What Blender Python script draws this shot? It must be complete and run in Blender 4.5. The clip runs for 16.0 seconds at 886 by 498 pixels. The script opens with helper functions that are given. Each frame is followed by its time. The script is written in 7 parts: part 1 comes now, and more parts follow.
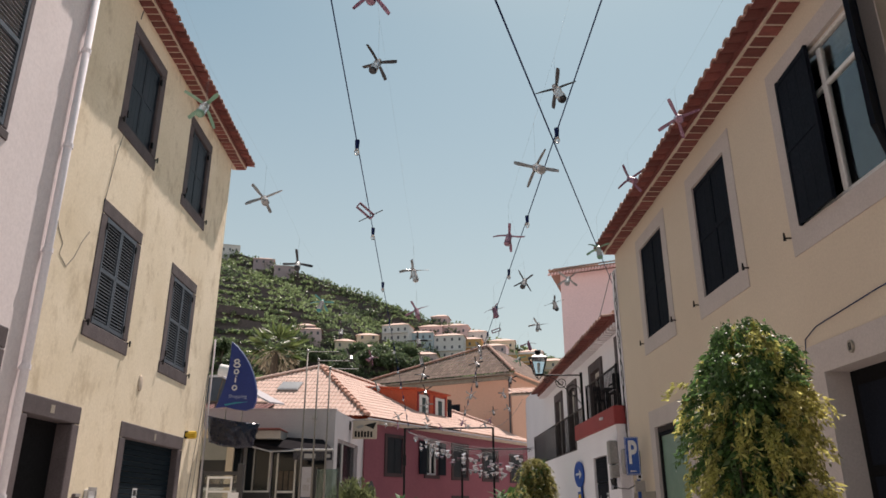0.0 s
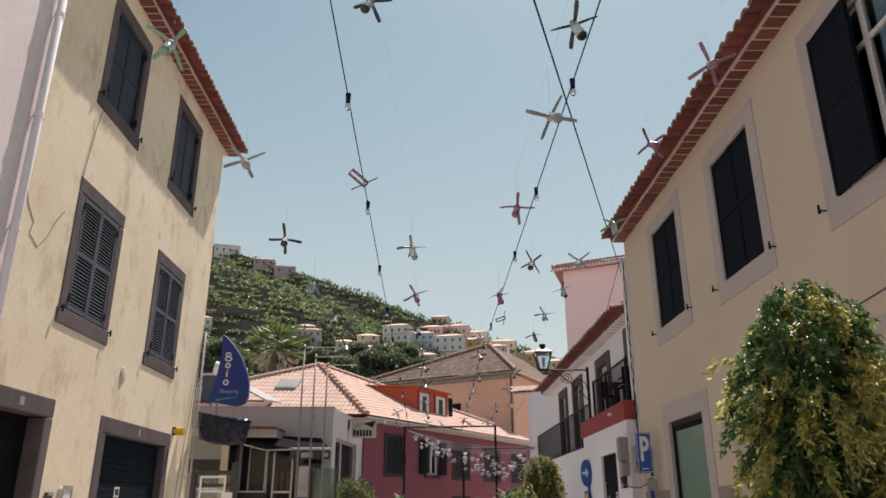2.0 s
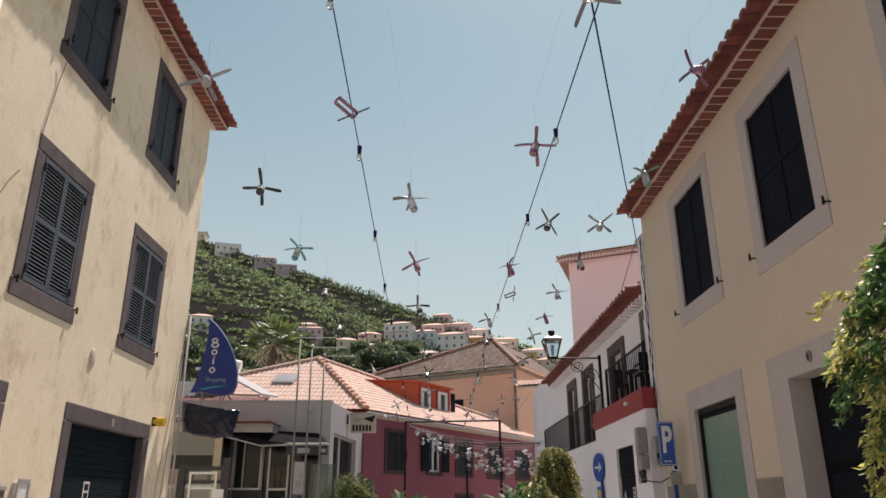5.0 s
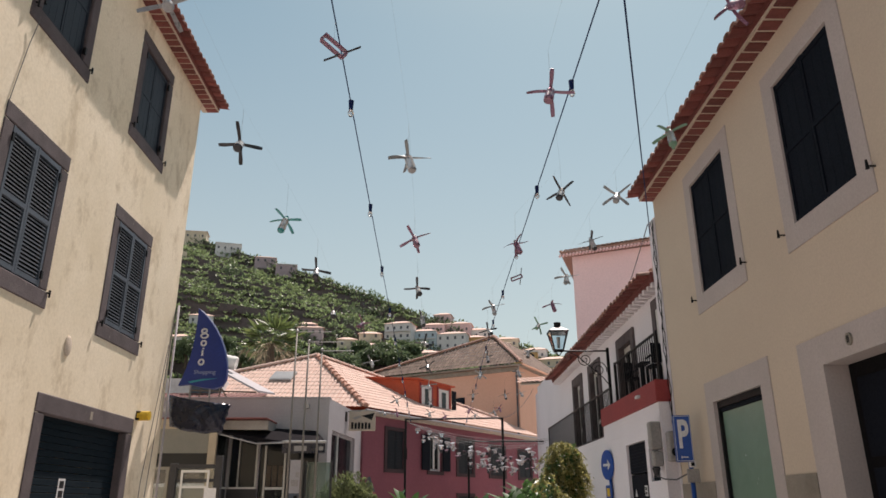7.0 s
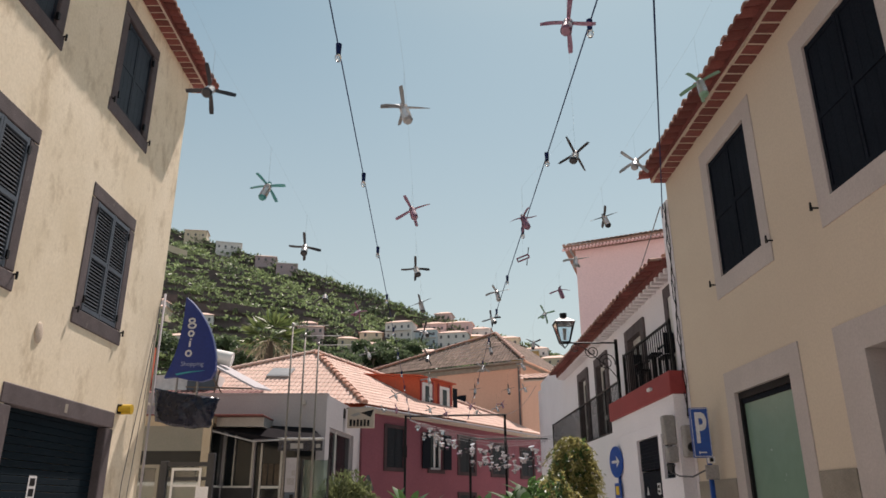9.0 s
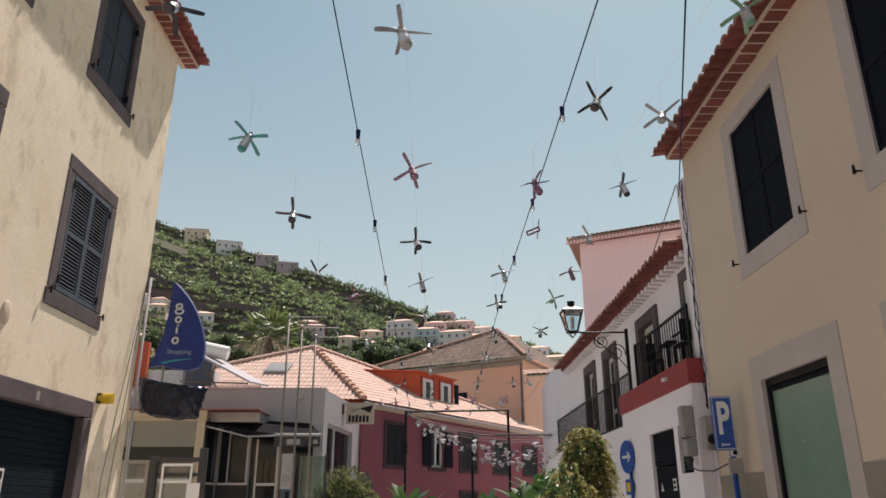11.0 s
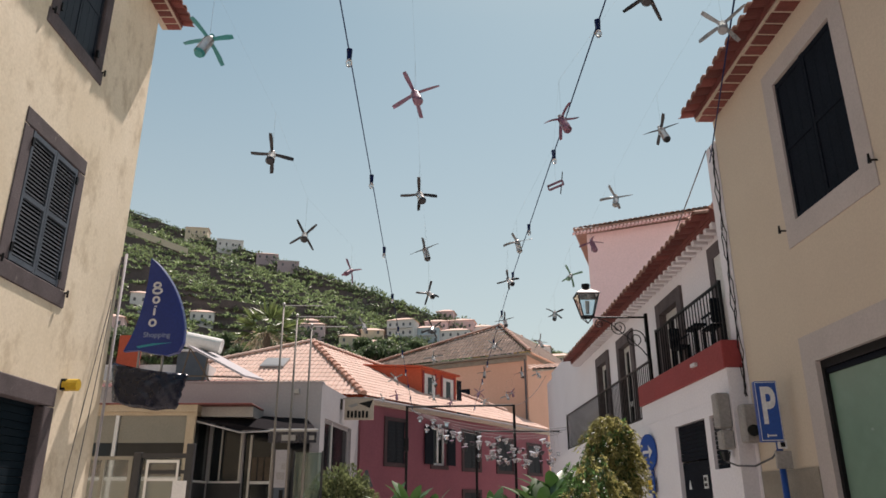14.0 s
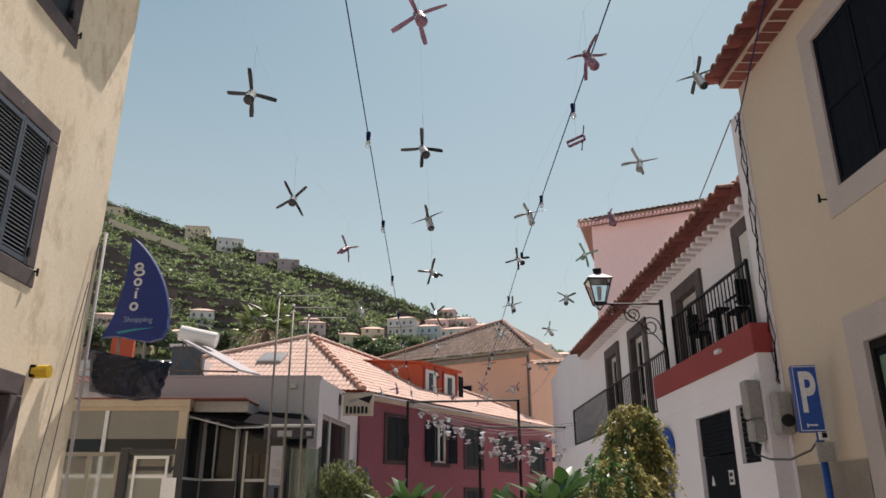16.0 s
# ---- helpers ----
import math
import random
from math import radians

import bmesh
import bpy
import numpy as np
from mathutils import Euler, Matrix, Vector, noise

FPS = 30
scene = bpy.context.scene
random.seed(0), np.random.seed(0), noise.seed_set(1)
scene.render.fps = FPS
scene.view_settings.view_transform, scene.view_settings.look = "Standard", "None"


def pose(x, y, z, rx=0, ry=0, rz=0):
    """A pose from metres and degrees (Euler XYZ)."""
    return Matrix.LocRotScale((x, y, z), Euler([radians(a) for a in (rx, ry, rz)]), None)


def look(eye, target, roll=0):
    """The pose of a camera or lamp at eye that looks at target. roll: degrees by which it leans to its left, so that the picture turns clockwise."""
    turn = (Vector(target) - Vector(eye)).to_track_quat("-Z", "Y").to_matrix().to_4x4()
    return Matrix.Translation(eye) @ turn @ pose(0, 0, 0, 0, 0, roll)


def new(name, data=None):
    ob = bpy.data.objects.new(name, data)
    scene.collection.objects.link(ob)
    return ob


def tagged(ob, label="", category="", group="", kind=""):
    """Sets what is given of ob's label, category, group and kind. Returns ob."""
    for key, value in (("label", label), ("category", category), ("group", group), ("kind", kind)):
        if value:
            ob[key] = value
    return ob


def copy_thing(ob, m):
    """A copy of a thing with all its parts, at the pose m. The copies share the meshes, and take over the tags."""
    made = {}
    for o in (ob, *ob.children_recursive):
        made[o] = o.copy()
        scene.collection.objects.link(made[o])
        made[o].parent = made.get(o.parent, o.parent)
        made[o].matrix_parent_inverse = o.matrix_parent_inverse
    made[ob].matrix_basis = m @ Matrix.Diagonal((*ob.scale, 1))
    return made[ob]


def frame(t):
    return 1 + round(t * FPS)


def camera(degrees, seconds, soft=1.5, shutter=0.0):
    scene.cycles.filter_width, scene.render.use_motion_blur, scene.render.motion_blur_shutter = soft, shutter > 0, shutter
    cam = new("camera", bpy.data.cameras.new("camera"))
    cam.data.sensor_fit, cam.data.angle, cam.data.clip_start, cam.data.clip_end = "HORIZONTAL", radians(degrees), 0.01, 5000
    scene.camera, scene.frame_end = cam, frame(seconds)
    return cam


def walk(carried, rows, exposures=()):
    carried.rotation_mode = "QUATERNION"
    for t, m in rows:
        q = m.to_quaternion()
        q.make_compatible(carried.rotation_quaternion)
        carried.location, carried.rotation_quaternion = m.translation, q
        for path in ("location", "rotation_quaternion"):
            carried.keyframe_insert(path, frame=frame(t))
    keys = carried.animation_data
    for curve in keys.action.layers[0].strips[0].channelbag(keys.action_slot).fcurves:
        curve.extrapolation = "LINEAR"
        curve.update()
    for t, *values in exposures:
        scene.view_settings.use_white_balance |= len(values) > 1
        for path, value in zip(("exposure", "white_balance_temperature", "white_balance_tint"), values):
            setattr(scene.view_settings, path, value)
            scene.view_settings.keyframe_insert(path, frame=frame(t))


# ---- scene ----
cam = camera(63.0, 16.0, 1.6)
METRES, EYE, TILT, LEAN, TURN = 6.2, 1.55, 0.0, 0.0, -1.0
ROWS = [
    (0.0, 0.0, 0.0, 0.0, 0.0, 19.53, 0.01),
    (0.5, -0.0006, 0.0296, -0.0008, 0.0, 19.55, 0.02),
    (1.0, -0.0003, 0.0593, -0.0006, 0.03, 19.59, 0.02),
    (1.5, -0.0004, 0.0895, -0.0007, 0.03, 19.6, 0.01),
    (2.0, -0.0016, 0.1203, -0.0032, 0.05, 19.6, 0.05),
    (2.5, -0.0047, 0.1513, -0.0051, 0.07, 19.59, 0.0),
    (3.0, -0.0051, 0.1823, -0.0066, 0.12, 19.57, 0.08),
    (3.5, -0.0053, 0.2128, -0.0083, 0.14, 19.59, 0.09),
    (4.0, -0.0047, 0.2436, -0.0082, 0.16, 19.56, 0.15),
    (6.5, -0.0073, 0.3993, -0.0108, 0.25, 19.49, 0.1),
    (7.0, -0.0075, 0.4284, -0.0116, 0.26, 19.52, 0.13),
    (7.5, -0.0081, 0.4581, -0.0122, 0.26, 19.53, 0.11),
    (8.0, -0.0092, 0.4878, -0.0113, 0.29, 19.52, 0.12),
    (8.5, -0.009, 0.5175, -0.0123, 0.31, 19.51, 0.13),
    (9.0, -0.0076, 0.5485, -0.0124, 0.34, 19.47, 0.17),
    (11.5, -0.0127, 0.7048, -0.0201, 0.39, 19.43, 0.09),
    (12.0, -0.0134, 0.7363, -0.0196, 0.41, 19.43, 0.11),
    (12.5, -0.0166, 0.7685, -0.0199, 0.39, 19.43, 0.08),
    (13.0, -0.0198, 0.8003, -0.0205, 0.4, 19.39, 0.05),
    (13.5, -0.0221, 0.8321, -0.02, 0.42, 19.41, 0.04),
    (14.0, -0.0231, 0.8649, -0.0198, 0.46, 19.39, 0.08),
    (14.5, -0.0253, 0.8981, -0.0197, 0.47, 19.36, 0.1),
    (15.0, -0.0284, 0.9319, -0.0207, 0.46, 19.36, 0.04),
    (15.5, -0.0302, 0.9655, -0.0211, 0.49, 19.32, 0.1),
    (16.0, -0.0316, 0.9982, -0.0228, 0.5, 19.32, 0.1),
]
walk(cam, [(t, pose(0, 0, EYE, TILT, LEAN, TURN) @ pose(METRES * x, METRES * y, METRES * z, 90 + pitch, roll, yaw)) for t, x, y, z, yaw, pitch, roll in ROWS],
     exposures=[(0.0, 0.42, 6800, 15), (16.0, 0.42, 6800, 15)])

# ---- world, sun, exposure ----
SUN = Vector((0.455, 1.2, 2.7)).normalized()
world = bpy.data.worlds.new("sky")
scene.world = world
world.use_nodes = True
wn = world.node_tree.nodes
sky = wn.new("ShaderNodeTexSky")
sky.sky_type = 'NISHITA'
sky.sun_disc = False
sky.sun_elevation = math.asin(SUN.z)
sky.sun_rotation = math.atan2(SUN.x, SUN.y)
sky.air_density, sky.dust_density, sky.ozone_density = 1.0, 0.75, 1.0
wn["Background"].inputs["Strength"].default_value = 0.107
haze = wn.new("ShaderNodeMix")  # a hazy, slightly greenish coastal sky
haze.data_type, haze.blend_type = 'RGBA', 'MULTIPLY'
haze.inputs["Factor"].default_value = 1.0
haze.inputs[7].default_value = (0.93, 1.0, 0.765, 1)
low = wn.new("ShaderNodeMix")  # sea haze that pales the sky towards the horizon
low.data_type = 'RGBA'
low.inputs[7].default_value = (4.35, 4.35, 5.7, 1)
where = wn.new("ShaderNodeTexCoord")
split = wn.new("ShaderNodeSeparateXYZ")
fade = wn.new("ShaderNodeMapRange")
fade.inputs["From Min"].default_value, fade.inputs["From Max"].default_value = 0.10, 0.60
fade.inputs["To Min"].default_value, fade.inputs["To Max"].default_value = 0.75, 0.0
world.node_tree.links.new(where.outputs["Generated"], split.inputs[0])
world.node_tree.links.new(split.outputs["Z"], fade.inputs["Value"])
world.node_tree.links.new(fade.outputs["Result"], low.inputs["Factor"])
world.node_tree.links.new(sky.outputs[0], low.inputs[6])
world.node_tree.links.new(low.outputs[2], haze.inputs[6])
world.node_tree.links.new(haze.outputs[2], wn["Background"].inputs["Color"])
sun = new("sun", bpy.data.lights.new("sun", 'SUN'))
sun.data.energy, sun.data.angle, sun.data.color = 5.0, radians(0.5), (1.0, 0.915, 0.87)
sun.matrix_world = look(SUN * 50, (0, 0, 0))


# ---- materials ----
def material(name, col, col2=None, rough=0.75, metal=0.0, big=0.8, fine=30.0, bump=0.15, rand=0.0, stain=None, stain_at=0.62,
             island=False, grain=0.55, transmission=0.0, spec=0.5):
    m = bpy.data.materials.new(name)
    m.use_nodes = True
    nt = m.node_tree
    b = nt.nodes["Principled BSDF"]
    b.inputs["Roughness"].default_value, b.inputs["Metallic"].default_value = rough, metal
    b.inputs["Specular IOR Level"].default_value = spec
    if transmission:
        b.inputs["Transmission Weight"].default_value = transmission
    tc = nt.nodes.new("ShaderNodeTexCoord")

    def noise_at(scale, detail=5.0, rough_=0.6):
        n = nt.nodes.new("ShaderNodeTexNoise")
        n.inputs["Scale"].default_value, n.inputs["Detail"].default_value, n.inputs["Roughness"].default_value = scale, detail, rough_
        nt.links.new(tc.outputs["Object"], n.inputs["Vector"])
        return n

    def ramp(src, lo, hi):
        r = nt.nodes.new("ShaderNodeMapRange")
        r.inputs["From Min"].default_value, r.inputs["From Max"].default_value = lo, hi
        nt.links.new(src, r.inputs["Value"])
        return r.outputs["Result"]

    def mix(fac, a, c):
        x = nt.nodes.new("ShaderNodeMix")
        x.data_type = 'RGBA'
        nt.links.new(fac, x.inputs["Factor"])
        for s, v in ((6, a), (7, c)):
            if isinstance(v, tuple):
                x.inputs[s].default_value = (*v, 1)
            else:
                nt.links.new(v, x.inputs[s])
        return x.outputs[2]

    col2 = col2 or tuple(c * 0.75 for c in col)
    nb, nf = noise_at(big), noise_at(fine, 3.0)
    out = mix(ramp(nb.outputs[0], 0.35, 0.7), col, col2)
    out = mix(ramp(nf.outputs[0], 0.35, 1.15), out, tuple(c * grain for c in col2))
    if stain:
        ns = noise_at(big * 2.3 + 0.37, 8.0, 0.72)
        mp = nt.nodes.new("ShaderNodeMapping")
        mp.inputs["Scale"].default_value = (1.0, 1.0, 0.6)
        nt.links.new(tc.outputs["Object"], mp.inputs["Vector"])
        nt.links.new(mp.outputs[0], ns.inputs["Vector"])
        out = mix(ramp(ns.outputs[0], stain_at, stain_at + 0.14), out, stain)
    if rand or island:
        src = nt.nodes.new("ShaderNodeNewGeometry").outputs["Random Per Island"] if island else nt.nodes.new("ShaderNodeObjectInfo").outputs["Random"]
        h = nt.nodes.new("ShaderNodeHueSaturation")
        k = nt.nodes.new("ShaderNodeMapRange")
        k.inputs["To Min"].default_value, k.inputs["To Max"].default_value = 1 - rand, 1 + rand
        nt.links.new(src, k.inputs["Value"])
        nt.links.new(k.outputs["Result"], h.inputs["Value"])
        nt.links.new(out, h.inputs["Color"])
        out = h.outputs["Color"]
    nt.links.new(out, b.inputs["Base Color"])
    if bump:
        bp = nt.nodes.new("ShaderNodeBump")
        bp.inputs["Strength"].default_value, bp.inputs["Distance"].default_value = bump, 0.02
        nt.links.new(nf.outputs[0], bp.inputs["Height"])
        nt.links.new(bp.outputs[0], b.inputs["Normal"])
    rr = ramp(nf.outputs[0], 0.2, 0.8)
    mr = nt.nodes.new("ShaderNodeMapRange")
    mr.inputs["To Min"].default_value, mr.inputs["To Max"].default_value = max(0.02, rough - 0.08), min(1, rough + 0.08)
    nt.links.new(rr, mr.inputs["Value"])
    nt.links.new(mr.outputs["Result"], b.inputs["Roughness"])
    return m


def leaf_material(name, col, col2, rough=0.4, through_=0.35, rand=0.35):
    m = material(name, col, col2, rough, big=1.5, fine=25, bump=0.0, rand=rand, island=True)
    nt = m.node_tree
    b = nt.nodes["Principled BSDF"]
    src = b.inputs["Base Color"].links[0].from_socket
    t = nt.nodes.new("ShaderNodeBsdfTranslucent")
    hs = nt.nodes.new("ShaderNodeHueSaturation")
    hs.inputs["Value"].default_value, hs.inputs["Hue"].default_value = 1.8, 0.497
    nt.links.new(src, hs.inputs["Color"])
    nt.links.new(hs.outputs[0], t.inputs["Color"])
    mx = nt.nodes.new("ShaderNodeMixShader")
    mx.inputs[0].default_value = through_
    nt.links.new(b.outputs[0], mx.inputs[1])
    nt.links.new(t.outputs[0], mx.inputs[2])
    nt.links.new(mx.outputs[0], nt.nodes["Material Output"].inputs["Surface"])
    return m


YELLOW = material("yellow_plaster", (0.79, 0.695, 0.53), (0.69, 0.59, 0.42), 0.88, big=0.9, fine=26, bump=0.03, stain=(0.54, 0.445, 0.305), stain_at=0.52, grain=0.82)
CREAM = material("cream_plaster", (0.625, 0.53, 0.41), (0.57, 0.48, 0.37), 0.88, big=0.5, fine=40, bump=0.03, grain=0.85, stain=(0.52, 0.43, 0.32), stain_at=0.66)
SURROUND = material("grey_render_surround", (0.515, 0.46, 0.43), (0.455, 0.405, 0.375), 0.9, big=1.3, fine=40, bump=0.2, grain=0.8)
SOCLE = material("rough_grey_socle", (0.36, 0.32, 0.26), (0.25, 0.22, 0.18), 0.95, big=3, fine=60, bump=0.6, stain=(0.16, 0.15, 0.13))
WHITE = material("white_plaster", (0.80, 0.77, 0.795), (0.75, 0.72, 0.745), 0.88, big=0.6, fine=30, bump=0.12, stain=(0.6, 0.58, 0.55), stain_at=0.68, grain=0.8)
OLDWHITE = material("weathered_white_plaster", (0.75, 0.68, 0.67), (0.67, 0.60, 0.59), 0.9, big=0.7, fine=25, bump=0.04, stain=(0.5, 0.45, 0.42), stain_at=0.64, grain=0.8)
BASALT = material("grey_basalt_stone", (0.135, 0.112, 0.115), (0.09, 0.075, 0.077), 0.85, big=3, fine=70, bump=0.3, rand=0.15, stain=(0.25, 0.22, 0.2), spec=0.25)
SHUTTER = material("slate_blue_shutter_paint", (0.095, 0.115, 0.14), (0.07, 0.085, 0.105), 0.5, big=2, fine=50, bump=0.08, spec=0.25)
DARKGREEN = material("dark_green_shutter_paint", (0.011, 0.014, 0.021), (0.008, 0.010, 0.015), 0.65, big=2, fine=40, bump=0.08, spec=0.05)
# near-black for flat sheets that stand in for the shade of unlit rooms
BLACK = material("interior_shade_black", (0.012, 0.012, 0.013), rough=0.9, bump=0, spec=0.05)
IRON = material("black_iron", (0.016, 0.016, 0.017), rough=0.45, metal=0.4, bump=0.1, spec=0.2)
STEEL = material("galvanised_steel", (0.42, 0.42, 0.42), (0.34, 0.34, 0.34), 0.42, 0.8, bump=0.05)
TILE = material("red_clay_tile", (0.215, 0.062, 0.052), (0.16, 0.046, 0.038), 0.82, big=6, fine=50, bump=0.3, rand=0.28, stain=(0.2, 0.12, 0.09))
# paler than the red tile: sunlit rims of the eave covers as colour
EAVETOP = material("sunlit_pale_clay_tile", (0.46, 0.30, 0.24), (0.36, 0.2, 0.15), 0.85, big=8, fine=50, bump=0.3, rand=0.2)
MORTAR = material("pale_mortar", (0.60, 0.50, 0.40), (0.5, 0.42, 0.33), 0.95, big=5, fine=40, bump=0.4)
ORANGETILE = material("salmon_clay_tile", (0.675, 0.485, 0.405), (0.595, 0.41, 0.335), 0.85, big=1.2, fine=14, bump=0.3, rand=0.05, island=True, stain=(0.56, 0.36, 0.28), stain_at=0.68, grain=0.78)
HIPTILE = material("bright_clay_hip_tile", (0.56, 0.31, 0.23), (0.47, 0.25, 0.18), 0.85, big=2, fine=20, bump=0.2)
BROWNTILE = material("old_brown_clay_tile", (0.21, 0.145, 0.11), (0.16, 0.11, 0.085), 0.9, big=1.0, fine=10, bump=0.4, rand=0.25, island=True, stain=(0.14, 0.11, 0.09), stain_at=0.58)
REDBAND = material("oxblood_painted_concrete", (0.31, 0.042, 0.042), (0.26, 0.036, 0.036), 0.7, big=1.5, fine=30, bump=0.15, grain=0.8)
PINKWALL = material("dusty_rose_plaster", (0.255, 0.080, 0.102), (0.215, 0.066, 0.087), 0.88, big=0.5, fine=14, bump=0.15, grain=0.8)
PALEPINK = material("pale_pink_plaster", (0.86, 0.645, 0.65), (0.81, 0.60, 0.605), 0.88, big=0.4, fine=14, bump=0.1, grain=0.8)
ORANGEWALL = material("apricot_plaster", (0.72, 0.43, 0.31), (0.65, 0.38, 0.27), 0.88, big=0.3, fine=9, bump=0.04, stain=(0.6, 0.36, 0.23), stain_at=0.66, grain=0.9)
DORMER = material("vermilion_plaster", (0.52, 0.10, 0.045), (0.45, 0.085, 0.04), 0.85, big=0.6, fine=12, bump=0.15, grain=0.8)
GREYWALL = material("light_grey_render", (0.40, 0.38, 0.39), (0.35, 0.33, 0.34), 0.88, big=0.5, fine=18, bump=0.12, stain=(0.3, 0.3, 0.29), stain_at=0.68, grain=0.8)
ALU = material("white_aluminium", (0.72, 0.71, 0.68), (0.66, 0.65, 0.62), 0.4, big=2, bump=0.0)
DARKSHUTTER = material("dark_blue_grey_shutter_paint", (0.013, 0.017, 0.027), (0.010, 0.013, 0.020), 0.5, big=2, fine=50, bump=0.06, spec=0.2)
CAFECREAM = material("cream_painted_timber", (0.52, 0.42, 0.29), (0.46, 0.36, 0.24), 0.6, big=2, fine=40, bump=0.06)
BLIND = material("beige_roller_blind", (0.27, 0.25, 0.20), (0.235, 0.22, 0.175), 0.8, big=1, bump=0.05)
GLASS = material("window_glass", (0.9, 0.95, 0.93), (0.88, 0.93, 0.92), 0.05, bump=0, transmission=1.0)
DARKGLASS = material("smoked_glass", (0.012, 0.015, 0.018), (0.010, 0.013, 0.015), 0.08, bump=0, spec=0.3)
CAFEDIM = material("dim_curtain_fabric", (0.13, 0.10, 0.07), (0.08, 0.06, 0.045), 0.8, big=3, bump=0.05)
IRONGREY = material("dark_grey_powder_coat", (0.05, 0.05, 0.052), (0.04, 0.04, 0.042), 0.5, big=3, bump=0.03, spec=0.25)
GREENGLASS = material("green_tinted_glass", (0.45, 0.58, 0.50), rough=0.08, bump=0, transmission=0.9)
GREENDOOR = material("frosted_pale_green_glass", (0.20, 0.31, 0.245), (0.165, 0.265, 0.205), 0.22, big=1.2, fine=6, bump=0.02, grain=0.9)
TEALDOOR = material("dark_teal_garage_door", (0.004, 0.012, 0.019), (0.003, 0.010, 0.016), 0.8, big=2, bump=0.08, spec=0.1)
SIGNBLUE = material("blue_sign_enamel", (0.008, 0.075, 0.36), (0.007, 0.065, 0.32), 0.4, big=2, bump=0)
SIGNWHITE = material("white_sign_paint", (0.82, 0.82, 0.82), rough=0.45, bump=0)
SAILBLUE = material("navy_sail_sign", (0.012, 0.035, 0.22), (0.01, 0.03, 0.19), 0.4, big=2, bump=0)
SAILEDGE = material("sail_sign_rim", (0.35, 0.42, 0.62), rough=0.45, bump=0)
TEALMARK = material("teal_swoosh_paint", (0.03, 0.36, 0.42), rough=0.45, bump=0)
BLACKBAG = material("black_plastic_sheet", (0.005, 0.008, 0.022), (0.008, 0.011, 0.028), 0.28, big=4, fine=12, bump=0.5, spec=0.45)
BROWNFRAME = material("dark_reddish_stone_frame", (0.085, 0.055, 0.058), (0.06, 0.04, 0.042), 0.85, big=2, fine=40, bump=0.1, spec=0.2)
CUPRIM = material("glossy_white_plastic", (0.68, 0.66, 0.69), (0.52, 0.50, 0.54), 0.12, bump=0, spec=0.6)
BLACKFABRIC = material("black_awning_fabric", (0.012, 0.011, 0.013), (0.018, 0.016, 0.018), 0.95, big=3, fine=60, bump=0.1, spec=0.05)
YELLOWPAINT = material("yellow_plastic", (0.75, 0.48, 0.02), rough=0.5, bump=0)
GREYBOX = material("grey_meter_box", (0.37, 0.35, 0.33), (0.30, 0.285, 0.27), 0.5, big=3, bump=0.05)
CABLE = material("black_cable", (0.010, 0.024, 0.10), rough=0.6, bump=0, spec=0.1)
POLEGREY = material("dull_grey_brown_pole", (0.21, 0.19, 0.165), (0.17, 0.155, 0.135), 0.5, 0.3, big=3, bump=0.03)
GREYCABLE = material("grey_cable", (0.10, 0.10, 0.11), rough=0.6, bump=0)
NYLON = material("nylon_thread", (0.8, 0.85, 0.85), rough=0.2, bump=0, transmission=0.85)
BULB = material("clear_bulb_glass", (0.95, 0.95, 0.95), rough=0.05, bump=0, transmission=0.9)
GROUND = material("pale_limestone_paving", (0.43, 0.395, 0.375), (0.36, 0.33, 0.31), 0.9, big=0.3, fine=9, bump=0.5)
EARTH = material("terrace_soil", (0.13, 0.11, 0.085), (0.09, 0.085, 0.06), 0.95, big=0.06, fine=0.8, bump=0.5)
DRYSTONE = material("dry_stone_terrace_wall", (0.15, 0.115, 0.11), (0.09, 0.075, 0.072), 0.95, big=0.12, fine=1.6, bump=0.8)
BARK = material("grey_bark", (0.16, 0.12, 0.09), (0.10, 0.075, 0.055), 0.9, big=8, fine=50, bump=0.6)
FICUS = leaf_material("variegated_ficus_leaf", (0.25, 0.27, 0.075), (0.41, 0.38, 0.135), 0.44, 0.5, 0.5)
HEDGE = leaf_material("grey_green_hedge_leaf", (0.11, 0.14, 0.06), (0.16, 0.18, 0.08), 0.5, 0.35, 0.4)
HOTELSHUTTER = material("blue_black_shutter_paint", (0.018, 0.022, 0.028), (0.014, 0.018, 0.022), 0.5, bump=0.05, spec=0.12)
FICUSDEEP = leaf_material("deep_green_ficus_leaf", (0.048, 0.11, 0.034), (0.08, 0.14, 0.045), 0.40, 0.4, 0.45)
# hillside leaves, with distance haze put into the paler colour
BANANA = leaf_material("haze_paled_banana_leaf", (0.14, 0.20, 0.09), (0.205, 0.255, 0.125), 0.42, 0.35, 0.55)
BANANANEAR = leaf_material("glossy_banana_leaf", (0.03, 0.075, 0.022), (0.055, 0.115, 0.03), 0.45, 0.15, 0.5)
OLIVE = leaf_material("olive_ficus_leaf", (0.15, 0.15, 0.055), (0.31, 0.285, 0.11), 0.45, 0.55, 0.55)
WOODS = leaf_material("hillside_tree_leaf", (0.09, 0.13, 0.065), (0.125, 0.165, 0.085), 0.5, 0.25, 0.45)
PALMLEAF = leaf_material("palm_frond", (0.075, 0.115, 0.035), (0.12, 0.15, 0.05), 0.4, 0.25, 0.45)
DRYLEAF = leaf_material("dry_palm_frond", (0.42, 0.36, 0.26), (0.30, 0.24, 0.16), 0.7, 0.2, 0.45)
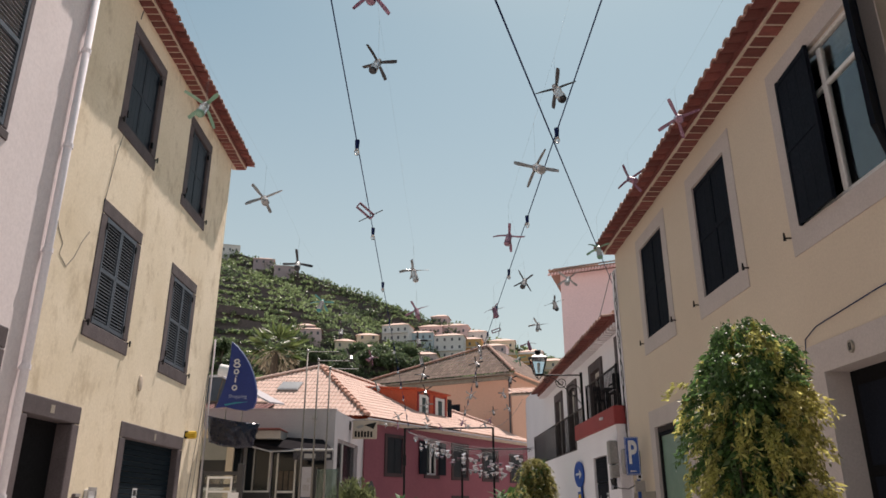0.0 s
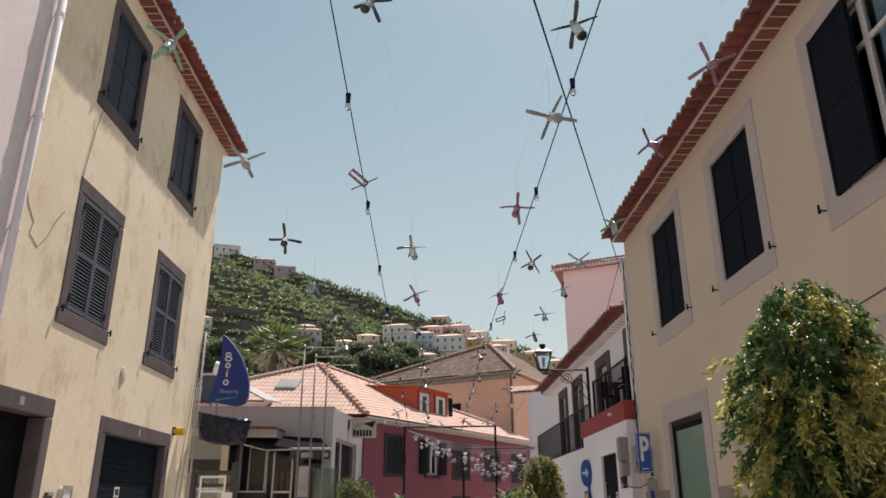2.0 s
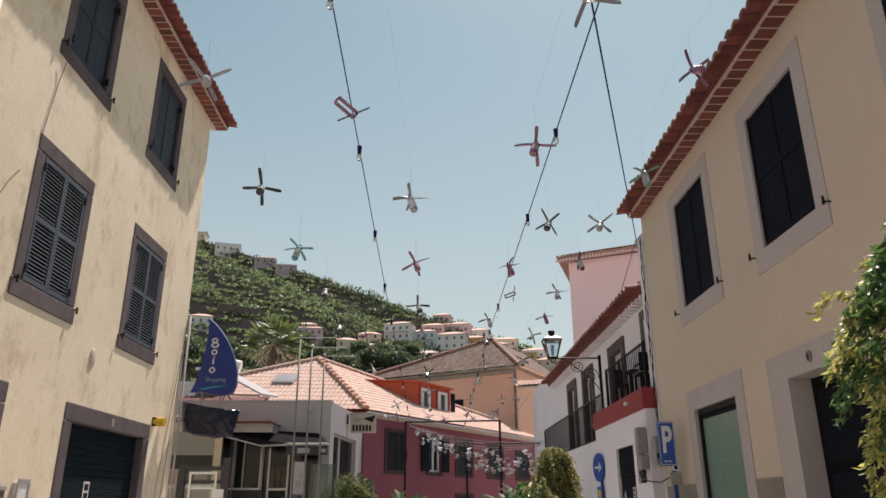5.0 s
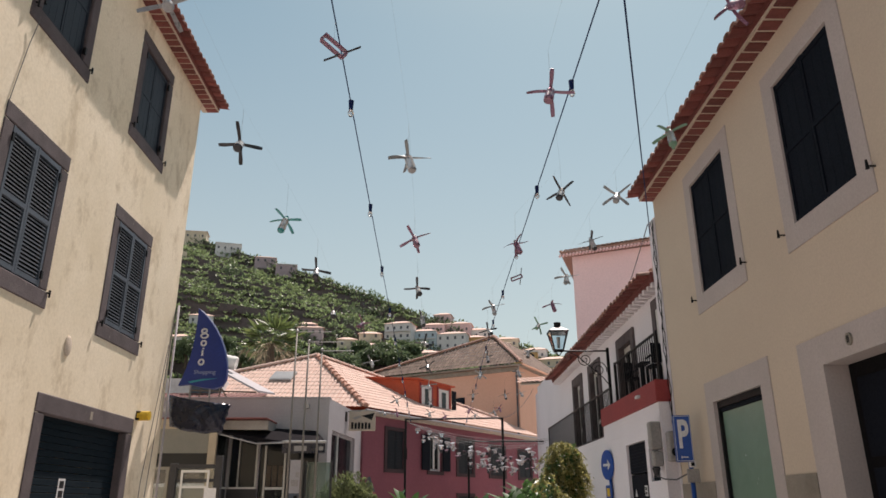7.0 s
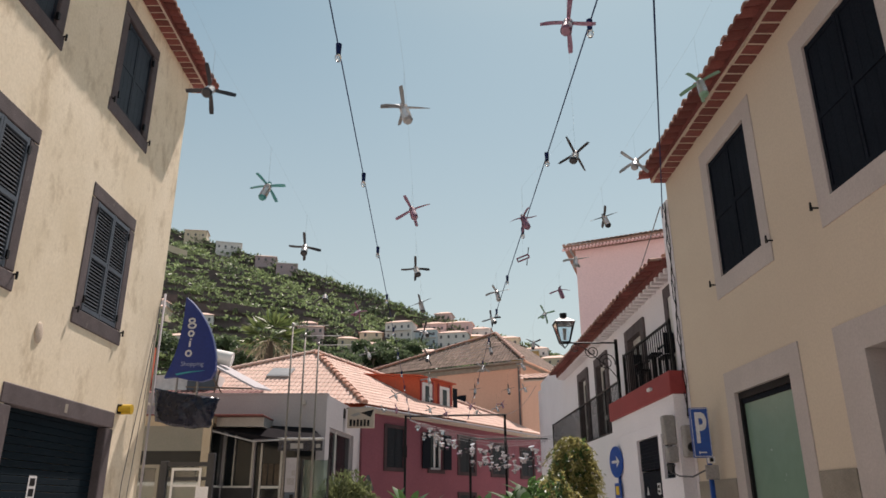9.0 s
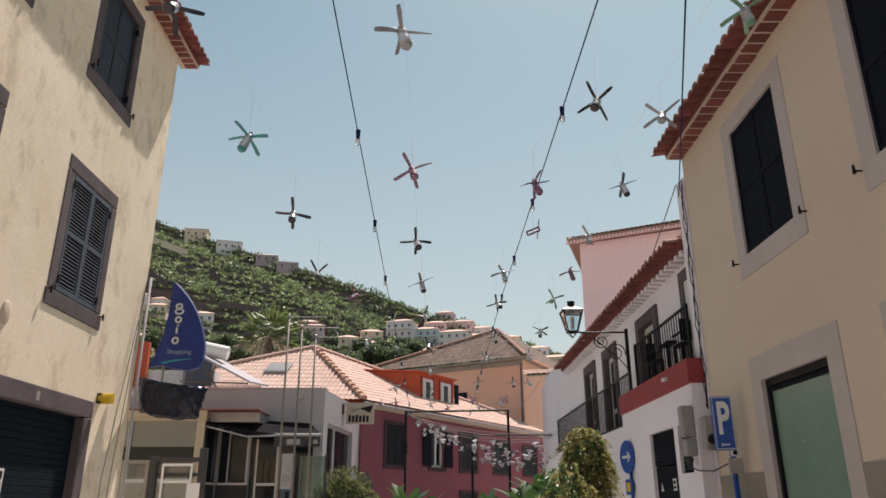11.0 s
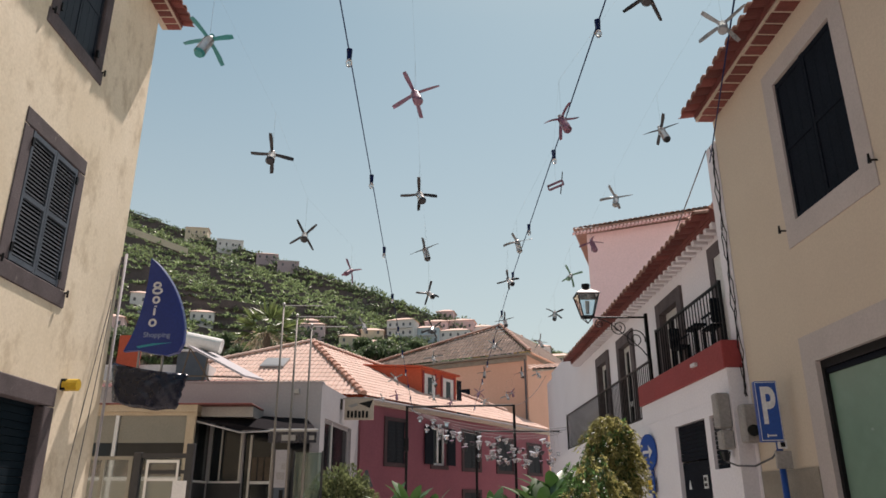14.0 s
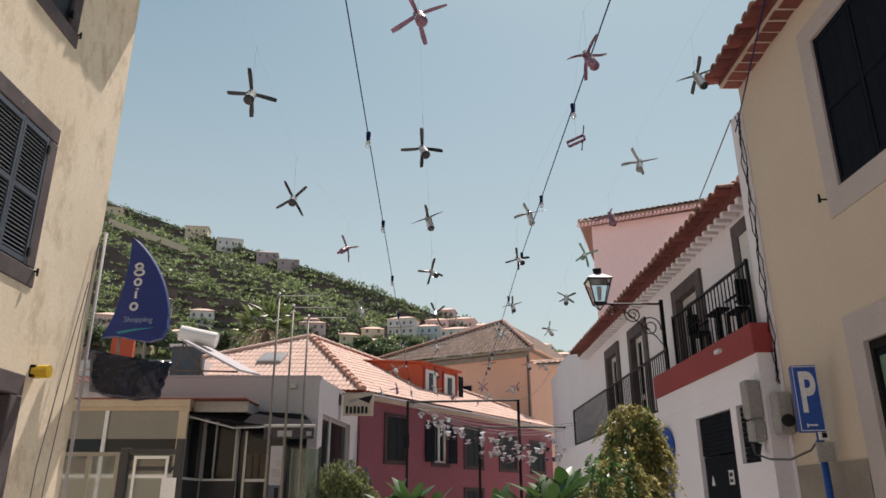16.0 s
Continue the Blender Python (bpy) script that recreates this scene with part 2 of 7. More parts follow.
WING = {
    "pink": material("pink_plastic_bottle", (0.42, 0.22, 0.30), (0.25, 0.12, 0.19), 0.25, big=8, bump=0, transmission=0.35),
    "black": material("black_plastic_strip", (0.03, 0.03, 0.035), rough=0.35, bump=0),
    "white": material("white_plastic_bottle", (0.46, 0.47, 0.47), (0.25, 0.26, 0.27), 0.3, big=9, bump=0, transmission=0.25),
    "green": material("green_plastic_bottle", (0.22, 0.40, 0.28), rough=0.3, bump=0),
    "teal": material("teal_plastic_bottle", (0.05, 0.32, 0.32), rough=0.3, bump=0),
}
BOTTLE = material("clear_plastic_bottle", (0.85, 0.84, 0.84), rough=0.12, bump=0, transmission=0.65)


# ---- mesh helpers ----
BASE = {}


def thing(name, at=(0, 0, 0), label="", category="", group="", kind=""):
    ob = new(name)
    ob.location = at
    BASE[ob.name] = Matrix.Translation(at)
    return tagged(ob, label, category, group, kind)


def part(name, bm, mat, parent=None, label="", smooth=False):
    if isinstance(bm, bpy.types.Mesh):
        me = bm
    else:
        me = bpy.data.meshes.new(name)
        bmesh.ops.recalc_face_normals(bm, faces=bm.faces)
        bm.to_mesh(me)
        bm.free()
    for m in (mat if isinstance(mat, (list, tuple)) else [mat]):
        me.materials.append(m)
    if smooth:
        me.polygons.foreach_set("use_smooth", [True] * len(me.polygons))
    ob = new(name, me)
    if parent is not None:
        ob.parent = parent
        ob.matrix_parent_inverse = BASE.get(parent.name, Matrix()).inverted()
    if label:
        ob["label"] = label
    return ob


def single(name, bm, mat, label, category, group="", kind="", smooth=False):
    return tagged(part(name, bm, mat, None, "", smooth), label, category, group, kind)


def box(bm, x0, x1, y0, y1, z0, z1, bevel=0.0):
    r = bmesh.ops.create_cube(bm, size=1, matrix=Matrix.Translation(((x0 + x1) / 2, (y0 + y1) / 2, (z0 + z1) / 2)) @ Matrix.Diagonal((abs(x1 - x0), abs(y1 - y0), abs(z1 - z0), 1)))
    if bevel:
        es = list({e for v in r["verts"] for e in v.link_edges})
        bmesh.ops.bevel(bm, geom=es, offset=bevel, segments=1, affect='EDGES')
    return r["verts"]


def B(x0, x1, y0, y1, z0, z1, bevel=0.0):
    bm = bmesh.new()
    box(bm, x0, x1, y0, y1, z0, z1, bevel)
    return bm


def boxes(*rows):
    bm = bmesh.new()
    for r in rows:
        box(bm, *r)
    return bm


def rod(bm, p, q, r, r2=None, seg=8):
    p, q = Vector(p), Vector(q)
    d = q - p
    m = Matrix.Translation((p + q) / 2) @ d.to_track_quat('Z', 'Y').to_matrix().to_4x4()
    return bmesh.ops.create_cone(bm, cap_ends=True, segments=seg, radius1=r, radius2=r if r2 is None else r2, depth=d.length, matrix=m)["verts"]


def tube(points, r, seg=6, bm=None):
    """One continuous round bar along a line of points."""
    bm = bm or bmesh.new()
    pts = [Vector(p) for p in points]
    rings = []
    ref = Vector((0.31, 0.17, 0.93))
    for i, p in enumerate(pts):
        d = (pts[min(i + 1, len(pts) - 1)] - pts[max(i - 1, 0)]).normalized()
        if abs(d.dot(ref)) > 0.93:
            s = d.cross(Vector((0.9, 0.3, 0.1))).normalized()
        else:
            s = d.cross(ref).normalized()
        u = s.cross(d)
        if rings and (rings[-1][0].co - pts[i - 1]).dot(s) < 0:
            s, u = -s, -u
        rings.append([bm.verts.new(p + (s * math.cos(2 * math.pi * k / seg) + u * math.sin(2 * math.pi * k / seg)) * r) for k in range(seg)])
    for r0, r1 in zip(rings[:-1], rings[1:]):
        for k in range(seg):
            bm.faces.new((r0[k], r0[(k + 1) % seg], r1[(k + 1) % seg], r1[k]))
    bm.faces.new(rings[0][::-1])
    bm.faces.new(rings[-1])
    return bm


def sag(a, b, drop, n=16):
    a, b = Vector(a), Vector(b)
    return [a.lerp(b, i / n) - Vector((0, 0, drop * 4 * (i / n) * (1 - i / n))) for i in range(n + 1)]


def pydata(name, verts, faces):
    me = bpy.data.meshes.new(name)
    me.from_pydata(verts, [], faces)
    me.update()
    return me


def prism(bm, pts, d):
    """A flat outline given by 3D points, thickened by the vector d."""
    d = Vector(d)
    a = [bm.verts.new(Vector(p)) for p in pts]
    b = [bm.verts.new(Vector(p) + d) for p in pts]
    bm.faces.new(a)
    bm.faces.new(b[::-1])
    for i in range(len(a)):
        j = (i + 1) % len(a)
        bm.faces.new((a[i], b[i], b[j], a[j]))
    return bm


def wall(origin, along, length, z0, z1, thick, openings):
    """An upright wall from origin along a unit vector, thickness to the left-hand normal's back; openings (s0, s1, za, zb) go through."""
    o, a = Vector(origin), Vector(along).normalized()
    n = Vector((a.y, -a.x, 0)) * -thick
    ss = sorted({0, length, *[v for op in openings for v in op[:2]]})
    zs = sorted({z0, z1, *[v for op in openings for v in op[2:]]})

    def solid(i, j):
        if i < 0 or j < 0 or i >= len(ss) - 1 or j >= len(zs) - 1:
            return False
        s, z = (ss[i] + ss[i + 1]) / 2, (zs[j] + zs[j + 1]) / 2
        return not any(p[0] < s < p[1] and p[2] < z < p[3] for p in openings)

    bm = bmesh.new()
    P = lambda s, z, k: o + a * s + n * k + Vector((0, 0, z - o.z))

    def quad(*ps):
        bm.faces.new([bm.verts.new(p) for p in ps])

    for i in range(len(ss) - 1):
        for j in range(len(zs) - 1):
            if not solid(i, j):
                continue
            s0, s1, za, zb = ss[i], ss[i + 1], zs[j], zs[j + 1]
            quad(P(s0, za, 0), P(s1, za, 0), P(s1, zb, 0), P(s0, zb, 0))
            quad(P(s0, za, 1), P(s0, zb, 1), P(s1, zb, 1), P(s1, za, 1))
            if not solid(i - 1, j):
                quad(P(s0, za, 0), P(s0, zb, 0), P(s0, zb, 1), P(s0, za, 1))
            if not solid(i + 1, j):
                quad(P(s1, za, 0), P(s1, za, 1), P(s1, zb, 1), P(s1, zb, 0))
            if not solid(i, j - 1):
                quad(P(s0, za, 0), P(s0, za, 1), P(s1, za, 1), P(s1, za, 0))
            if not solid(i, j + 1):
                quad(P(s0, zb, 0), P(s1, zb, 0), P(s1, zb, 1), P(s0, zb, 1))
    bmesh.ops.remove_doubles(bm, verts=bm.verts, dist=1e-4)
    return bm


def tiled_face(p0, p1, t0, t1, pitch=0.22, row=0.36, amp=0.045):
    """A roof face of barrel tiles: eave p0 to p1, upper edge t0 to t1 (equal for a triangle)."""
    p0, p1, t0, t1 = map(Vector, (p0, p1, t0, t1))
    e = (p1 - p0)
    L = e.length
    e.normalize()
    nrm = e.cross(t0 - p0 if (t0 - p0).cross(e).length > 1e-6 else t1 - p0).normalized()
    if nrm.z < 0:
        nrm = -nrm
    up = nrm.cross(e).normalized()
    if up.z < 0:
        up = -up
    q = [(0, 0), (L, 0), ((t1 - p0).dot(e), (t1 - p0).dot(up)), ((t0 - p0).dot(e), (t0 - p0).dot(up))]
    (ax, ay), (bx, by) = q[3], q[2]

    def height(s):
        lim = ay
        if ax > 1e-6 and s < ax:
            lim = ay * s / ax
        if bx < L - 1e-6 and s > bx:
            lim = min(lim, by * (L - s) / (L - bx))
        elif ax <= s <= bx and bx > ax:
            lim = ay + (by - ay) * (s - ax) / (bx - ax)
        return max(lim, 0)

    verts, faces = [], []
    s = min(0, ax)
    prof = [(-0.5, 0.0), (-0.36, 0.75), (-0.12, 1.0), (0.12, 1.0), (0.36, 0.75), (0.5, 0.0)]
    hi = max(L, bx)
    while s < hi:
        c = s + pitch / 2
        h = height(c)
        lo = 0.0
        if c < 0 and ax < 0:
            lo = ay * c / ax
        if c > L and bx > L:
            lo = by * (c - L) / (bx - L)
        h = h if c <= L or bx > L else 0
        v = lo
        while v < h - 0.02:
            w = min(v + row, h)
            k = len(verts)
            for vv, lift in ((v, 0.014), (w, 0.0)):
                for a, b in prof:
                    x = p0 + e * (c + a * pitch) + up * vv + nrm * (amp * b + lift)
                    verts.append(x)
            for i in range(5):
                faces.append((k + i, k + i + 1, k + 6 + i + 1, k + 6 + i))
            v = w
        s += pitch
    return verts, faces


def joined(name, groups):
    V, Fs = [], []
    for v, f in groups:
        k = len(V)
        V += [tuple(x) for x in v]
        Fs += [tuple(i + k for i in g) for g in f]
    return pydata(name, V, Fs)


def ridge(points, r=0.10, step=0.36, wide=1.12, slim=0.9):
    """A row of half-round ridge tiles along a line."""
    V, Fs = [], []
    for a, b in zip(points[:-1], points[1:]):
        a, b = Vector(a), Vector(b)
        d = (b - a).normalized()
        side = d.cross(Vector((0, 0, 1))).normalized()
        upv = side.cross(d)
        n = max(1, int((b - a).length / step))
        for i in range(n):
            k = len(V)
            for t, rr in ((i / n, r * wide), ((i + 1.08) / n, r * slim)):
                c = a.lerp(b, t)
                for j in range(6):
                    w = math.pi * j / 5
                    V.append(c + side * math.cos(w) * rr + upv * math.sin(w) * rr)
            Fs += [(k + j, k + j + 1, k + 7 + j, k + 6 + j) for j in range(5)]
            Fs += [(k, k + 1, k + 2, k + 3, k + 4, k + 5)]
    return V, Fs


def leaf_cloud(name, pos, direc, length, width, curl=0.25):
    """Many small folded leaves: arrays of places, directions, lengths and widths."""
    n = len(pos)
    d = direc / np.linalg.norm(direc, axis=1)[:, None]
    ref = np.random.normal(size=(n, 3))
    s = np.cross(d, ref)
    s /= np.linalg.norm(s, axis=1)[:, None]
    u = np.cross(s, d)
    l, w = length[:, None], width[:, None]
    rowsv = [pos, pos + d * l * 0.45 + s * w * 0.5 + u * w * 0.18, pos + d * l * 0.5, pos + d * l * 0.45 - s * w * 0.5 + u * w * 0.18, pos + d * l - u * l * curl]
    V = np.stack(rowsv, 1).reshape(-1, 3)
    k = np.arange(n)[:, None] * 5
    Fs = np.concatenate([k + np.array([[0, 1, 2]]), k + np.array([[0, 2, 3]]), k + np.array([[1, 4, 2]]), k + np.array([[2, 4, 3]])], 0)
    me = bpy.data.meshes.new(name)
    me.vertices.add(len(V))
    me.vertices.foreach_set("co", V.astype(np.float32).ravel())
    me.loops.add(Fs.size)
    me.loops.foreach_set("vertex_index", Fs.astype(np.int32).ravel())
    me.polygons.add(len(Fs))
    me.polygons.foreach_set("loop_start", np.arange(0, Fs.size, 3, dtype=np.int32))
    me.update(calc_edges=True)
    me.validate()
    return me


# ---- ground and hill ----
bm = bmesh.new()
bmesh.ops.create_grid(bm, x_segments=2, y_segments=2, size=2500)
single("ground", bm, GROUND, "pale limestone paved ground of the street", "ground", kind="structure")

SKYLINE = ((-1.3, 0.44), (-0.9, 0.47), (-0.656, 0.452), (-0.492, 0.423), (-0.369, 0.381), (-0.283, 0.352), (-0.174, 0.316), (-0.059, 0.274), (0.006, 0.248),
           (0.062, 0.234), (0.2, 0.19), (0.5, 0.13), (1.0, 0.07))


def hill_front(u):
    return 176 * (1 + 0.55 * (u + 0.4))


def hill_top(u):
    s = np.interp(u, [r[0] for r in SKYLINE], [r[1] for r in SKYLINE])
    return (s * (hill_front(u) - 8.1) + 1.5) / (1 - 1.35 * s) - 2.2


def hill_depth(u, z):
    w = 3.5 * math.sin(u * 17 + z * 0.11) + 2.2 * math.sin(u * 41 + z * 0.23)
    return hill_front(u) + (z - 6) * 1.35 + w


STEP = 4.2


def level(u, k):
    """Height of terrace k at bearing u: the terraces dip with the ridge."""
    return 6 + STEP * k * (1.0 - 0.55 * (u + 0.4)) + 0.9 * math.sin(u * 11 + k * 0.7)


def on_hill(u, e):
    """The place on the hill at bearing u that rises by e over its depth, seen from the street."""
    z = 10.0
    for _ in range(60):
        z = 0.6 * z + 0.4 * (1.5 + e * hill_depth(u, z))
    z = min(z, hill_top(u))
    y = hill_depth(u, z) - 1.5
    return u * y, y, z


us = np.linspace(-1.3, 1.0, 150)
verts, faces, mats = [], [], []
levels = int(150 / STEP)
cols = 2 * levels + 1
for u in us:
    top = hill_top(u)
    for k in range(levels + 1):
        z0, z1 = min(level(u, k), top), min(level(u, k + 1), top)
        ya, yb = hill_depth(u, z0), hill_depth(u, z1)
        verts.append((u * ya, ya, z0))
        if k < levels:
            verts.append((u * (yb - 0.3), yb - 0.3, z0 + 0.05 * (z1 - z0)))
for i in range(len(us) - 1):
    for j in range(cols - 1):
        a, b = i * cols + j, (i + 1) * cols + j
        faces.append((a, b, b + 1, a + 1))
        mats.append(j % 2)
base = len(verts)
for u in us:
    t = hill_top(u)
    y = hill_depth(u, t)
    verts += [(u * y, y, t), (u * (y + 160), y + 160, t + 3), (u * hill_front(u), hill_front(u), 6), (u * 30, 75, 0)]
for i in range(len(us) - 1):
    a, b = base + 4 * i, base + 4 * i + 4
    faces += [(a, b, b + 1, a + 1), (a + 2, b + 2, b + 3, a + 3)]
    mats += [0, 0]
me = pydata("hillside", verts, faces)
hill = part("hillside", me, [EARTH, DRYSTONE])
me.polygons.foreach_set("material_index", mats)
tagged(hill, "terraced hillside with dark dry-stone walls and soil", "hillside", kind="structure")

rng = np.random.default_rng(5)
pos, direc, length, width = [], [], [], []
woods = [[], [], [], []]
for k in range(levels):
    u = -0.85
    while u < 0.42:
        u += rng.uniform(0.6, 1.35) * 0.42 / hill_front(u)
        top = hill_top(u)
        z = level(u, k)
        if z > top - 1.0 or rng.random() < 0.06:
            continue
        wild = noise.noise((u * 9.0, z * 0.09, 3.1)) + (0.42 if z < 34 else 0.0) + (0.3 if u > -0.12 else 0)
        y = hill_depth(u, z) + rng.uniform(0.3, 5.6)
        p = np.array((u * y, y, z + 0.2))
        if wild > 0.38:
            if rng.random() < (0.42 if u > -0.2 or z < 30 else 0.25):
                r = rng.uniform(1.4, 3.0)
                for _ in range(46):
                    v = rng.normal(size=3)
                    v /= np.linalg.norm(v)
                    woods[0].append(p + v * r * np.array((1, 1, 0.9)) * rng.uniform(0.55, 1.05) + np.array((0, 0, r * 0.8)))
                    woods[1].append(v + np.array((0, 0, -0.2)) + rng.normal(size=3) * 0.5)
                    woods[2].append(rng.uniform(0.8, 1.5))
                    woods[3].append(rng.uniform(0.5, 1.0))
            continue
        if noise.noise((u * 30.0, z * 0.3, 8.7)) < -0.28:
            continue
        h = rng.uniform(0.8, 2.2)
        for _ in range(8):
            a, up = rng.uniform(0, 2 * math.pi), rng.uniform(0.15, 1.3)
            pos.append(p + np.array((0, 0, h)) + rng.normal(size=3) * 0.15)
            direc.append((math.cos(a), math.sin(a), up))
            length.append(rng.uniform(1.0, 2.1))
            width.append(rng.uniform(0.45, 0.9))
u = -0.85
while u < 0.5:
    u += rng.uniform(0.5, 1.5) * 0.5 / hill_front(u)
    z = hill_top(u) - rng.uniform(0, 3.4)
    y = hill_depth(u, z) - rng.uniform(0.2, 0.9)
    r = rng.uniform(0.6, 1.5)
    for _ in range(10):
        v = rng.normal(size=3)
        woods[0].append(np.array((u * y, y, z + 0.4)) + v * r * 0.5)
        woods[1].append(v + np.array((0, 0, 0.3)))
        woods[2].append(rng.uniform(0.6, 1.3))
        woods[3].append(rng.uniform(0.4, 0.9))
me = leaf_cloud("banana_plantation", np.array(pos), np.array(direc), np.array(length), np.array(width), 0.35)
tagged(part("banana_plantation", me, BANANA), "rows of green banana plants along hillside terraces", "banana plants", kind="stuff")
me = leaf_cloud("hillside_scrub", np.array(woods[0]), np.array(woods[1]), np.array(woods[2]), np.array(woods[3]), 0.2)
tagged(part("hillside_scrub", me, WOODS), "dark green shrubs and small trees on hillside", "shrubs", kind="stuff")


def wall_paint(name, c):
    return material(name, c, tuple(x * 0.9 for x in c), 0.88, big=0.2, fine=4, bump=0.1)


FARPAINT = {"white": wall_paint("far_white_wall", (0.70, 0.69, 0.68)), "pink": wall_paint("far_pink_wall", (0.66, 0.50, 0.50)), "cream": wall_paint("far_cream_wall", (0.70, 0.60, 0.46)),
            "ochre": wall_paint("far_ochre_wall", (0.62, 0.38, 0.16)), "blue": wall_paint("far_pale_blue_wall", (0.50, 0.60, 0.66)), "mauve": wall_paint("far_mauve_wall", (0.42, 0.34, 0.36))}


# blue-grey base colour stands in for reflections in distant panes
FARGLASS = material("far_reflecting_window", (0.10, 0.11, 0.13), (0.07, 0.075, 0.09), 0.4, bump=0)


def hill_house(x, y, z, w, h, paint, roof, storeys, n, turn=0.0, d=8.0):
    w, h = w * 1.22, h * 1.15
    h0 = thing("house", (x, y, z), f"{paint} {storeys}-storey house with {'tiled hip' if roof else 'flat'} roof on hillside", "house", "hillside houses")
    M = Matrix.Translation((x, y, z)) @ Matrix.Rotation(radians(turn), 4, 'Z')

    def tr(bm):
        bmesh.ops.transform(bm, matrix=M, verts=bm.verts)
        return bm
    part("wall", tr(B(-w / 2, w / 2, 0, d, -9, h)), FARPAINT[paint], h0)
    if roof:
        bm = bmesh.new()
        e = 0.5
        lo = [bm.verts.new(v) for v in ((-w / 2 - e, -e, h), (w / 2 + e, -e, h), (w / 2 + e, d + e, h), (-w / 2 - e, d + e, h))]
        hi = [bm.verts.new(v) for v in ((-w / 6, d / 2, h + 1.7), (w / 6, d / 2, h + 1.7))]
        for f in ((lo[0], lo[1], hi[1], hi[0]), (lo[2], lo[3], hi[0], hi[1]), (lo[1], lo[2], hi[1]), (lo[3], lo[0], hi[0]), lo[::-1]):
            bm.faces.new(f)
        part("roof", tr(bm), ORANGETILE, h0)
    else:
        part("roof", tr(B(-w / 2 - 0.3, w / 2 + 0.3, -0.3, d + 0.3, h, h + 0.35)), FARPAINT["white"], h0)
    sh = h / storeys
    for r in range(storeys):
        for i in range(n):
            cx = -w / 2 + w * (i + 0.5) / n
            part("window", tr(B(cx - 0.42, cx + 0.42, -0.06, 0.1, sh * r + 0.9, sh * r + 2.1)), FARGLASS, h0)
    if storeys > 1:
        part("balcony", tr(B(-w / 2 + 0.4, w / 2 - 0.4, -1.0, -0.01, sh - 0.15, sh + 0.1)), FARPAINT["white"], h0)
    return h0


# bearing (x/y), height over depth at the foot, width, height, paint, roof, storeys, windows, turn
HOUSES = (
    (-0.475, 0.397, 9, 3.4, "cream", True, 1, 3, 12), (-0.348, 0.366, 9, 3.4, "cream", True, 1, 3, 8), (-0.298, 0.347, 10, 3.2, "white", False, 1, 4, 15), (-0.243, 0.328, 8, 2.6, "mauve", True, 1, 3, 10),
    (-0.212, 0.316, 8, 2.8, "mauve", False, 1, 2, 10), (-0.05, 0.216, 9, 5.8, "white", True, 2, 4, -14), (-0.015, 0.206, 9, 5.6, "blue", True, 2, 4, -10),
    (0.025, 0.192, 10, 8.2, "white", True, 3, 4, -12), (0.055, 0.196, 8, 6.0, "ochre", True, 2, 3, -10), (0.03, 0.226, 11, 3.4, "pink", True, 1, 4, -12), (0.085, 0.188, 10, 5.6, "pink", True, 2, 4, -14),
    (0.125, 0.176, 9, 5.6, "ochre", False, 2, 3, -10), (0.165, 0.168, 11, 5.4, "cream", True, 2, 4, -16), (-0.085, 0.196, 8, 2.8, "cream", True, 1, 2, 20),
    (-0.172, 0.222, 8, 2.6, "pink", True, 1, 4, 5), (-0.12, 0.205, 6, 2.6, "cream", True, 1, 2, 8), (-0.325, 0.238, 7, 2.8, "white", True, 1, 3, 12), (-0.39, 0.25, 6, 2.6, "cream", True, 1, 3, 6),
    (-0.45, 0.228, 7, 3.0, "pink", True, 1, 3, 16), (-0.52, 0.24, 9, 3.4, "cream", True, 1, 4, 10), (0.19, 0.16, 9, 5.0, "white", True, 2, 3, -12),
    (0.0, 0.226, 8, 3.0, "pink", True, 1, 3, -8), (0.06, 0.218, 9, 3.2, "white", True, 1, 3, -12), (0.10, 0.206, 9, 3.0, "cream", True, 1, 3, -9), (0.14, 0.19, 8, 3.2, "white", True, 1, 3, -15), (-0.01, 0.184, 8, 3.2, "pink", True, 1, 3, -9),
    (-0.42, 0.20, 9, 3.4, "cream", True, 1, 3, 4), (-0.48, 0.205, 9, 3.4, "pink", True, 1, 3, 12), (-0.36, 0.205, 8, 3.0, "white", True, 1, 3, -8),
    (-0.415, 0.262, 5, 3.4, "white", True, 1, 2, 14), (-0.392, 0.257, 5, 3.2, "white", True, 1, 2, -6), (-0.175, 0.228, 5, 2.4, "mauve", True, 1, 2, 8), (-0.088, 0.216, 7, 2.0, "cream", True, 1, 2, 4), (0.012, 0.245, 6, 3.0, "pink", True, 1, 3, -12),
)
for u, e, w, h, paint, roof, st, n, turn in HOUSES:
    hill_house(*on_hill(u, e), w, h, paint, roof, st, n, turn)


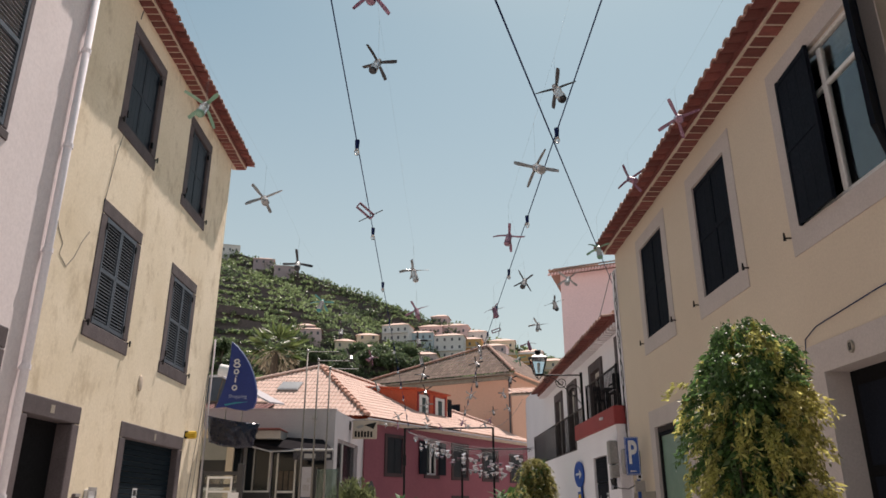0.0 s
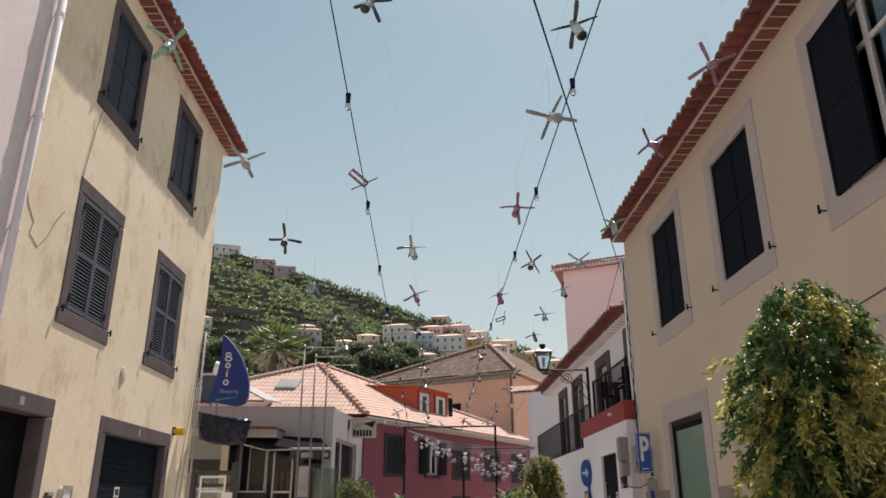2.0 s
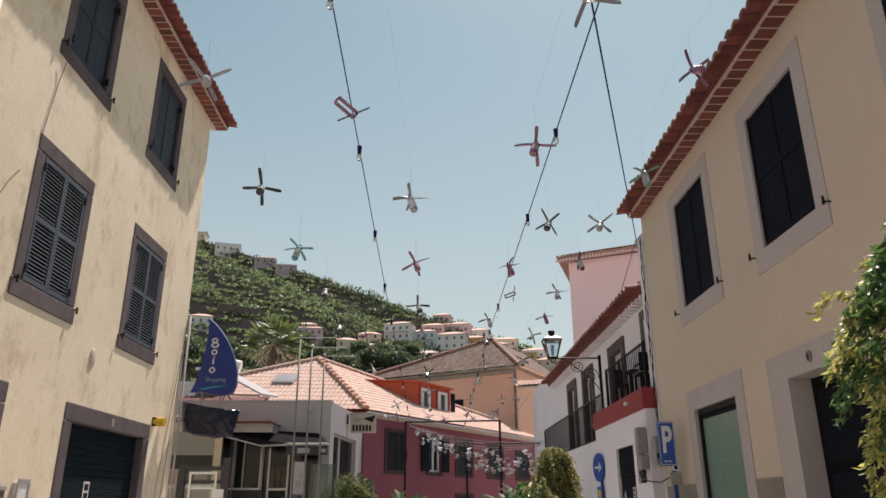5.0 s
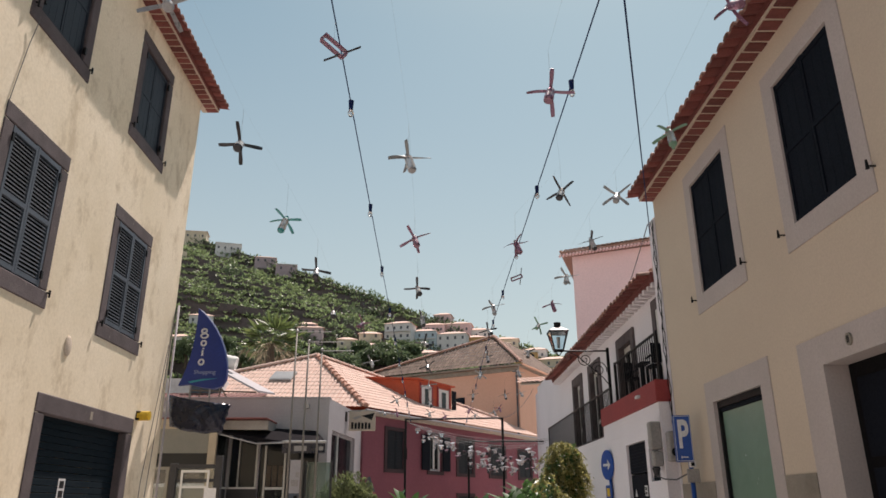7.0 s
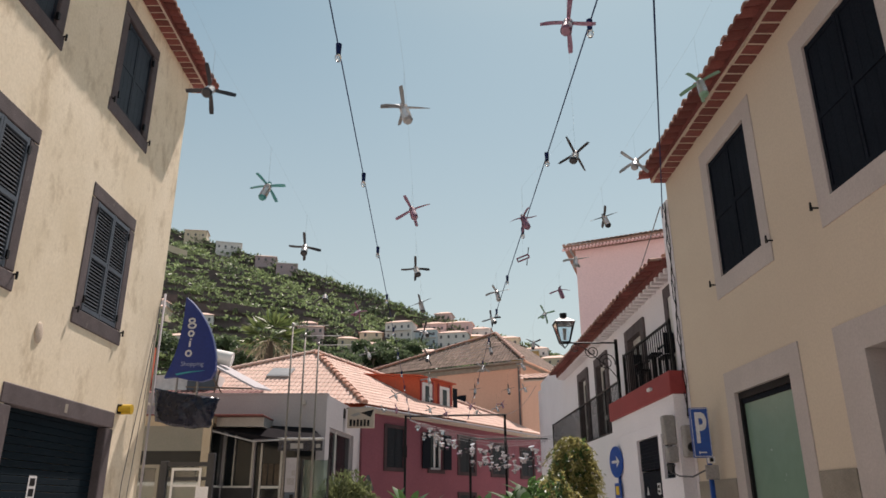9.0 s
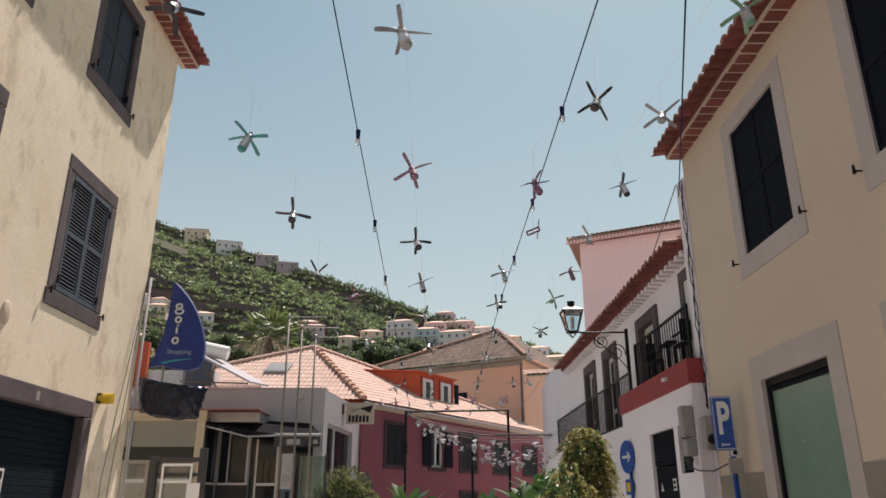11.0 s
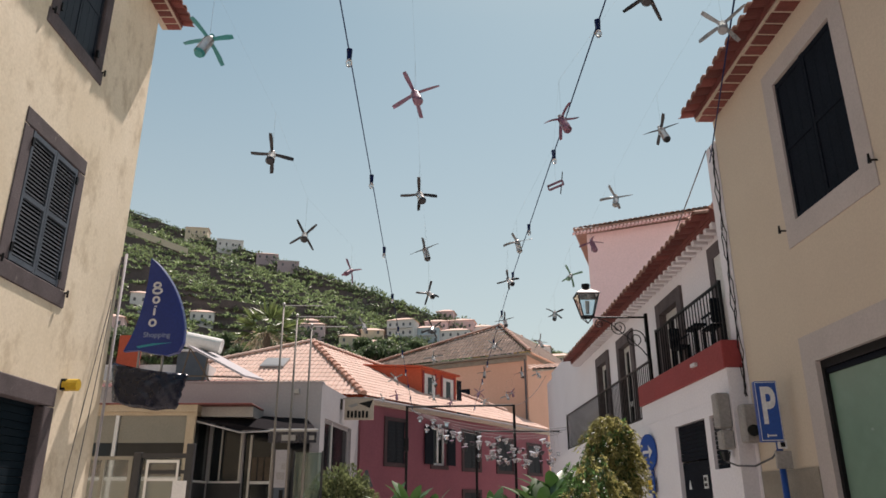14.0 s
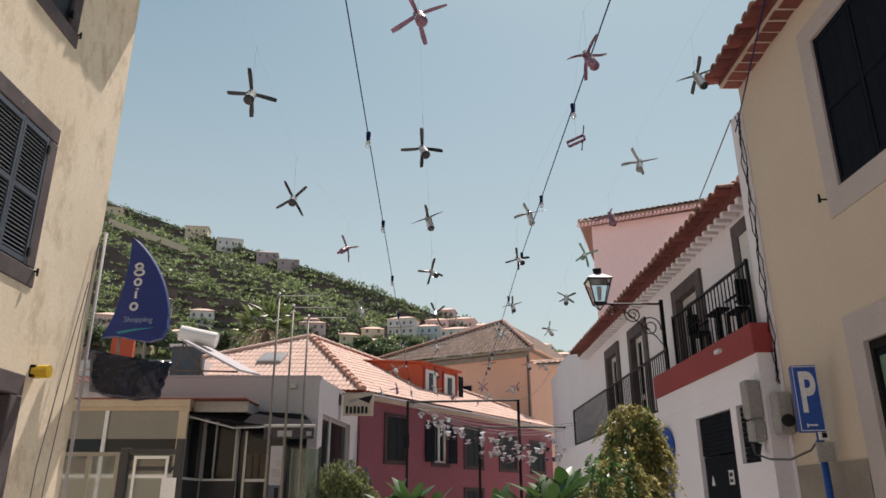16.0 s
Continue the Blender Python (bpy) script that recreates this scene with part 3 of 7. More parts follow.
def broadleaf(x, y, z, h, r, seed, leaf=0.35, n=1500, mat=None, label="rounded green broadleaf tree among hillside houses"):
    g = np.random.default_rng(seed)
    t = thing("tree", (x, y, z), label, "tree", "valley trees")
    bm = bmesh.new()
    rod(bm, (x, y, z), (x + 0.1 * r, y, z + h * 0.55), 0.06 * h, 0.03 * h, 7)
    tips = []
    for i in range(7):
        a = i * 2.4 + g.uniform(0, 1)
        q = (x + math.cos(a) * r * 0.6, y + math.sin(a) * r * 0.6, z + h * g.uniform(0.55, 0.85))
        rod(bm, (x + 0.05 * r, y, z + h * 0.4), q, 0.025 * h, 0.008 * h, 5)
        tips.append(q)
    tips.append((x, y, z + h * 0.85))
    part("trunk", bm, BARK, t)
    P, D = [], []
    for i in range(n):
        c = np.array(tips[i % len(tips)])
        v = g.normal(size=3)
        v /= np.linalg.norm(v)
        P.append(c + v * r * 0.48 * g.uniform(0.6, 1.08) * np.array((1, 1, 0.8)))
        D.append(v + g.normal(size=3) * 0.6 + np.array((0, 0, -0.3)))
    part("crown", leaf_cloud("crown", np.array(P), np.array(D), g.uniform(0.7, 1.3, n) * leaf, g.uniform(0.4, 0.8, n) * leaf, 0.2), mat or WOODS, t)


for i, (u, e, r) in enumerate(((-0.015, 0.160, 4.2), (-0.05, 0.165, 4.6), (-0.085, 0.17, 4.4), (-0.12, 0.16, 4.6), (-0.155, 0.172, 4.0), (-0.19, 0.165, 4.8), (-0.225, 0.175, 4.4), (-0.265, 0.165, 4.6),
                               (-0.34, 0.175, 4.8), (-0.38, 0.185, 4.6), (-0.43, 0.18, 5.0), (0.02, 0.15, 4.2), (-0.07, 0.185, 3.2), (-0.03, 0.186, 3.0), (-0.20, 0.19, 3.4), (-0.29, 0.185, 4.0), (-0.10, 0.19, 3.0), (-0.47, 0.19, 4.4))):
    broadleaf(*on_hill(u, e), r * 1.9, r, 40 + i, 1.1, 1600)
for i, (u0, e0, u1, e1) in enumerate(((-0.475, 0.383, -0.355, 0.338), (-0.30, 0.262, -0.235, 0.252), (-0.43, 0.285, -0.36, 0.272))):
    pts = [on_hill(u0 + (u1 - u0) * k / 12, e0 + (e1 - e0) * k / 12) for k in range(13)]
    bm = bmesh.new()
    lo = [bm.verts.new((x, y - 1.2, z - 1.5)) for x, y, z in pts]
    hi = [bm.verts.new((x, y - 1.2, z + 1.5)) for x, y, z in pts]
    bk = [bm.verts.new((x, y - 0.4, z + 1.5)) for x, y, z in pts]
    for k in range(12):
        bm.faces.new((lo[k], lo[k + 1], hi[k + 1], hi[k]))
        bm.faces.new((hi[k], hi[k + 1], bk[k + 1], bk[k]))
    single("retaining_wall", bm, FARPAINT["cream"] if i == 0 else DRYSTONE, "long pale retaining wall across the hillside" if i == 0 else "dark stone retaining wall across the hillside", "retaining wall", "hillside walls")


def palm(x, y, z, r, n=26, seed=3):
    """A fan palm: stiff fans on stalks round the crown, bleached dry stalks and fans hanging below."""
    g = np.random.default_rng(seed)
    t = thing("palm_tree", (x, y, 0), "tall fan palm with stiff green fans and bleached dry fronds", "palm tree")
    bm = bmesh.new()
    for i in range(10):
        rod(bm, (x, y, z * i / 10), (x, y, z * (i + 1) / 10 + 0.02), 0.30 + 0.02 * (i % 2), 0.27, 9)
    part("trunk", bm, BARK, t)
    for dry in (False, True):
        P, D, Ln, W = [], [], [], []
        for i in range(22 if dry else n):
            az = i * 2.4 + g.uniform(-0.3, 0.3)
            el = g.uniform(-0.5, 0.4) if dry else 0.0 + 1.35 * (i / n) + g.uniform(-0.12, 0.12)
            out = np.array((math.cos(az), math.sin(az), 0))
            side = np.array((-math.sin(az), math.cos(az), 0))
            q = np.array((x, y, z))
            stalk = r * (g.uniform(0.5, 0.75) if dry else g.uniform(0.42, 0.6))
            for k in range(5):
                e2 = el - (1.5 if dry else 0.35) * (k / 5) ** 1.4
                d = out * math.cos(e2) + np.array((0, 0, math.sin(e2)))
                P.append(q.copy()); D.append(d); Ln.append(stalk / 5 * 1.15); W.append(0.16 if dry else 0.09)
                q = q + d * stalk / 5
            up = np.cross(side, d)
            tip = g.uniform(-0.3, 0.3)
            for j in range(7 if dry else 15):
                f = (j / (6 if dry else 14) - 0.5) * 2
                w = f * (0.5 if dry else 1.35)
                P.append(q.copy())
                D.append(d * math.cos(w) + side * math.sin(w) + up * (0.25 * f * f + tip * abs(f)))
                Ln.append(r * (0.40 if dry else 0.60) * (1 - 0.22 * abs(f)) * g.uniform(0.9, 1.08)); W.append(r * (0.045 if dry else 0.095))
        part("dry_fronds" if dry else "crown", leaf_cloud("fronds", np.array(P), np.array(D), np.array(Ln), np.array(W), 0.06 if not dry else 0.3), DRYLEAF if dry else PALMLEAF, t)


palm(-12.3, 57.0, 13.0, 2.6, 17)


# ---- houses along the street ----
LX, RX = -4.78, 3.92


def stone_frame(parent, x, out, y0, y1, z0, z1, s=0.2, top=0.22, bottom=0.22, sill=True):
    """Cut-stone surround round an opening (y0..y1, z0..z1 are its outer limits); out is +1 or -1, the way to the street."""
    d = 0.012 * out
    for name, a in (("lintel", (y0, y1, z1 - top, z1)), ("jamb", (y0, y0 + s, z0 + bottom, z1 - top)), ("jamb", (y1 - s, y1, z0 + bottom, z1 - top))) + ((("sill", (y0 - 0.03, y1 + 0.03, z0, z0 + bottom)),) if sill else ()):
        e = 0.006 * out if name == "sill" else 0
        part(name, B(min(x - 0.44 * out, x + d + e), max(x - 0.44 * out, x + d + e), a[0] + 0.004, a[1] - 0.004, a[2] + 0.004, a[3] - 0.004, 0.012), BASALT, parent)


def shutter_leaf(parent, x, out, y0, y1, z0, z1, mat, slats, panels=2):
    """A louvred leaf in the plane x, with rails, stiles and tilted slats."""
    leaf = part("shutter_leaf", boxes((x - 0.02, x + 0.02, y0, y0 + 0.042, z0, z1), (x - 0.02, x + 0.02, y1 - 0.042, y1, z0, z1),
                                      *[(x - 0.019, x + 0.019, y0 + 0.042, y1 - 0.042, z - 0.03, z + 0.03) for z in [z0 + 0.04 + (z1 - z0 - 0.08) * i / panels for i in range(panels + 1)]]), mat, parent)
    bm = bmesh.new()
    if not slats:
        for k in range(panels):
            a, b = z0 + 0.04 + (z1 - z0 - 0.08) * k / panels, z0 + 0.04 + (z1 - z0 - 0.08) * (k + 1) / panels
            m = (y1 - y0 - 0.084) / 3
            for j in range(3):
                part("board", B(x - 0.008, x + 0.012, y0 + 0.042 + m * j + 0.002, y0 + 0.042 + m * (j + 1) - 0.002, a + 0.03, b - 0.03), mat, leaf)
        bm.free()
        return leaf
    n = slats * panels
    for i in range(n):
        z = z0 + 0.08 + (z1 - z0 - 0.16) * (i + 0.5) / n
        vs = box(bm, -0.004, 0.004, y0 + 0.038, y1 - 0.038, -0.017, 0.017)
        bmesh.ops.transform(bm, matrix=Matrix.Translation((x, 0, z)) @ Matrix.Rotation(radians(-38 * out), 4, 'Y'), verts=vs)
    part("louvres", bm, mat, leaf)
    return leaf


def left_window(i, y0, y1, z0, z1):
    w = thing(f"window_{i}", (LX, (y0 + y1) / 2, z0), "dark stone-framed window with closed slate-blue louvred shutters" if z0 < 6 else "dark stone-framed upper window with closed blue-black panelled shutters", "window", "left house windows", "structure")
    stone_frame(w, LX, 1, y0, y1, z0, z1)
    a, b, c, d = y0 + 0.205, y1 - 0.205, z0 + 0.225, z1 - 0.225
    m = (a + b) / 2
    upper = z0 > 6
    for q0, q1 in ((a, m - 0.004), (m + 0.004, b)):
        shutter_leaf(w, LX - (0.05 if upper else 0.01), 1, q0, q1, c, d, DARKSHUTTER if upper else SHUTTER, 0 if upper else 15)
    # black sheet added behind the leaves as painted room shade
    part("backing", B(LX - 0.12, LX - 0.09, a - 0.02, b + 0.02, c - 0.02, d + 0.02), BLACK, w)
    bm = boxes(*[(LX - 0.01, LX + 0.03, y - 0.02, y + 0.02, z - 0.05, z + 0.05) for y in (a, b) for z in (c + 0.15, d - 0.15)])
    part("hinges", bm, IRON, w)
    bm = bmesh.new()
    for y in (y0 + 0.02, y1 - 0.02):
        rod(bm, (LX + 0.02, y, z0 + 0.2), (LX + 0.07, y, z0 + 0.2), 0.012)
        rod(bm, (LX + 0.06, y, z0 + 0.14), (LX + 0.06, y, z0 + 0.23), 0.014)
    part("shutter_catches", bm, IRON, w)


LWIN = [(9.80, 11.30, 3.75, 5.80), (12.76, 14.26, 3.75, 5.80), (9.86, 11.33, 6.96, 8.95), (12.78, 14.21, 6.96, 8.93)]
LDOOR = [(8.62, 10.16, 0.0, 2.82), (11.52, 14.5, 0.0, 2.79)]
Y0L, Y1L = 8.36, 15.72
ops = [(a - Y0L + 0.1, b - Y0L - 0.1, c + 0.1, d - 0.1) for a, b, c, d in LWIN] + [(a - Y0L + 0.1, b - Y0L - 0.1, 0.01, d - 0.1) for a, b, c, d in LDOOR]
single("wall_west", wall((LX, Y1L, 0), (0, -1, 0), Y1L - Y0L, 0, 9.32, -0.45, [(Y1L - Y0L - b, Y1L - Y0L - a, c, d) for a, b, c, d in ops]), YELLOW,
       "stained pale yellow plaster front of a three-storey house", "wall", kind="structure")
single("wall_west_gable", boxes((LX - 9, LX - 0.45, Y1L - 0.4, Y1L, 0, 9.32), (LX - 9, LX - 8.6, Y0L, Y1L - 0.4, 0, 9.32), (LX - 8.6, LX - 0.45, Y0L, Y0L + 0.3, 0, 9.3)), YELLOW, "pale yellow plaster side walls of the house", "wall", kind="structure")
for i, r in enumerate(LWIN):
    left_window(i + 1, *r)
for i, (y0, y1, z0, z1) in enumerate(LDOOR):
    d = thing(f"door_{i + 1}", (LX, (y0 + y1) / 2, 0), ("dark doorway in a grey basalt frame" if i == 0 else "dark teal roller garage door in a grey basalt frame"), "door", "", "structure")
    stone_frame(d, LX, 1, y0, y1, 0, z1, 0.2 if i == 0 else 0.24, 0.24, 0.0, False)
    if i == 0:
        # black sheet standing in for the shade inside the open doorway
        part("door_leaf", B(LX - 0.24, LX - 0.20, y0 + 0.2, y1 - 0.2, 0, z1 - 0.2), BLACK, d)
        part("keystone_patch", B(LX + 0.012, LX + 0.015, y0 + 0.7, y0 + 0.80, z1 - 0.17, z1 - 0.07), SOCLE, d)
    else:
        bm = bmesh.new()
        n = 30
        for k in range(n):
            z = (z1 - 0.2) * k / n
            vs = box(bm, LX - 0.15, LX - 0.11, y0 + 0.2, y1 - 0.2, z, z + (z1 - 0.2) / n - 0.006, 0.004)
        part("roller_slats", bm, TEALDOOR, d)
        part("notice", B(LX - 0.11, LX - 0.105, 12.62, 12.80, 1.42, 1.82), SIGNWHITE, d, "white notice sheet with dark bars")
        part("notice_print", boxes(*[(LX - 0.105, LX - 0.103, 12.65, 12.77, z, z + 0.09) for z in (1.45, 1.58, 1.70)]), IRON, d)
        part("keystone_patch", B(LX + 0.012, LX + 0.015, 12.96, 13.04, z1 - 0.18, z1 - 0.07), SOCLE, d)


def eave(name, x_wall, out, y0, y1, z, label, reach=0.42, pitch=0.205, dentil=None):
    """Corbelled eave: a course of blocks bedded in mortar, then pan and cover tiles that reach past it; z is the underside at the wall."""
    e = thing(name, (x_wall, y0, z), label, "eaves", kind="structure")
    deep = 0.075 if dentil else 0.012

    def strip(d0, d1, z0, z1):
        a, b = x_wall + out * d0, x_wall + out * d1
        return (min(a, b), max(a, b), y0, y1, z0, z1)
    # mortar, but dark red behind dentils to paint the shade in their gaps
    part("mortar_bed", boxes(strip(-0.1, 0.238, z, z + 0.045)), TILE if dentil else MORTAR, e)
    part("tile_bed", boxes(strip(-0.1, 0.250, z + 0.047, z + 0.17)), TILE, e)

    def half_round(r, t0, up, x_in, tip):
        """A tapered half-round tile with thickness, opening down (up = 1) or up (up = -1)."""
        V, Fs = [], []
        for t in (0, 1):
            for rr in (r, r - 0.014):
                for j in range(7):
                    w = math.pi * j / 6
                    V.append((out * (x_in + (tip - x_in) * t), math.cos(w) * rr * (0.94 + 0.06 * t), up * math.sin(w) * rr * t0 - 0.05 * t))
        for j in range(6):
            Fs += [(j, j + 1, j + 15, j + 14), (7 + j, 21 + j, 22 + j, 8 + j), (14 + j, 15 + j, 22 + j, 21 + j)]
        Fs += [(0, 14, 21, 7), (6, 13, 27, 20)]
        return pydata("tile", V, Fs)
    cover = half_round(0.42 * pitch, 0.7, 1, 0.0, reach)
    pan = half_round(0.5 * pitch, 0.38, -1, 0.0, reach - 0.006)
    # pale covers over red pans paint the sun on the tile edges
    cover.materials.append(EAVETOP)
    pan.materials.append(TILE)
    wide = 0.2 if dentil else 0.41
    low = B(0.0, 0.222, -wide * pitch, wide * pitch, -deep, 0.03, 0.006)
    if out < 0:
        bmesh.ops.scale(low, vec=(-1, 1, 1), verts=low.verts)
        bmesh.ops.reverse_faces(low, faces=low.faces)
    block = bpy.data.meshes.new("block")
    low.to_mesh(block)
    low.free()
    block.materials.append(dentil or TILE)
    rnd = random.Random(4)
    n = int((y1 - y0) / pitch)
    for i in range(n):
        y = y0 + (i + 0.5) * (y1 - y0) / n
        for nm, me, dy, dz in (("block", block, 0.0, 0.0), ("cover_tile", cover, 0.0, 0.165), ("pan_tile", pan, 0.5 * pitch, 0.175)):
            ob = new(nm, me)
            ob.parent, ob.matrix_parent_inverse = e, BASE[e.name].inverted()
            ob.location = (x_wall + out * rnd.uniform(-0.012, 0.008), y + dy, z + dz + rnd.uniform(-0.005, 0.005))
            ob.rotation_euler = (0, 0, rnd.uniform(-0.03, 0.03))
    return e


# roofs (slopes run back from the eaves)
def shed_roof(name, x_e, out, y0, y1, z, depth, rise, mat, label):
    g = [tiled_face((x_e, y0, z), (x_e, y1, z), (x_e - out * depth, y0, z + rise), (x_e - out * depth, y1, z + rise)), tiled_face((x_e - 2 * out * depth, y1, z), (x_e - 2 * out * depth, y0, z), (x_e - out * depth, y1, z + rise), (x_e - out * depth, y0, z + rise))]
    part_ = part(name, joined(name, g), mat)
    return tagged(part_, label, "roof", kind="structure")


shed_roof("roof_west", LX + 0.12, 1, Y0L, Y1L + 0.35, 9.60, 4.6, 1.6, ORANGETILE, "red clay tiled roof of the yellow house")
Y0R, Y1R = -9.0, 14.52
RZ = 6.60
shed_roof("roof_east", RX - 0.12, -1, Y0R, Y1R - 0.1, RZ + 0.27, 4.6, 1.6, ORANGETILE, "red clay tiled roof of the cream house")

# white neighbour on the west side
ops = [(5.45, 7.12, 5.3, 7.6), (5.6, 7.9, 0.01, 3.4)]
Y0W = -9.0
NX = -4.66
single("wall_neighbour", wall((NX, Y0L - 0.02, 0), (0, -1, 0), Y0L - Y0W, 0, 9.9, -0.45, [(Y0L - 0.02 - b + 0.1, Y0L - 0.02 - a - 0.1, max(c + 0.1, 0.01), d - 0.1) for a, b, c, d in ops]), OLDWHITE,
       "weathered white plaster front of the neighbouring house", "wall", kind="structure")
w = thing("window_5", (NX, 6.1, 5.45), "louvred window in a painted frame on the white house", "window", kind="structure")
stone_frame(w, NX, 1, 5.45, 7.12, 5.3, 7.6, 0.10, 0.10, 0.12)
shutter_leaf(w, NX, 1, 5.56, 6.28, 5.43, 7.49, SHUTTER, 18)
shutter_leaf(w, NX, 1, 6.29, 7.01, 5.43, 7.49, SHUTTER, 18)
w = thing("door_3", (NX, 6.7, 0), "dark doorway in a grey stone frame on the white house", "door", kind="structure")
stone_frame(w, NX, 1, 5.6, 7.9, 0, 3.4, 0.2, 0.24, 0.0, False)
# the dark of this doorway is a black sheet, not a leaf
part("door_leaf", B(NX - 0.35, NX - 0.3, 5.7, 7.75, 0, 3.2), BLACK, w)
single("neighbour_body", boxes((NX - 9, NX - 8.6, Y0W, Y0L - 0.05, 0, 9.9), (NX - 8.6, NX - 0.45, Y0W, Y0W + 0.3, 0, 9.9), (NX - 8.6, NX - 0.45, Y0L - 0.35, Y0L - 0.05, 0, 9.9), (NX - 9, NX + 0.02, Y0W, Y0L - 0.05, 9.9, 10.2)), OLDWHITE, "white plaster rear walls and roof slab of the neighbouring house", "wall", kind="structure")
pipe = thing("downpipe", (NX + 0.08, 8.28, 0), "white painted rainwater downpipe with brackets between two houses", "pipe")
part("pipe", tube([(NX + 0.07, 8.25, 0), (NX + 0.07, 8.25, 9.7)], 0.05, 10), WHITE, pipe, smooth=True)
for z in (1.6, 3.0, 4.4, 5.8, 7.2, 8.6):
    bm = bmesh.new()
    rod(bm, (NX + 0.07, 8.25, z), (NX + 0.07, 8.25, z + 0.06), 0.062, None, 10)
    rod(bm, (NX + 0.07, 8.25, z + 0.03), (NX - 0.02, 8.25, z + 0.03), 0.012)
    part("bracket", bm, WHITE, pipe)

# cream house on the east side
RWIN = [(11.46, 12.74, 4.37, 6.08), (8.67, 9.90, 4.34, 6.05), (5.47, 7.05, 4.32, 6.06), (2.6, 3.85, 4.34, 6.05)]
RDOOR = [(11.29, 12.84, 2.83), (8.1, 9.83, 2.80), (5.2, 7.1, 2.80)]
ops = [(a - Y0R, b - Y0R, c, d) for a, b, c, d in RWIN] + [(a - Y0R, b - Y0R, 0.01, d) for a, b, d in RDOOR]
single("wall_east", wall((RX, Y0R, 0), (0, 1, 0), Y1R - Y0R, 0, RZ + 0.02, -0.45, ops), CREAM, "cream plaster front of a two-storey house", "wall", kind="structure")
single("wall_east_gable", boxes((RX + 0.45, RX + 9, Y1R - 0.4, Y1R, 0, RZ), (RX + 8.6, RX + 9, Y0R, Y1R - 0.4, 0, RZ), (RX + 0.45, RX + 8.6, Y0R, Y0R + 0.4, 0, RZ)), CREAM, "cream plaster side walls of the house", "wall", kind="structure")
for i, (y0, y1, z0, z1) in enumerate(RWIN):
    w = thing(f"window_{6 + i}", (RX, (y0 + y1) / 2, z0), "window with dark green shutters and smooth grey render surround" if i != 2 else "window with open dark green shutters and white casement", "window", "cream house windows", "structure")
    for n, a in (("surround", (y0 - 0.23, y1 + 0.23, z1 - 0.004, z1 + 0.22)), ("surround", (y0 - 0.23, y0 + 0.004, z0 + 0.004, z1 - 0.004)), ("surround", (y1 - 0.004, y1 + 0.23, z0 + 0.004, z1 - 0.004)), ("surround", (y0 - 0.23, y1 + 0.23, z0 - 0.26, z0 + 0.004))):
        part(n, B(RX - 0.012, RX + 0.03, *a), SURROUND, w)
    m = (y0 + y1) / 2
    if i != 2:
        shutter_leaf(w, RX + 0.035, -1, y0 + 0.01, m - 0.004, z0 + 0.01, z1 - 0.01, DARKGREEN, 0)
        shutter_leaf(w, RX + 0.035, -1, m + 0.004, y1 - 0.01, z0 + 0.01, z1 - 0.01, DARKGREEN, 0)
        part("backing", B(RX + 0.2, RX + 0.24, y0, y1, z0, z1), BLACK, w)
    else:
        for hinge, sgn, ang in ((y1, -1, 3), (y0, 1, 140)):
            lf = thing("shutter", (RX - 0.02, hinge, z0), "dark green louvred shutter leaf standing open", "shutter", "open shutters")
            wd = 0.76
            shutter_leaf(lf, 0, -1, 0.01, wd, 0.01, z1 - z0 - 0.01, DARKGREEN, 0)
            BASE_ = Matrix.Translation((RX - 0.02, hinge, z0)) @ Matrix.Rotation(radians(ang if sgn > 0 else -ang), 4, 'Z') @ (Matrix.Identity(4) if sgn > 0 else Matrix.Rotation(math.pi, 4, 'Z'))
            for ch in lf.children:
                ch.matrix_parent_inverse = Matrix()
            lf.matrix_basis = BASE_
        for n, a in (("casement_frame", (y0, y0 + 0.05, z0, z1)), ("casement_frame", (y1 - 0.05, y1, z0, z1)), ("casement_frame", (y0 + 0.05, y1 - 0.05, z0, z0 + 0.08)), ("casement_frame", (y0 + 0.05, y1 - 0.05, z1 - 0.05, z1)),
                     ("mullion", (m - 0.035, m + 0.035, z0 + 0.08, z1 - 0.08)), ("transom", (y0 + 0.05, m - 0.035, z1 - 0.53, z1 - 0.48)), ("transom", (m + 0.035, y1 - 0.05, z1 - 0.53, z1 - 0.48))):
            part(n, B(RX + 0.04, RX + 0.10, *a, 0.008), ALU, w)
        g = part("pane", B(RX + 0.065, RX + 0.071, y0 + 0.08, y1 - 0.08, z0 + 0.08, z1 - 0.08), GLASS, w)
        g.visible_shadow = False
        # black sheet behind the casement in place of a shaded room
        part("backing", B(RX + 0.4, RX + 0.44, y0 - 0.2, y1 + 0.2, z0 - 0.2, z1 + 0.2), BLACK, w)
    bm = bmesh.new()
    for y in (y0 - 0.26, y1 + 0.26):
        rod(bm, (RX, y, z0 - 0.03), (RX - 0.08, y, z0 - 0.03), 0.010)
        rod(bm, (RX - 0.075, y, z0 - 0.06), (RX - 0.075, y, z0 + 0.03), 0.018, 0.010)
    part("shutter_catches", bm, IRON, w)
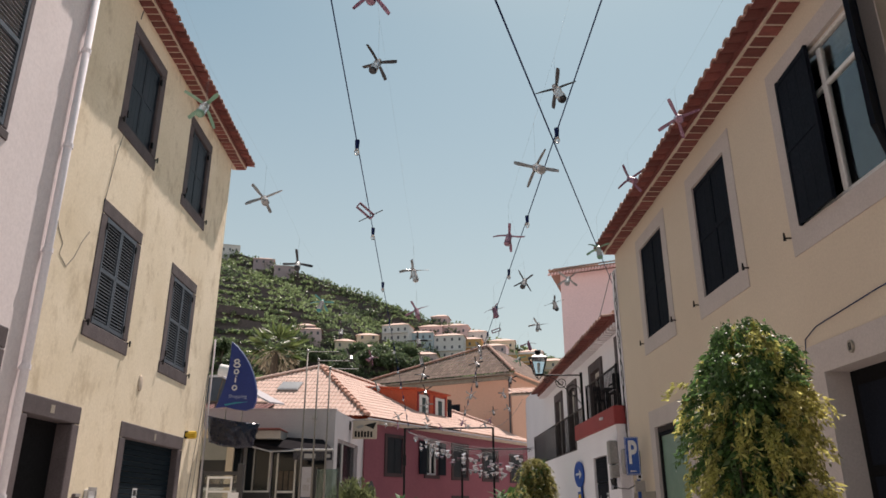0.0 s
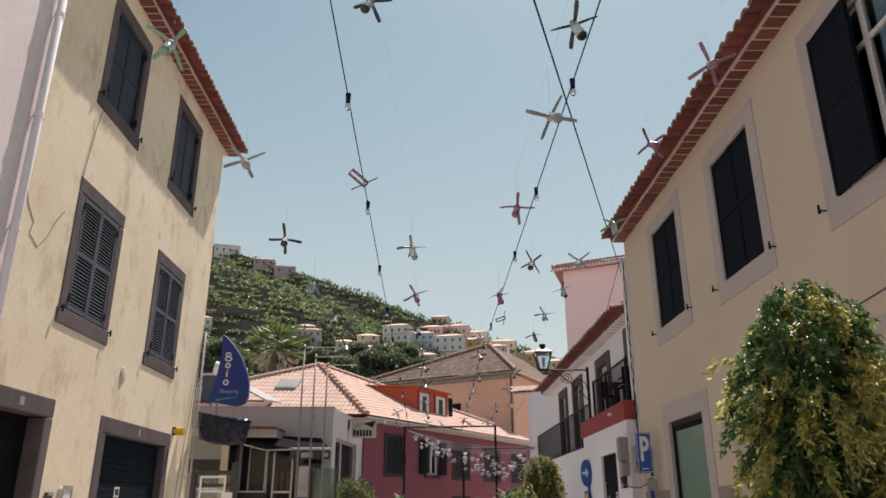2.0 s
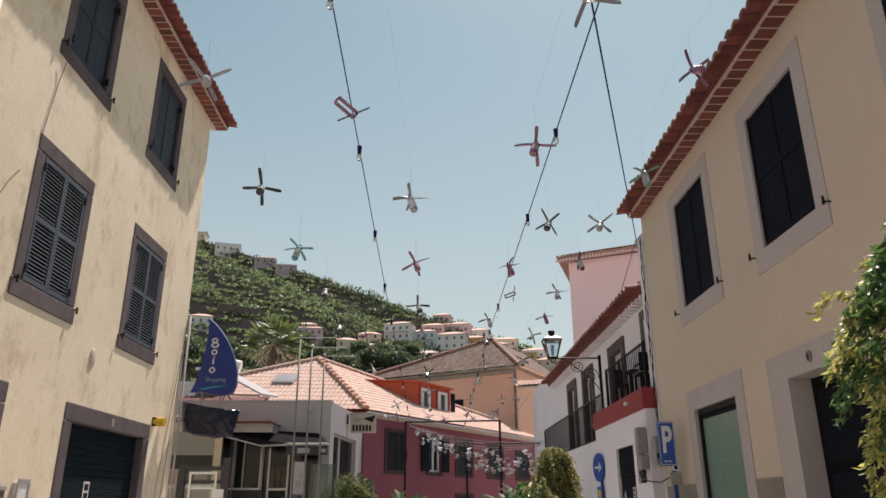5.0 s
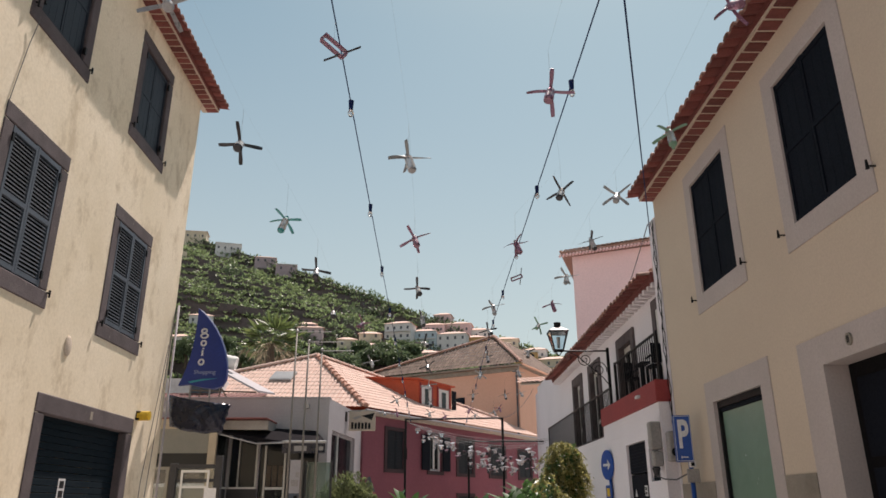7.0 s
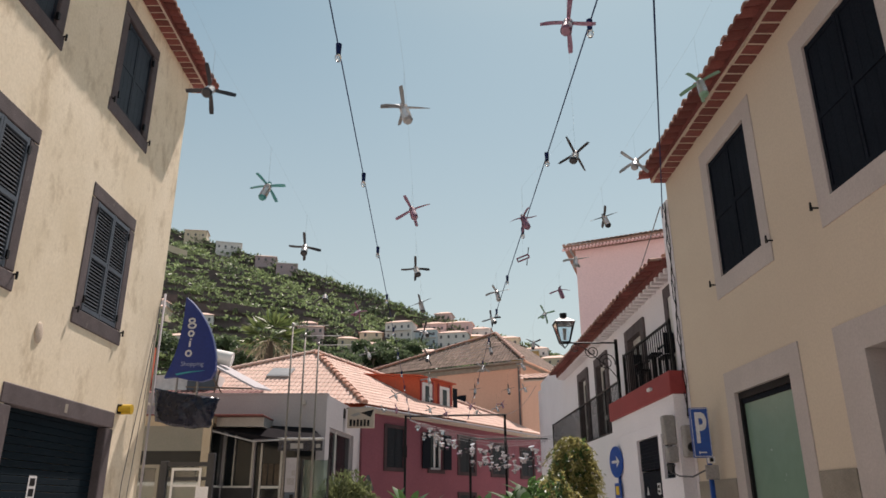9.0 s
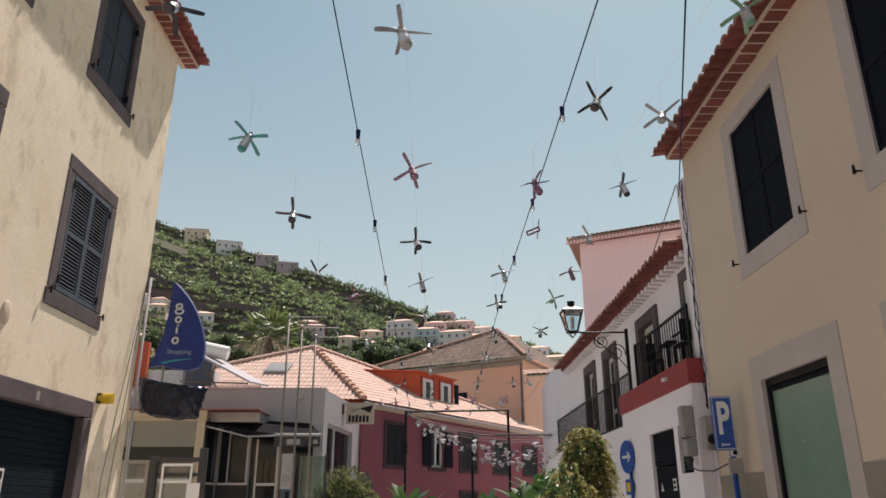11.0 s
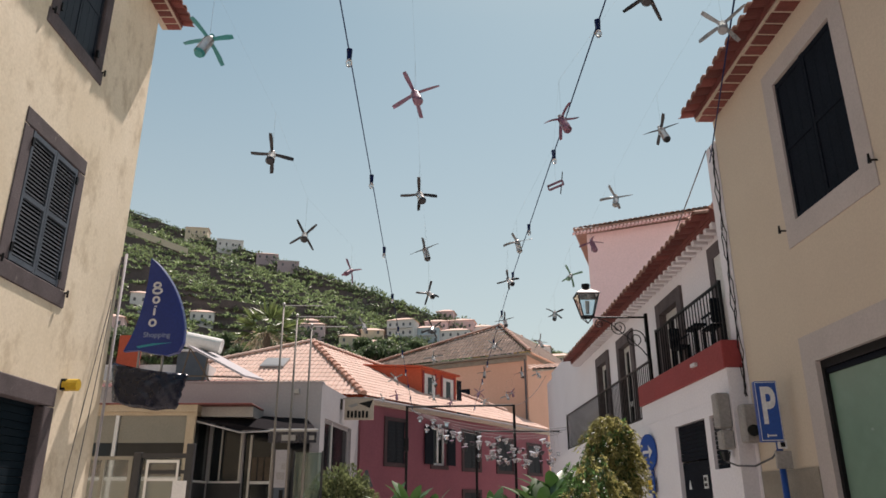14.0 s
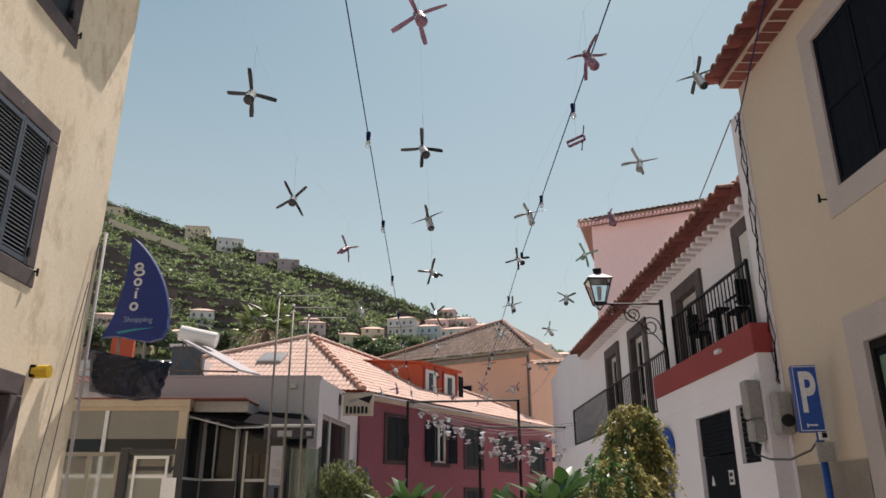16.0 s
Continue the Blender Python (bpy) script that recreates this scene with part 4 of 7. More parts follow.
for i, (y0, y1, z1) in enumerate(RDOOR):
    d = thing(f"door_{4 + i}", (RX, (y0 + y1) / 2, 0), ("shop door with frosted pale green pane in a dark frame" if i == 0 else "deep dark panelled doorway with grey render surround"), "door", "cream house doors", "structure")
    jw = 0.47 if i == 1 else 0.27
    for a in ((y0 - 0.27, y1 + jw, z1 - 0.004, z1 + 0.29), (y0 - 0.27, y0 + 0.004, 0, z1 - 0.004), (y1 - 0.004, y1 + jw, 0, z1 - 0.004)):
        part("surround", B(RX - 0.014, RX + 0.46, *a), SURROUND, d)
    if i:
        # black sheet behind the panels paints the doorway's deep shade
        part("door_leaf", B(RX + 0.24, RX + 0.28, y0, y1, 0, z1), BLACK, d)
        for k in range(3):
            part("door_panel", B(RX + 0.225, RX + 0.24, y0 + 0.12, y1 - 0.12, 0.2 + 0.85 * k, 0.95 + 0.85 * k, 0.006), DARKGREEN, d)
    else:
        for a in ((y0, y0 + 0.06, 0, z1), (y1 - 0.06, y1, 0, z1), (y0 + 0.06, y1 - 0.06, z1 - 0.09, z1)):
            part("door_frame", B(RX + 0.04, RX + 0.14, *a), IRON, d)
        part("green_pane", B(RX + 0.08, RX + 0.102, y0 + 0.06, y1 - 0.06, 0, z1 - 0.15), GREENDOOR, d)
        part("blind_box", B(RX + 0.055, RX + 0.102, y0 + 0.06, y1 - 0.06, z1 - 0.15, z1 - 0.09, 0.01), DARKGREEN, d)
        part("lock_rail", B(RX + 0.065, RX + 0.08, y0 + 0.06, y1 - 0.06, 0.92, 1.02), IRON, d)
    if i:
        bm = bmesh.new()
        yc = y1 - 0.55
        vs = rod(bm, (RX - 0.012, yc, z1 + 0.14), (RX - 0.035, yc, z1 + 0.14), 0.06, None, 20)
        bmesh.ops.scale(bm, vec=(1, 0.8, 1), space=Matrix.Translation((0, -yc, 0)), verts=vs)
        pl = part("plaque", bm, SOCLE, d, "oval grey ceramic plaque with dark bars")
        part("plaque_bars", boxes((RX - 0.038, RX - 0.035, yc + 0.005, yc + 0.02, z1 + 0.105, z1 + 0.175), (RX - 0.038, RX - 0.035, yc - 0.02, yc - 0.005, z1 + 0.105, z1 + 0.175)), IRON, pl)
for y0, y1 in ((13.12, 14.5), (10.31, 11.0), (7.4, 7.8), (-8, 4.9)):
    single("baseboard_socle", B(RX - 0.02, RX + 0.1, y0, y1, 0, 1.78), SOCLE, "rough grey cement socle along the cream house", "socle", kind="structure")

eave("eaves_west", LX, 1, Y0L, Y1L + 0.42, 9.30, "double course of red clay eave tiles with mortar joints", 0.445, 0.178)
eave("eaves_east", RX, -1, Y0R, Y1R + 0.02, RZ, "double course of red clay eave tiles with mortar joints", 0.45)
eave("eaves_neighbour", NX, 1, 2.0, Y0L - 0.1, 10.0, "red clay eave tiles of the white neighbouring house", 0.42)

# ---- white house beyond the cream one ----
WX = 4.1
WD = [(17.1, 18.48), (20.28, 21.62), (22.55, 23.87)]
GX = 3.70
single("wall_white", wall((WX, 14.86, 0), (0, 1, 0), 16.44, 2.5, 5.42, -0.4, [(a - 14.86, b - 14.86, 2.9, 4.91) for a, b in WD]), WHITE, "white plaster upper front of a balconied house", "wall", kind="structure")
single("wall_white_lower", wall((GX, 14.60, 0), (0, 1, 0), 14.6, 0, 2.73, -0.8, [(15.65 - 14.6, 16.95 - 14.6, 0.01, 2.55), (14.92 - 14.6, 15.46 - 14.6, 1.85, 2.55)]), WHITE, "white plaster ground-floor front below the balconies", "wall", kind="structure")
single("parapet_white", B(WX, WX + 0.4, 26.2, 31.3, 5.42, 5.85), WHITE, "white plaster parapet beside the tiled roof", "parapet", kind="structure")
single("wall_white_body", boxes((WX + 0.4, 12, 30.9, 31.3, 0, 5.85), (11.6, 12, 14.86, 30.9, 0, 5.4)), WHITE, "white plaster side walls of the balconied house", "wall", kind="structure")
single("pilaster_white", B(RX - 0.02, RX + 0.3, 14.53, 14.86, 0, 6.30, 0.01), WHITE, "white plaster party wall end between two houses", "pilaster", kind="structure")
eave("eaves_white", WX, -1, 14.88, 26.2, 5.22, "red clay eave tiles over white dentils of the balconied house", 0.46, 0.25, dentil=WHITE)
shed_roof("roof_white", WX - 0.12, -1, 14.9, 26.2, 5.50, 4.0, 1.3, ORANGETILE, "red clay tiled roof of the balconied house")
for i, (y0, y1) in enumerate(WD):
    d = thing(f"door_{8 + i}", (WX, (y0 + y1) / 2, 2.9), "glazed white balcony door in a dark stone frame", "door", "balcony doors", "structure")
    top = 4.91
    for a in ((y0 - 0.02, y0 + 0.2, 2.9, top), (y1 - 0.2, y1 + 0.02, 2.9, top), (y0 + 0.2, y1 - 0.2, top - 0.22, top)):
        part("stone_frame", B(WX - 0.05, WX + 0.2, *a), BASALT, d)
    m = (y0 + y1) / 2
    for a, b in ((y0 + 0.2, m), (m, y1 - 0.2)):
        lf = part("leaf", boxes((WX + 0.08, WX + 0.13, a, a + 0.08, 2.9, top - 0.22), (WX + 0.08, WX + 0.13, b - 0.08, b, 2.9, top - 0.22), (WX + 0.08, WX + 0.13, a + 0.08, b - 0.08, top - 0.32, top - 0.22), (WX + 0.08, WX + 0.13, a + 0.08, b - 0.08, 3.4, 3.5)), ALU, d)
        part("pane", B(WX + 0.10, WX + 0.11, a + 0.07, b - 0.07, 2.95, top - 0.3), DARKGLASS, lf)
    part("backing", B(WX + 0.3, WX + 0.33, y0, y1, 2.9, top), BLACK, d)
d = thing("door_11", (WX, 15.6, 3.44), "dark stone-framed balcony door beside the party wall", "door", "balcony doors", "structure")
for a in ((15.5, 15.7, 3.44, 5.05), (14.9, 15.5, 4.85, 5.05)):
    part("stone_frame", B(WX - 0.05, WX - 0.002, *a), BASALT, d)
part("leaf", B(WX - 0.03, WX - 0.003, 14.9, 15.5, 3.44, 4.85), ALU, d)
g = thing("door_12", (GX, 16.3, 0), "black louvred service gate with small notices", "door", kind="structure")
part("gate_leaf", B(GX + 0.06, GX + 0.1, 15.66, 16.94, 0, 2.0), DARKGREEN, g)
for k in range(9):
    part("gate_slat", B(GX + 0.04, GX + 0.10, 15.68, 16.92, 2.02 + k * 0.058, 2.072 + k * 0.058), DARKGREEN, g)
part("notice", B(GX + 0.05, GX + 0.058, 15.93, 16.09, 1.62, 1.80), SIGNWHITE, g, "small white notice with dark bars")
part("notice_bars", boxes((GX + 0.046, GX + 0.049, 15.96, 16.06, 1.65, 1.69), (GX + 0.046, GX + 0.049, 15.96, 16.06, 1.72, 1.77)), IRON, g)
bm = bmesh.new()
prism(bm, [(GX + 0.05, 16.62, 1.62), (GX + 0.05, 16.74, 1.62), (GX + 0.05, 16.68, 1.75)], (0.008, 0, 0))
part("warning_triangle", bm, SIGNWHITE, g)
part("backing", B(GX + 0.3, GX + 0.33, 14.9, 17.1, 0, 2.65), BLACK, g)
w = thing("window_12", (GX, 15.24, 1.85), "small dark louvred vent window", "window", kind="structure")
for k in range(11):
    part("vent_slat", B(GX + 0.05, GX + 0.08, 14.92, 15.46, 1.86 + k * 0.062, 1.91 + k * 0.062), DARKGREEN, w)

BX = 3.66
bal = thing("balcony", (BX, 16.8, 3.1), "oxblood-red concrete balcony with black iron railing", "balcony")
part("slab", B(BX, WX - 0.001, 14.62, 18.72, 3.08, 3.44, 0.012), REDBAND, bal)
part("bearing_wall", B(BX + 0.04, WX - 0.002, 14.64, 18.72, 2.732, 3.078), WHITE, bal, "white plaster strip below the slab")
part("wall_light", B(BX - 0.05, BX, 15.55, 15.72, 3.26, 3.31), SIGNWHITE, bal, "small white lamp fitting")


def railing(parent, x, y0, y1, z0, z1, gap=0.125):
    part("top_rail", B(x - 0.02, x + 0.02, y0, y1, z1 - 0.03, z1), IRON, parent)
    part("bottom_rail", B(x - 0.012, x + 0.012, y0, y1, z0 + 0.05, z0 + 0.08), IRON, parent)
    n = int((y1 - y0) / gap)
    bar = pydata("baluster", [(dx, dy, dz) for dz in (z0 + 0.08, z1 - 0.03) for dx, dy in ((-0.007, -0.007), (0.007, -0.007), (0.007, 0.007), (-0.007, 0.007))],
                 [(0, 1, 5, 4), (1, 2, 6, 5), (2, 3, 7, 6), (3, 0, 4, 7), (0, 3, 2, 1), (4, 5, 6, 7)])
    bar.materials.append(IRON)
    for i in range(n + 1):
        ob = new("baluster", bar)
        ob.parent, ob.matrix_parent_inverse = parent, BASE[parent.name].inverted()
        ob.location = (x, y0 + (y1 - y0) * i / n, 0)
    for y in (y0, y1):
        part("post", B(x - 0.02, x + 0.02, y - 0.02, y + 0.02, z0, z1 + 0.02), IRON, parent)


railing(bal, 3.85, 14.9, 17.92, 3.44, 4.31)
terr = thing("terrace_balcony", (BX, 23.0, 2.75), "white terrace slab with long black iron railing", "balcony")
part("slab", B(BX + 0.042, WX - 0.001, 18.74, 27.3, 2.732, 2.86), WHITE, terr)
railing(terr, 3.82, 18.3, 27.1, 2.86, 3.87)
chair = thing("garden_chair", (3.98, 15.65, 3.44), "dark green plastic garden chair on balcony", "chair", "balcony chairs")
part("seat", B(3.885, 4.075, 15.45, 15.85, 3.82, 3.86, 0.015), DARKGREEN, chair)
part("backrest", B(3.885, 4.075, 15.38, 15.44, 3.86, 4.22, 0.02), DARKGREEN, chair)
for x in (3.91, 4.05):
    for y in (15.45, 15.82):
        part("leg", B(x - 0.02, x + 0.02, y - 0.02, y + 0.02, 3.44, 3.82), DARKGREEN, chair)
    part("armrest", B(x - 0.022, x + 0.022, 15.42, 15.84, 4.0, 4.03, 0.01), DARKGREEN, chair)
copy_thing(chair, pose(3.98, 17.1, 3.44, 0, 0, 180))
tb = thing("balcony_table", (3.98, 16.35, 3.44), "small dark green plastic table on balcony", "table")
part("tabletop", B(3.885, 4.075, 16.1, 16.6, 3.98, 4.02, 0.012), DARKGREEN, tb)
part("pedestal", tube([(3.98, 16.35, 3.44), (3.98, 16.35, 3.98)], 0.04, 10), DARKGREEN, tb)

# street lantern on its bracket
lamp = thing("street_lamp", (3.83, 18.7, 3.44), "black wrought-iron bracket lantern with clear glass", "street lamp")
LY = 18.45
part("pole", B(3.82, 3.88, LY - 0.03, LY + 0.03, 3.15, 4.76, 0.006), IRON, lamp)
arm = part("arm", tube([(3.86, LY, 4.69), (2.72, LY, 4.69)], 0.018), IRON, lamp)


def spiral(cx, cz, r, turns, start, sgn):
    return [(cx + sgn * r * (1 - 0.8 * t) * math.cos(start + t * turns * 2 * math.pi), LY, cz + r * (1 - 0.8 * t) * math.sin(start + t * turns * 2 * math.pi)) for t in [i / 28 for i in range(29)]]


part("scroll", tube(spiral(3.62, 4.28, 0.19, 1.8, -0.3, 1), 0.010), IRON, lamp)
part("scroll", tube(spiral(3.34, 4.50, 0.15, 1.8, 2.6, 1), 0.010), IRON, lamp)
part("scroll", tube(spiral(2.98, 4.57, 0.09, 1.6, 1.5, 1), 0.008), IRON, lamp)
part("brace", tube([(3.83, LY, 3.95), (3.72, LY, 4.10), (3.45, LY, 4.34), (3.15, LY, 4.60), (2.95, LY, 4.68)], 0.010), IRON, lamp)
lx, lz = 2.77, 4.655
bm = bmesh.new()
bmesh.ops.create_cone(bm, cap_ends=True, segments=4, radius1=0.13, radius2=0.275, depth=0.40, matrix=Matrix.Translation((lx, LY, lz + 0.24)) @ Matrix.Rotation(math.pi / 4, 4, 'Z'))
gl = part("glass", bm, GLASS, lamp)
gl.visible_shadow = False
bm = bmesh.new()
for sx in (-1, 1):
    for sy in (-1, 1):
        rod(bm, (lx + sx * 0.093, LY + sy * 0.093, lz + 0.03), (lx + sx * 0.197, LY + sy * 0.197, lz + 0.45), 0.012)
        rod(bm, (lx, LY, lz - 0.08), (lx + sx * 0.1, LY + sy * 0.1, lz + 0.05), 0.010)
for s, z in ((0.098, lz + 0.04), (0.20, lz + 0.45)):
    for a in ((-s, s, -s - 0.01, -s + 0.01), (-s, s, s - 0.01, s + 0.01), (-s - 0.01, -s + 0.01, -s, s), (s - 0.01, s + 0.01, -s, s)):
        box(bm, lx + a[0], lx + a[1], LY + a[2], LY + a[3], z - 0.012, z + 0.012)
part("cage", bm, IRON, lamp)
bm = bmesh.new()
bmesh.ops.create_cone(bm, cap_ends=True, segments=4, radius1=0.315, radius2=0.10, depth=0.11, matrix=Matrix.Translation((lx, LY, lz + 0.515)) @ Matrix.Rotation(math.pi / 4, 4, 'Z'))
rod(bm, (lx, LY, lz + 0.56), (lx, LY, lz + 0.67), 0.07, 0.08, 12)
part("cap", bm, IRON, lamp)
bm = bmesh.new()
rod(bm, (lx, LY, lz + 0.1), (lx, LY, lz + 0.34), 0.03, 0.045, 10)
part("bulb", bm, SIGNWHITE, lamp)


def text_mesh(body, size, extrude=0.003, bold=0.0):
    cu = bpy.data.curves.new("text", 'FONT')
    cu.body, cu.size, cu.extrude, cu.align_x, cu.align_y = body, size, extrude, 'CENTER', 'CENTER'
    cu.offset = bold
    ob = bpy.data.objects.new("text", cu)
    scene.collection.objects.link(ob)
    me = bpy.data.meshes.new_from_object(ob.evaluated_get(bpy.context.evaluated_depsgraph_get()))
    bpy.data.objects.remove(ob)
    return me


# parking sign, arrow sign, meter boxes
ps = thing("parking_sign", (3.68, 13.62, 0), "blue parking sign box with white letter on a blue post", "road sign")
PM = Matrix.Translation((3.69, 13.62, 2.40)) @ Matrix.Rotation(radians(-10), 4, 'Z') @ Matrix.Diagonal((0.77, 1, 1, 1))
bm = B(-0.16, 0.16, -0.05, 0.05, -0.335, 0.335, 0.012)
bmesh.ops.transform(bm, matrix=PM, verts=bm.verts)
part("panel", bm, SIGNBLUE, ps)
bm = boxes((-0.15, 0.15, -0.056, -0.051, 0.315, 0.323), (-0.15, 0.15, -0.056, -0.051, -0.323, -0.315), (-0.15, -0.142, -0.056, -0.051, -0.315, 0.315), (0.142, 0.15, -0.056, -0.051, -0.315, 0.315))
bmesh.ops.transform(bm, matrix=PM, verts=bm.verts)
part("border", bm, SIGNWHITE, ps)
me = text_mesh("P", 0.50, 0.003, 0.014)
me.transform(PM @ Matrix.Translation((0, -0.054, 0.04)) @ Matrix.Rotation(math.pi / 2, 4, 'X') @ Matrix.Diagonal((0.8, 1.12, 1, 1)))
part("letter", me, SIGNWHITE, ps)
bm = boxes((-0.06, 0.06, -0.056, -0.051, -0.275, -0.26), (-0.07, -0.055, -0.056, -0.051, -0.29, -0.25))
bmesh.ops.transform(bm, matrix=PM, verts=bm.verts)
part("ticket_mark", bm, SIGNWHITE, ps)
part("post", tube([(3.78, 13.66, 0), (3.78, 13.66, 2.1)], 0.035, 10), SIGNBLUE, ps, smooth=True)
part("plate", B(3.69, 3.87, 13.58, 13.61, 1.78, 1.97, 0.006), GREYBOX, ps, "small grey plate below the sign")
part("plate", B(3.73, 3.83, 13.57, 13.60, 1.99, 2.08, 0.006), SIGNWHITE, ps, "small white plate with dark square")
part("plate_mark", B(3.755, 3.805, 13.565, 13.57, 2.01, 2.06), IRON, ps)

ar = thing("arrow_sign", (3.68, 18.3, 0), "round blue road sign with white arrow on a blue post", "road sign")
bm = bmesh.new()
rod(bm, (3.67, 18.24, 2.26), (3.67, 18.27, 2.26), 0.30, None, 28)
part("disc", bm, SIGNBLUE, ar)
bm = boxes((3.5, 3.74, 18.232, 18.238, 2.235, 2.285))
prism(bm, [(3.72, 18.238, 2.37), (3.86, 18.238, 2.26), (3.72, 18.238, 2.15), (3.72, 18.238, 2.2), (3.76, 18.238, 2.26), (3.72, 18.238, 2.32)], (0, -0.006, 0))
part("arrow", bm, SIGNWHITE, ar)
part("post", tube([(3.67, 18.30, 0), (3.67, 18.30, 2.5)], 0.03, 10), SIGNBLUE, ar, smooth=True)
part("plate", B(3.53, 3.81, 18.24, 18.26, 1.58, 1.86, 0.006), SIGNBLUE, ar)
part("plate_mark", B(3.6, 3.74, 18.232, 18.238, 1.64, 1.8), YELLOWPAINT, ar)

for ch in ar.children:
    if not ch.name.startswith("post"):
        ch.data.transform(Matrix.Translation((3.67, 18.30, 0)) @ Matrix.Rotation(radians(-80), 4, 'Z') @ Matrix.Translation((-3.67, -18.30, 0)))

mb = thing("meter_boxes", (3.75, 14.7, 2.0), "weathered grey electric meter boxes with cables on wall", "electric box")
part("box", B(3.52, 3.70, 14.66, 14.84, 2.32, 2.76, 0.02), GREYBOX, mb)
part("box", B(3.54, 3.70, 14.66, 14.84, 2.06, 2.30, 0.02), GREYBOX, mb)
part("box", B(3.72, 3.90, 14.36, 14.54, 2.12, 2.58, 0.02), GREYBOX, mb)
bm = bmesh.new()
rod(bm, (3.60, 14.78, 2.04), (3.60, 14.78, 1.92), 0.07, 0.04, 10)
part("cable_gland", bm, DARKGLASS, mb)
bm = bmesh.new()
rod(bm, (3.81, 14.32, 2.26), (3.81, 14.36, 2.26), 0.07, None, 14)
part("meter_glass", bm, DARKGLASS, mb)
part("loop_cable", tube([(3.60, 14.78, 1.92), (3.66, 14.6, 1.86), (3.75, 14.3, 1.84), (3.84, 14.0, 1.92), (3.88, 13.85, 2.05), (3.88, 13.8, 2.5)], 0.012), GREYCABLE, mb)
rnd = random.Random(8)
cab = thing("wall_cables", (3.88, 14.6, 2.6), "bundle of black cables down the house corner", "cable")
for k in range(3):
    pts = [(3.885 - 0.006 * k, 14.56 + 0.02 * k + 0.05 * math.sin(i * 1.1 + 1.9 * k) + 0.02 * math.sin(i * 2.7 + k), 2.7 + 3.55 * i / 26) for i in range(27)]
    part("cable", tube(pts, 0.0065), IRON, cab)

# ---- overhead cables with bulbs ----
def festoon(x0, x1, z0, first, seed):
    c = thing("festoon_cable", (x0, -3, z0), "black overhead cable with hanging bulb sockets", "string lights", "overhead festoons")
    P = lambda y: (x0 + (x1 - x0) * (y + 3) / 32.3, y, z0 - 0.0 + (0.012 * (y - 8) if x0 > 0 and y < 16 else (0.012 * 8 - 0.035 * (y - 16) if x0 > 0 else -0.012 * (y - 8))))
    part("cable", tube([P(-3 + 32.3 * i / 24) for i in range(25)], 0.0052), CABLE, c)
    y = first
    while y < 29:
        p = Vector(P(y))
        bm = bmesh.new()
        rod(bm, p + Vector((0, 0, 0.03)), p - Vector((0, 0, 0.055)), 0.022, 0.017, 10)
        s = part("socket", bm, CABLE, c)
        bm = bmesh.new()
        bmesh.ops.create_uvsphere(bm, u_segments=10, v_segments=7, radius=0.025, matrix=Matrix.Translation(p - Vector((0, 0, 0.084))) @ Matrix.Diagonal((1, 1, 1.3, 1)))
        part("bulb", bm, BULB, s, smooth=True)
        y += 2.07
    return c


festoon(-0.60, -0.80, 4.52, 1.55, 1)
festoon(1.05, 1.17, 4.63, 1.4, 2)
pc = thing("power_cable", (3.84, 14.6, 6.0), "thin twisted overhead power cable to the house corner", "cable")
part("cable", tube(sag((-1.9, -3.2, 3.9), (3.84, 14.62, 6.0), -0.0, 12), 0.008), CABLE, pc)
pc = thing("power_cable", (3.9, 14.7, 6.2), "grey overhead cable running along white facade to the roof", "cable")
part("cable", tube(sag((3.86, 14.75, 6.25), (4.35, 19.2, 5.62), 0.03, 12), 0.009), GREYCABLE, pc)

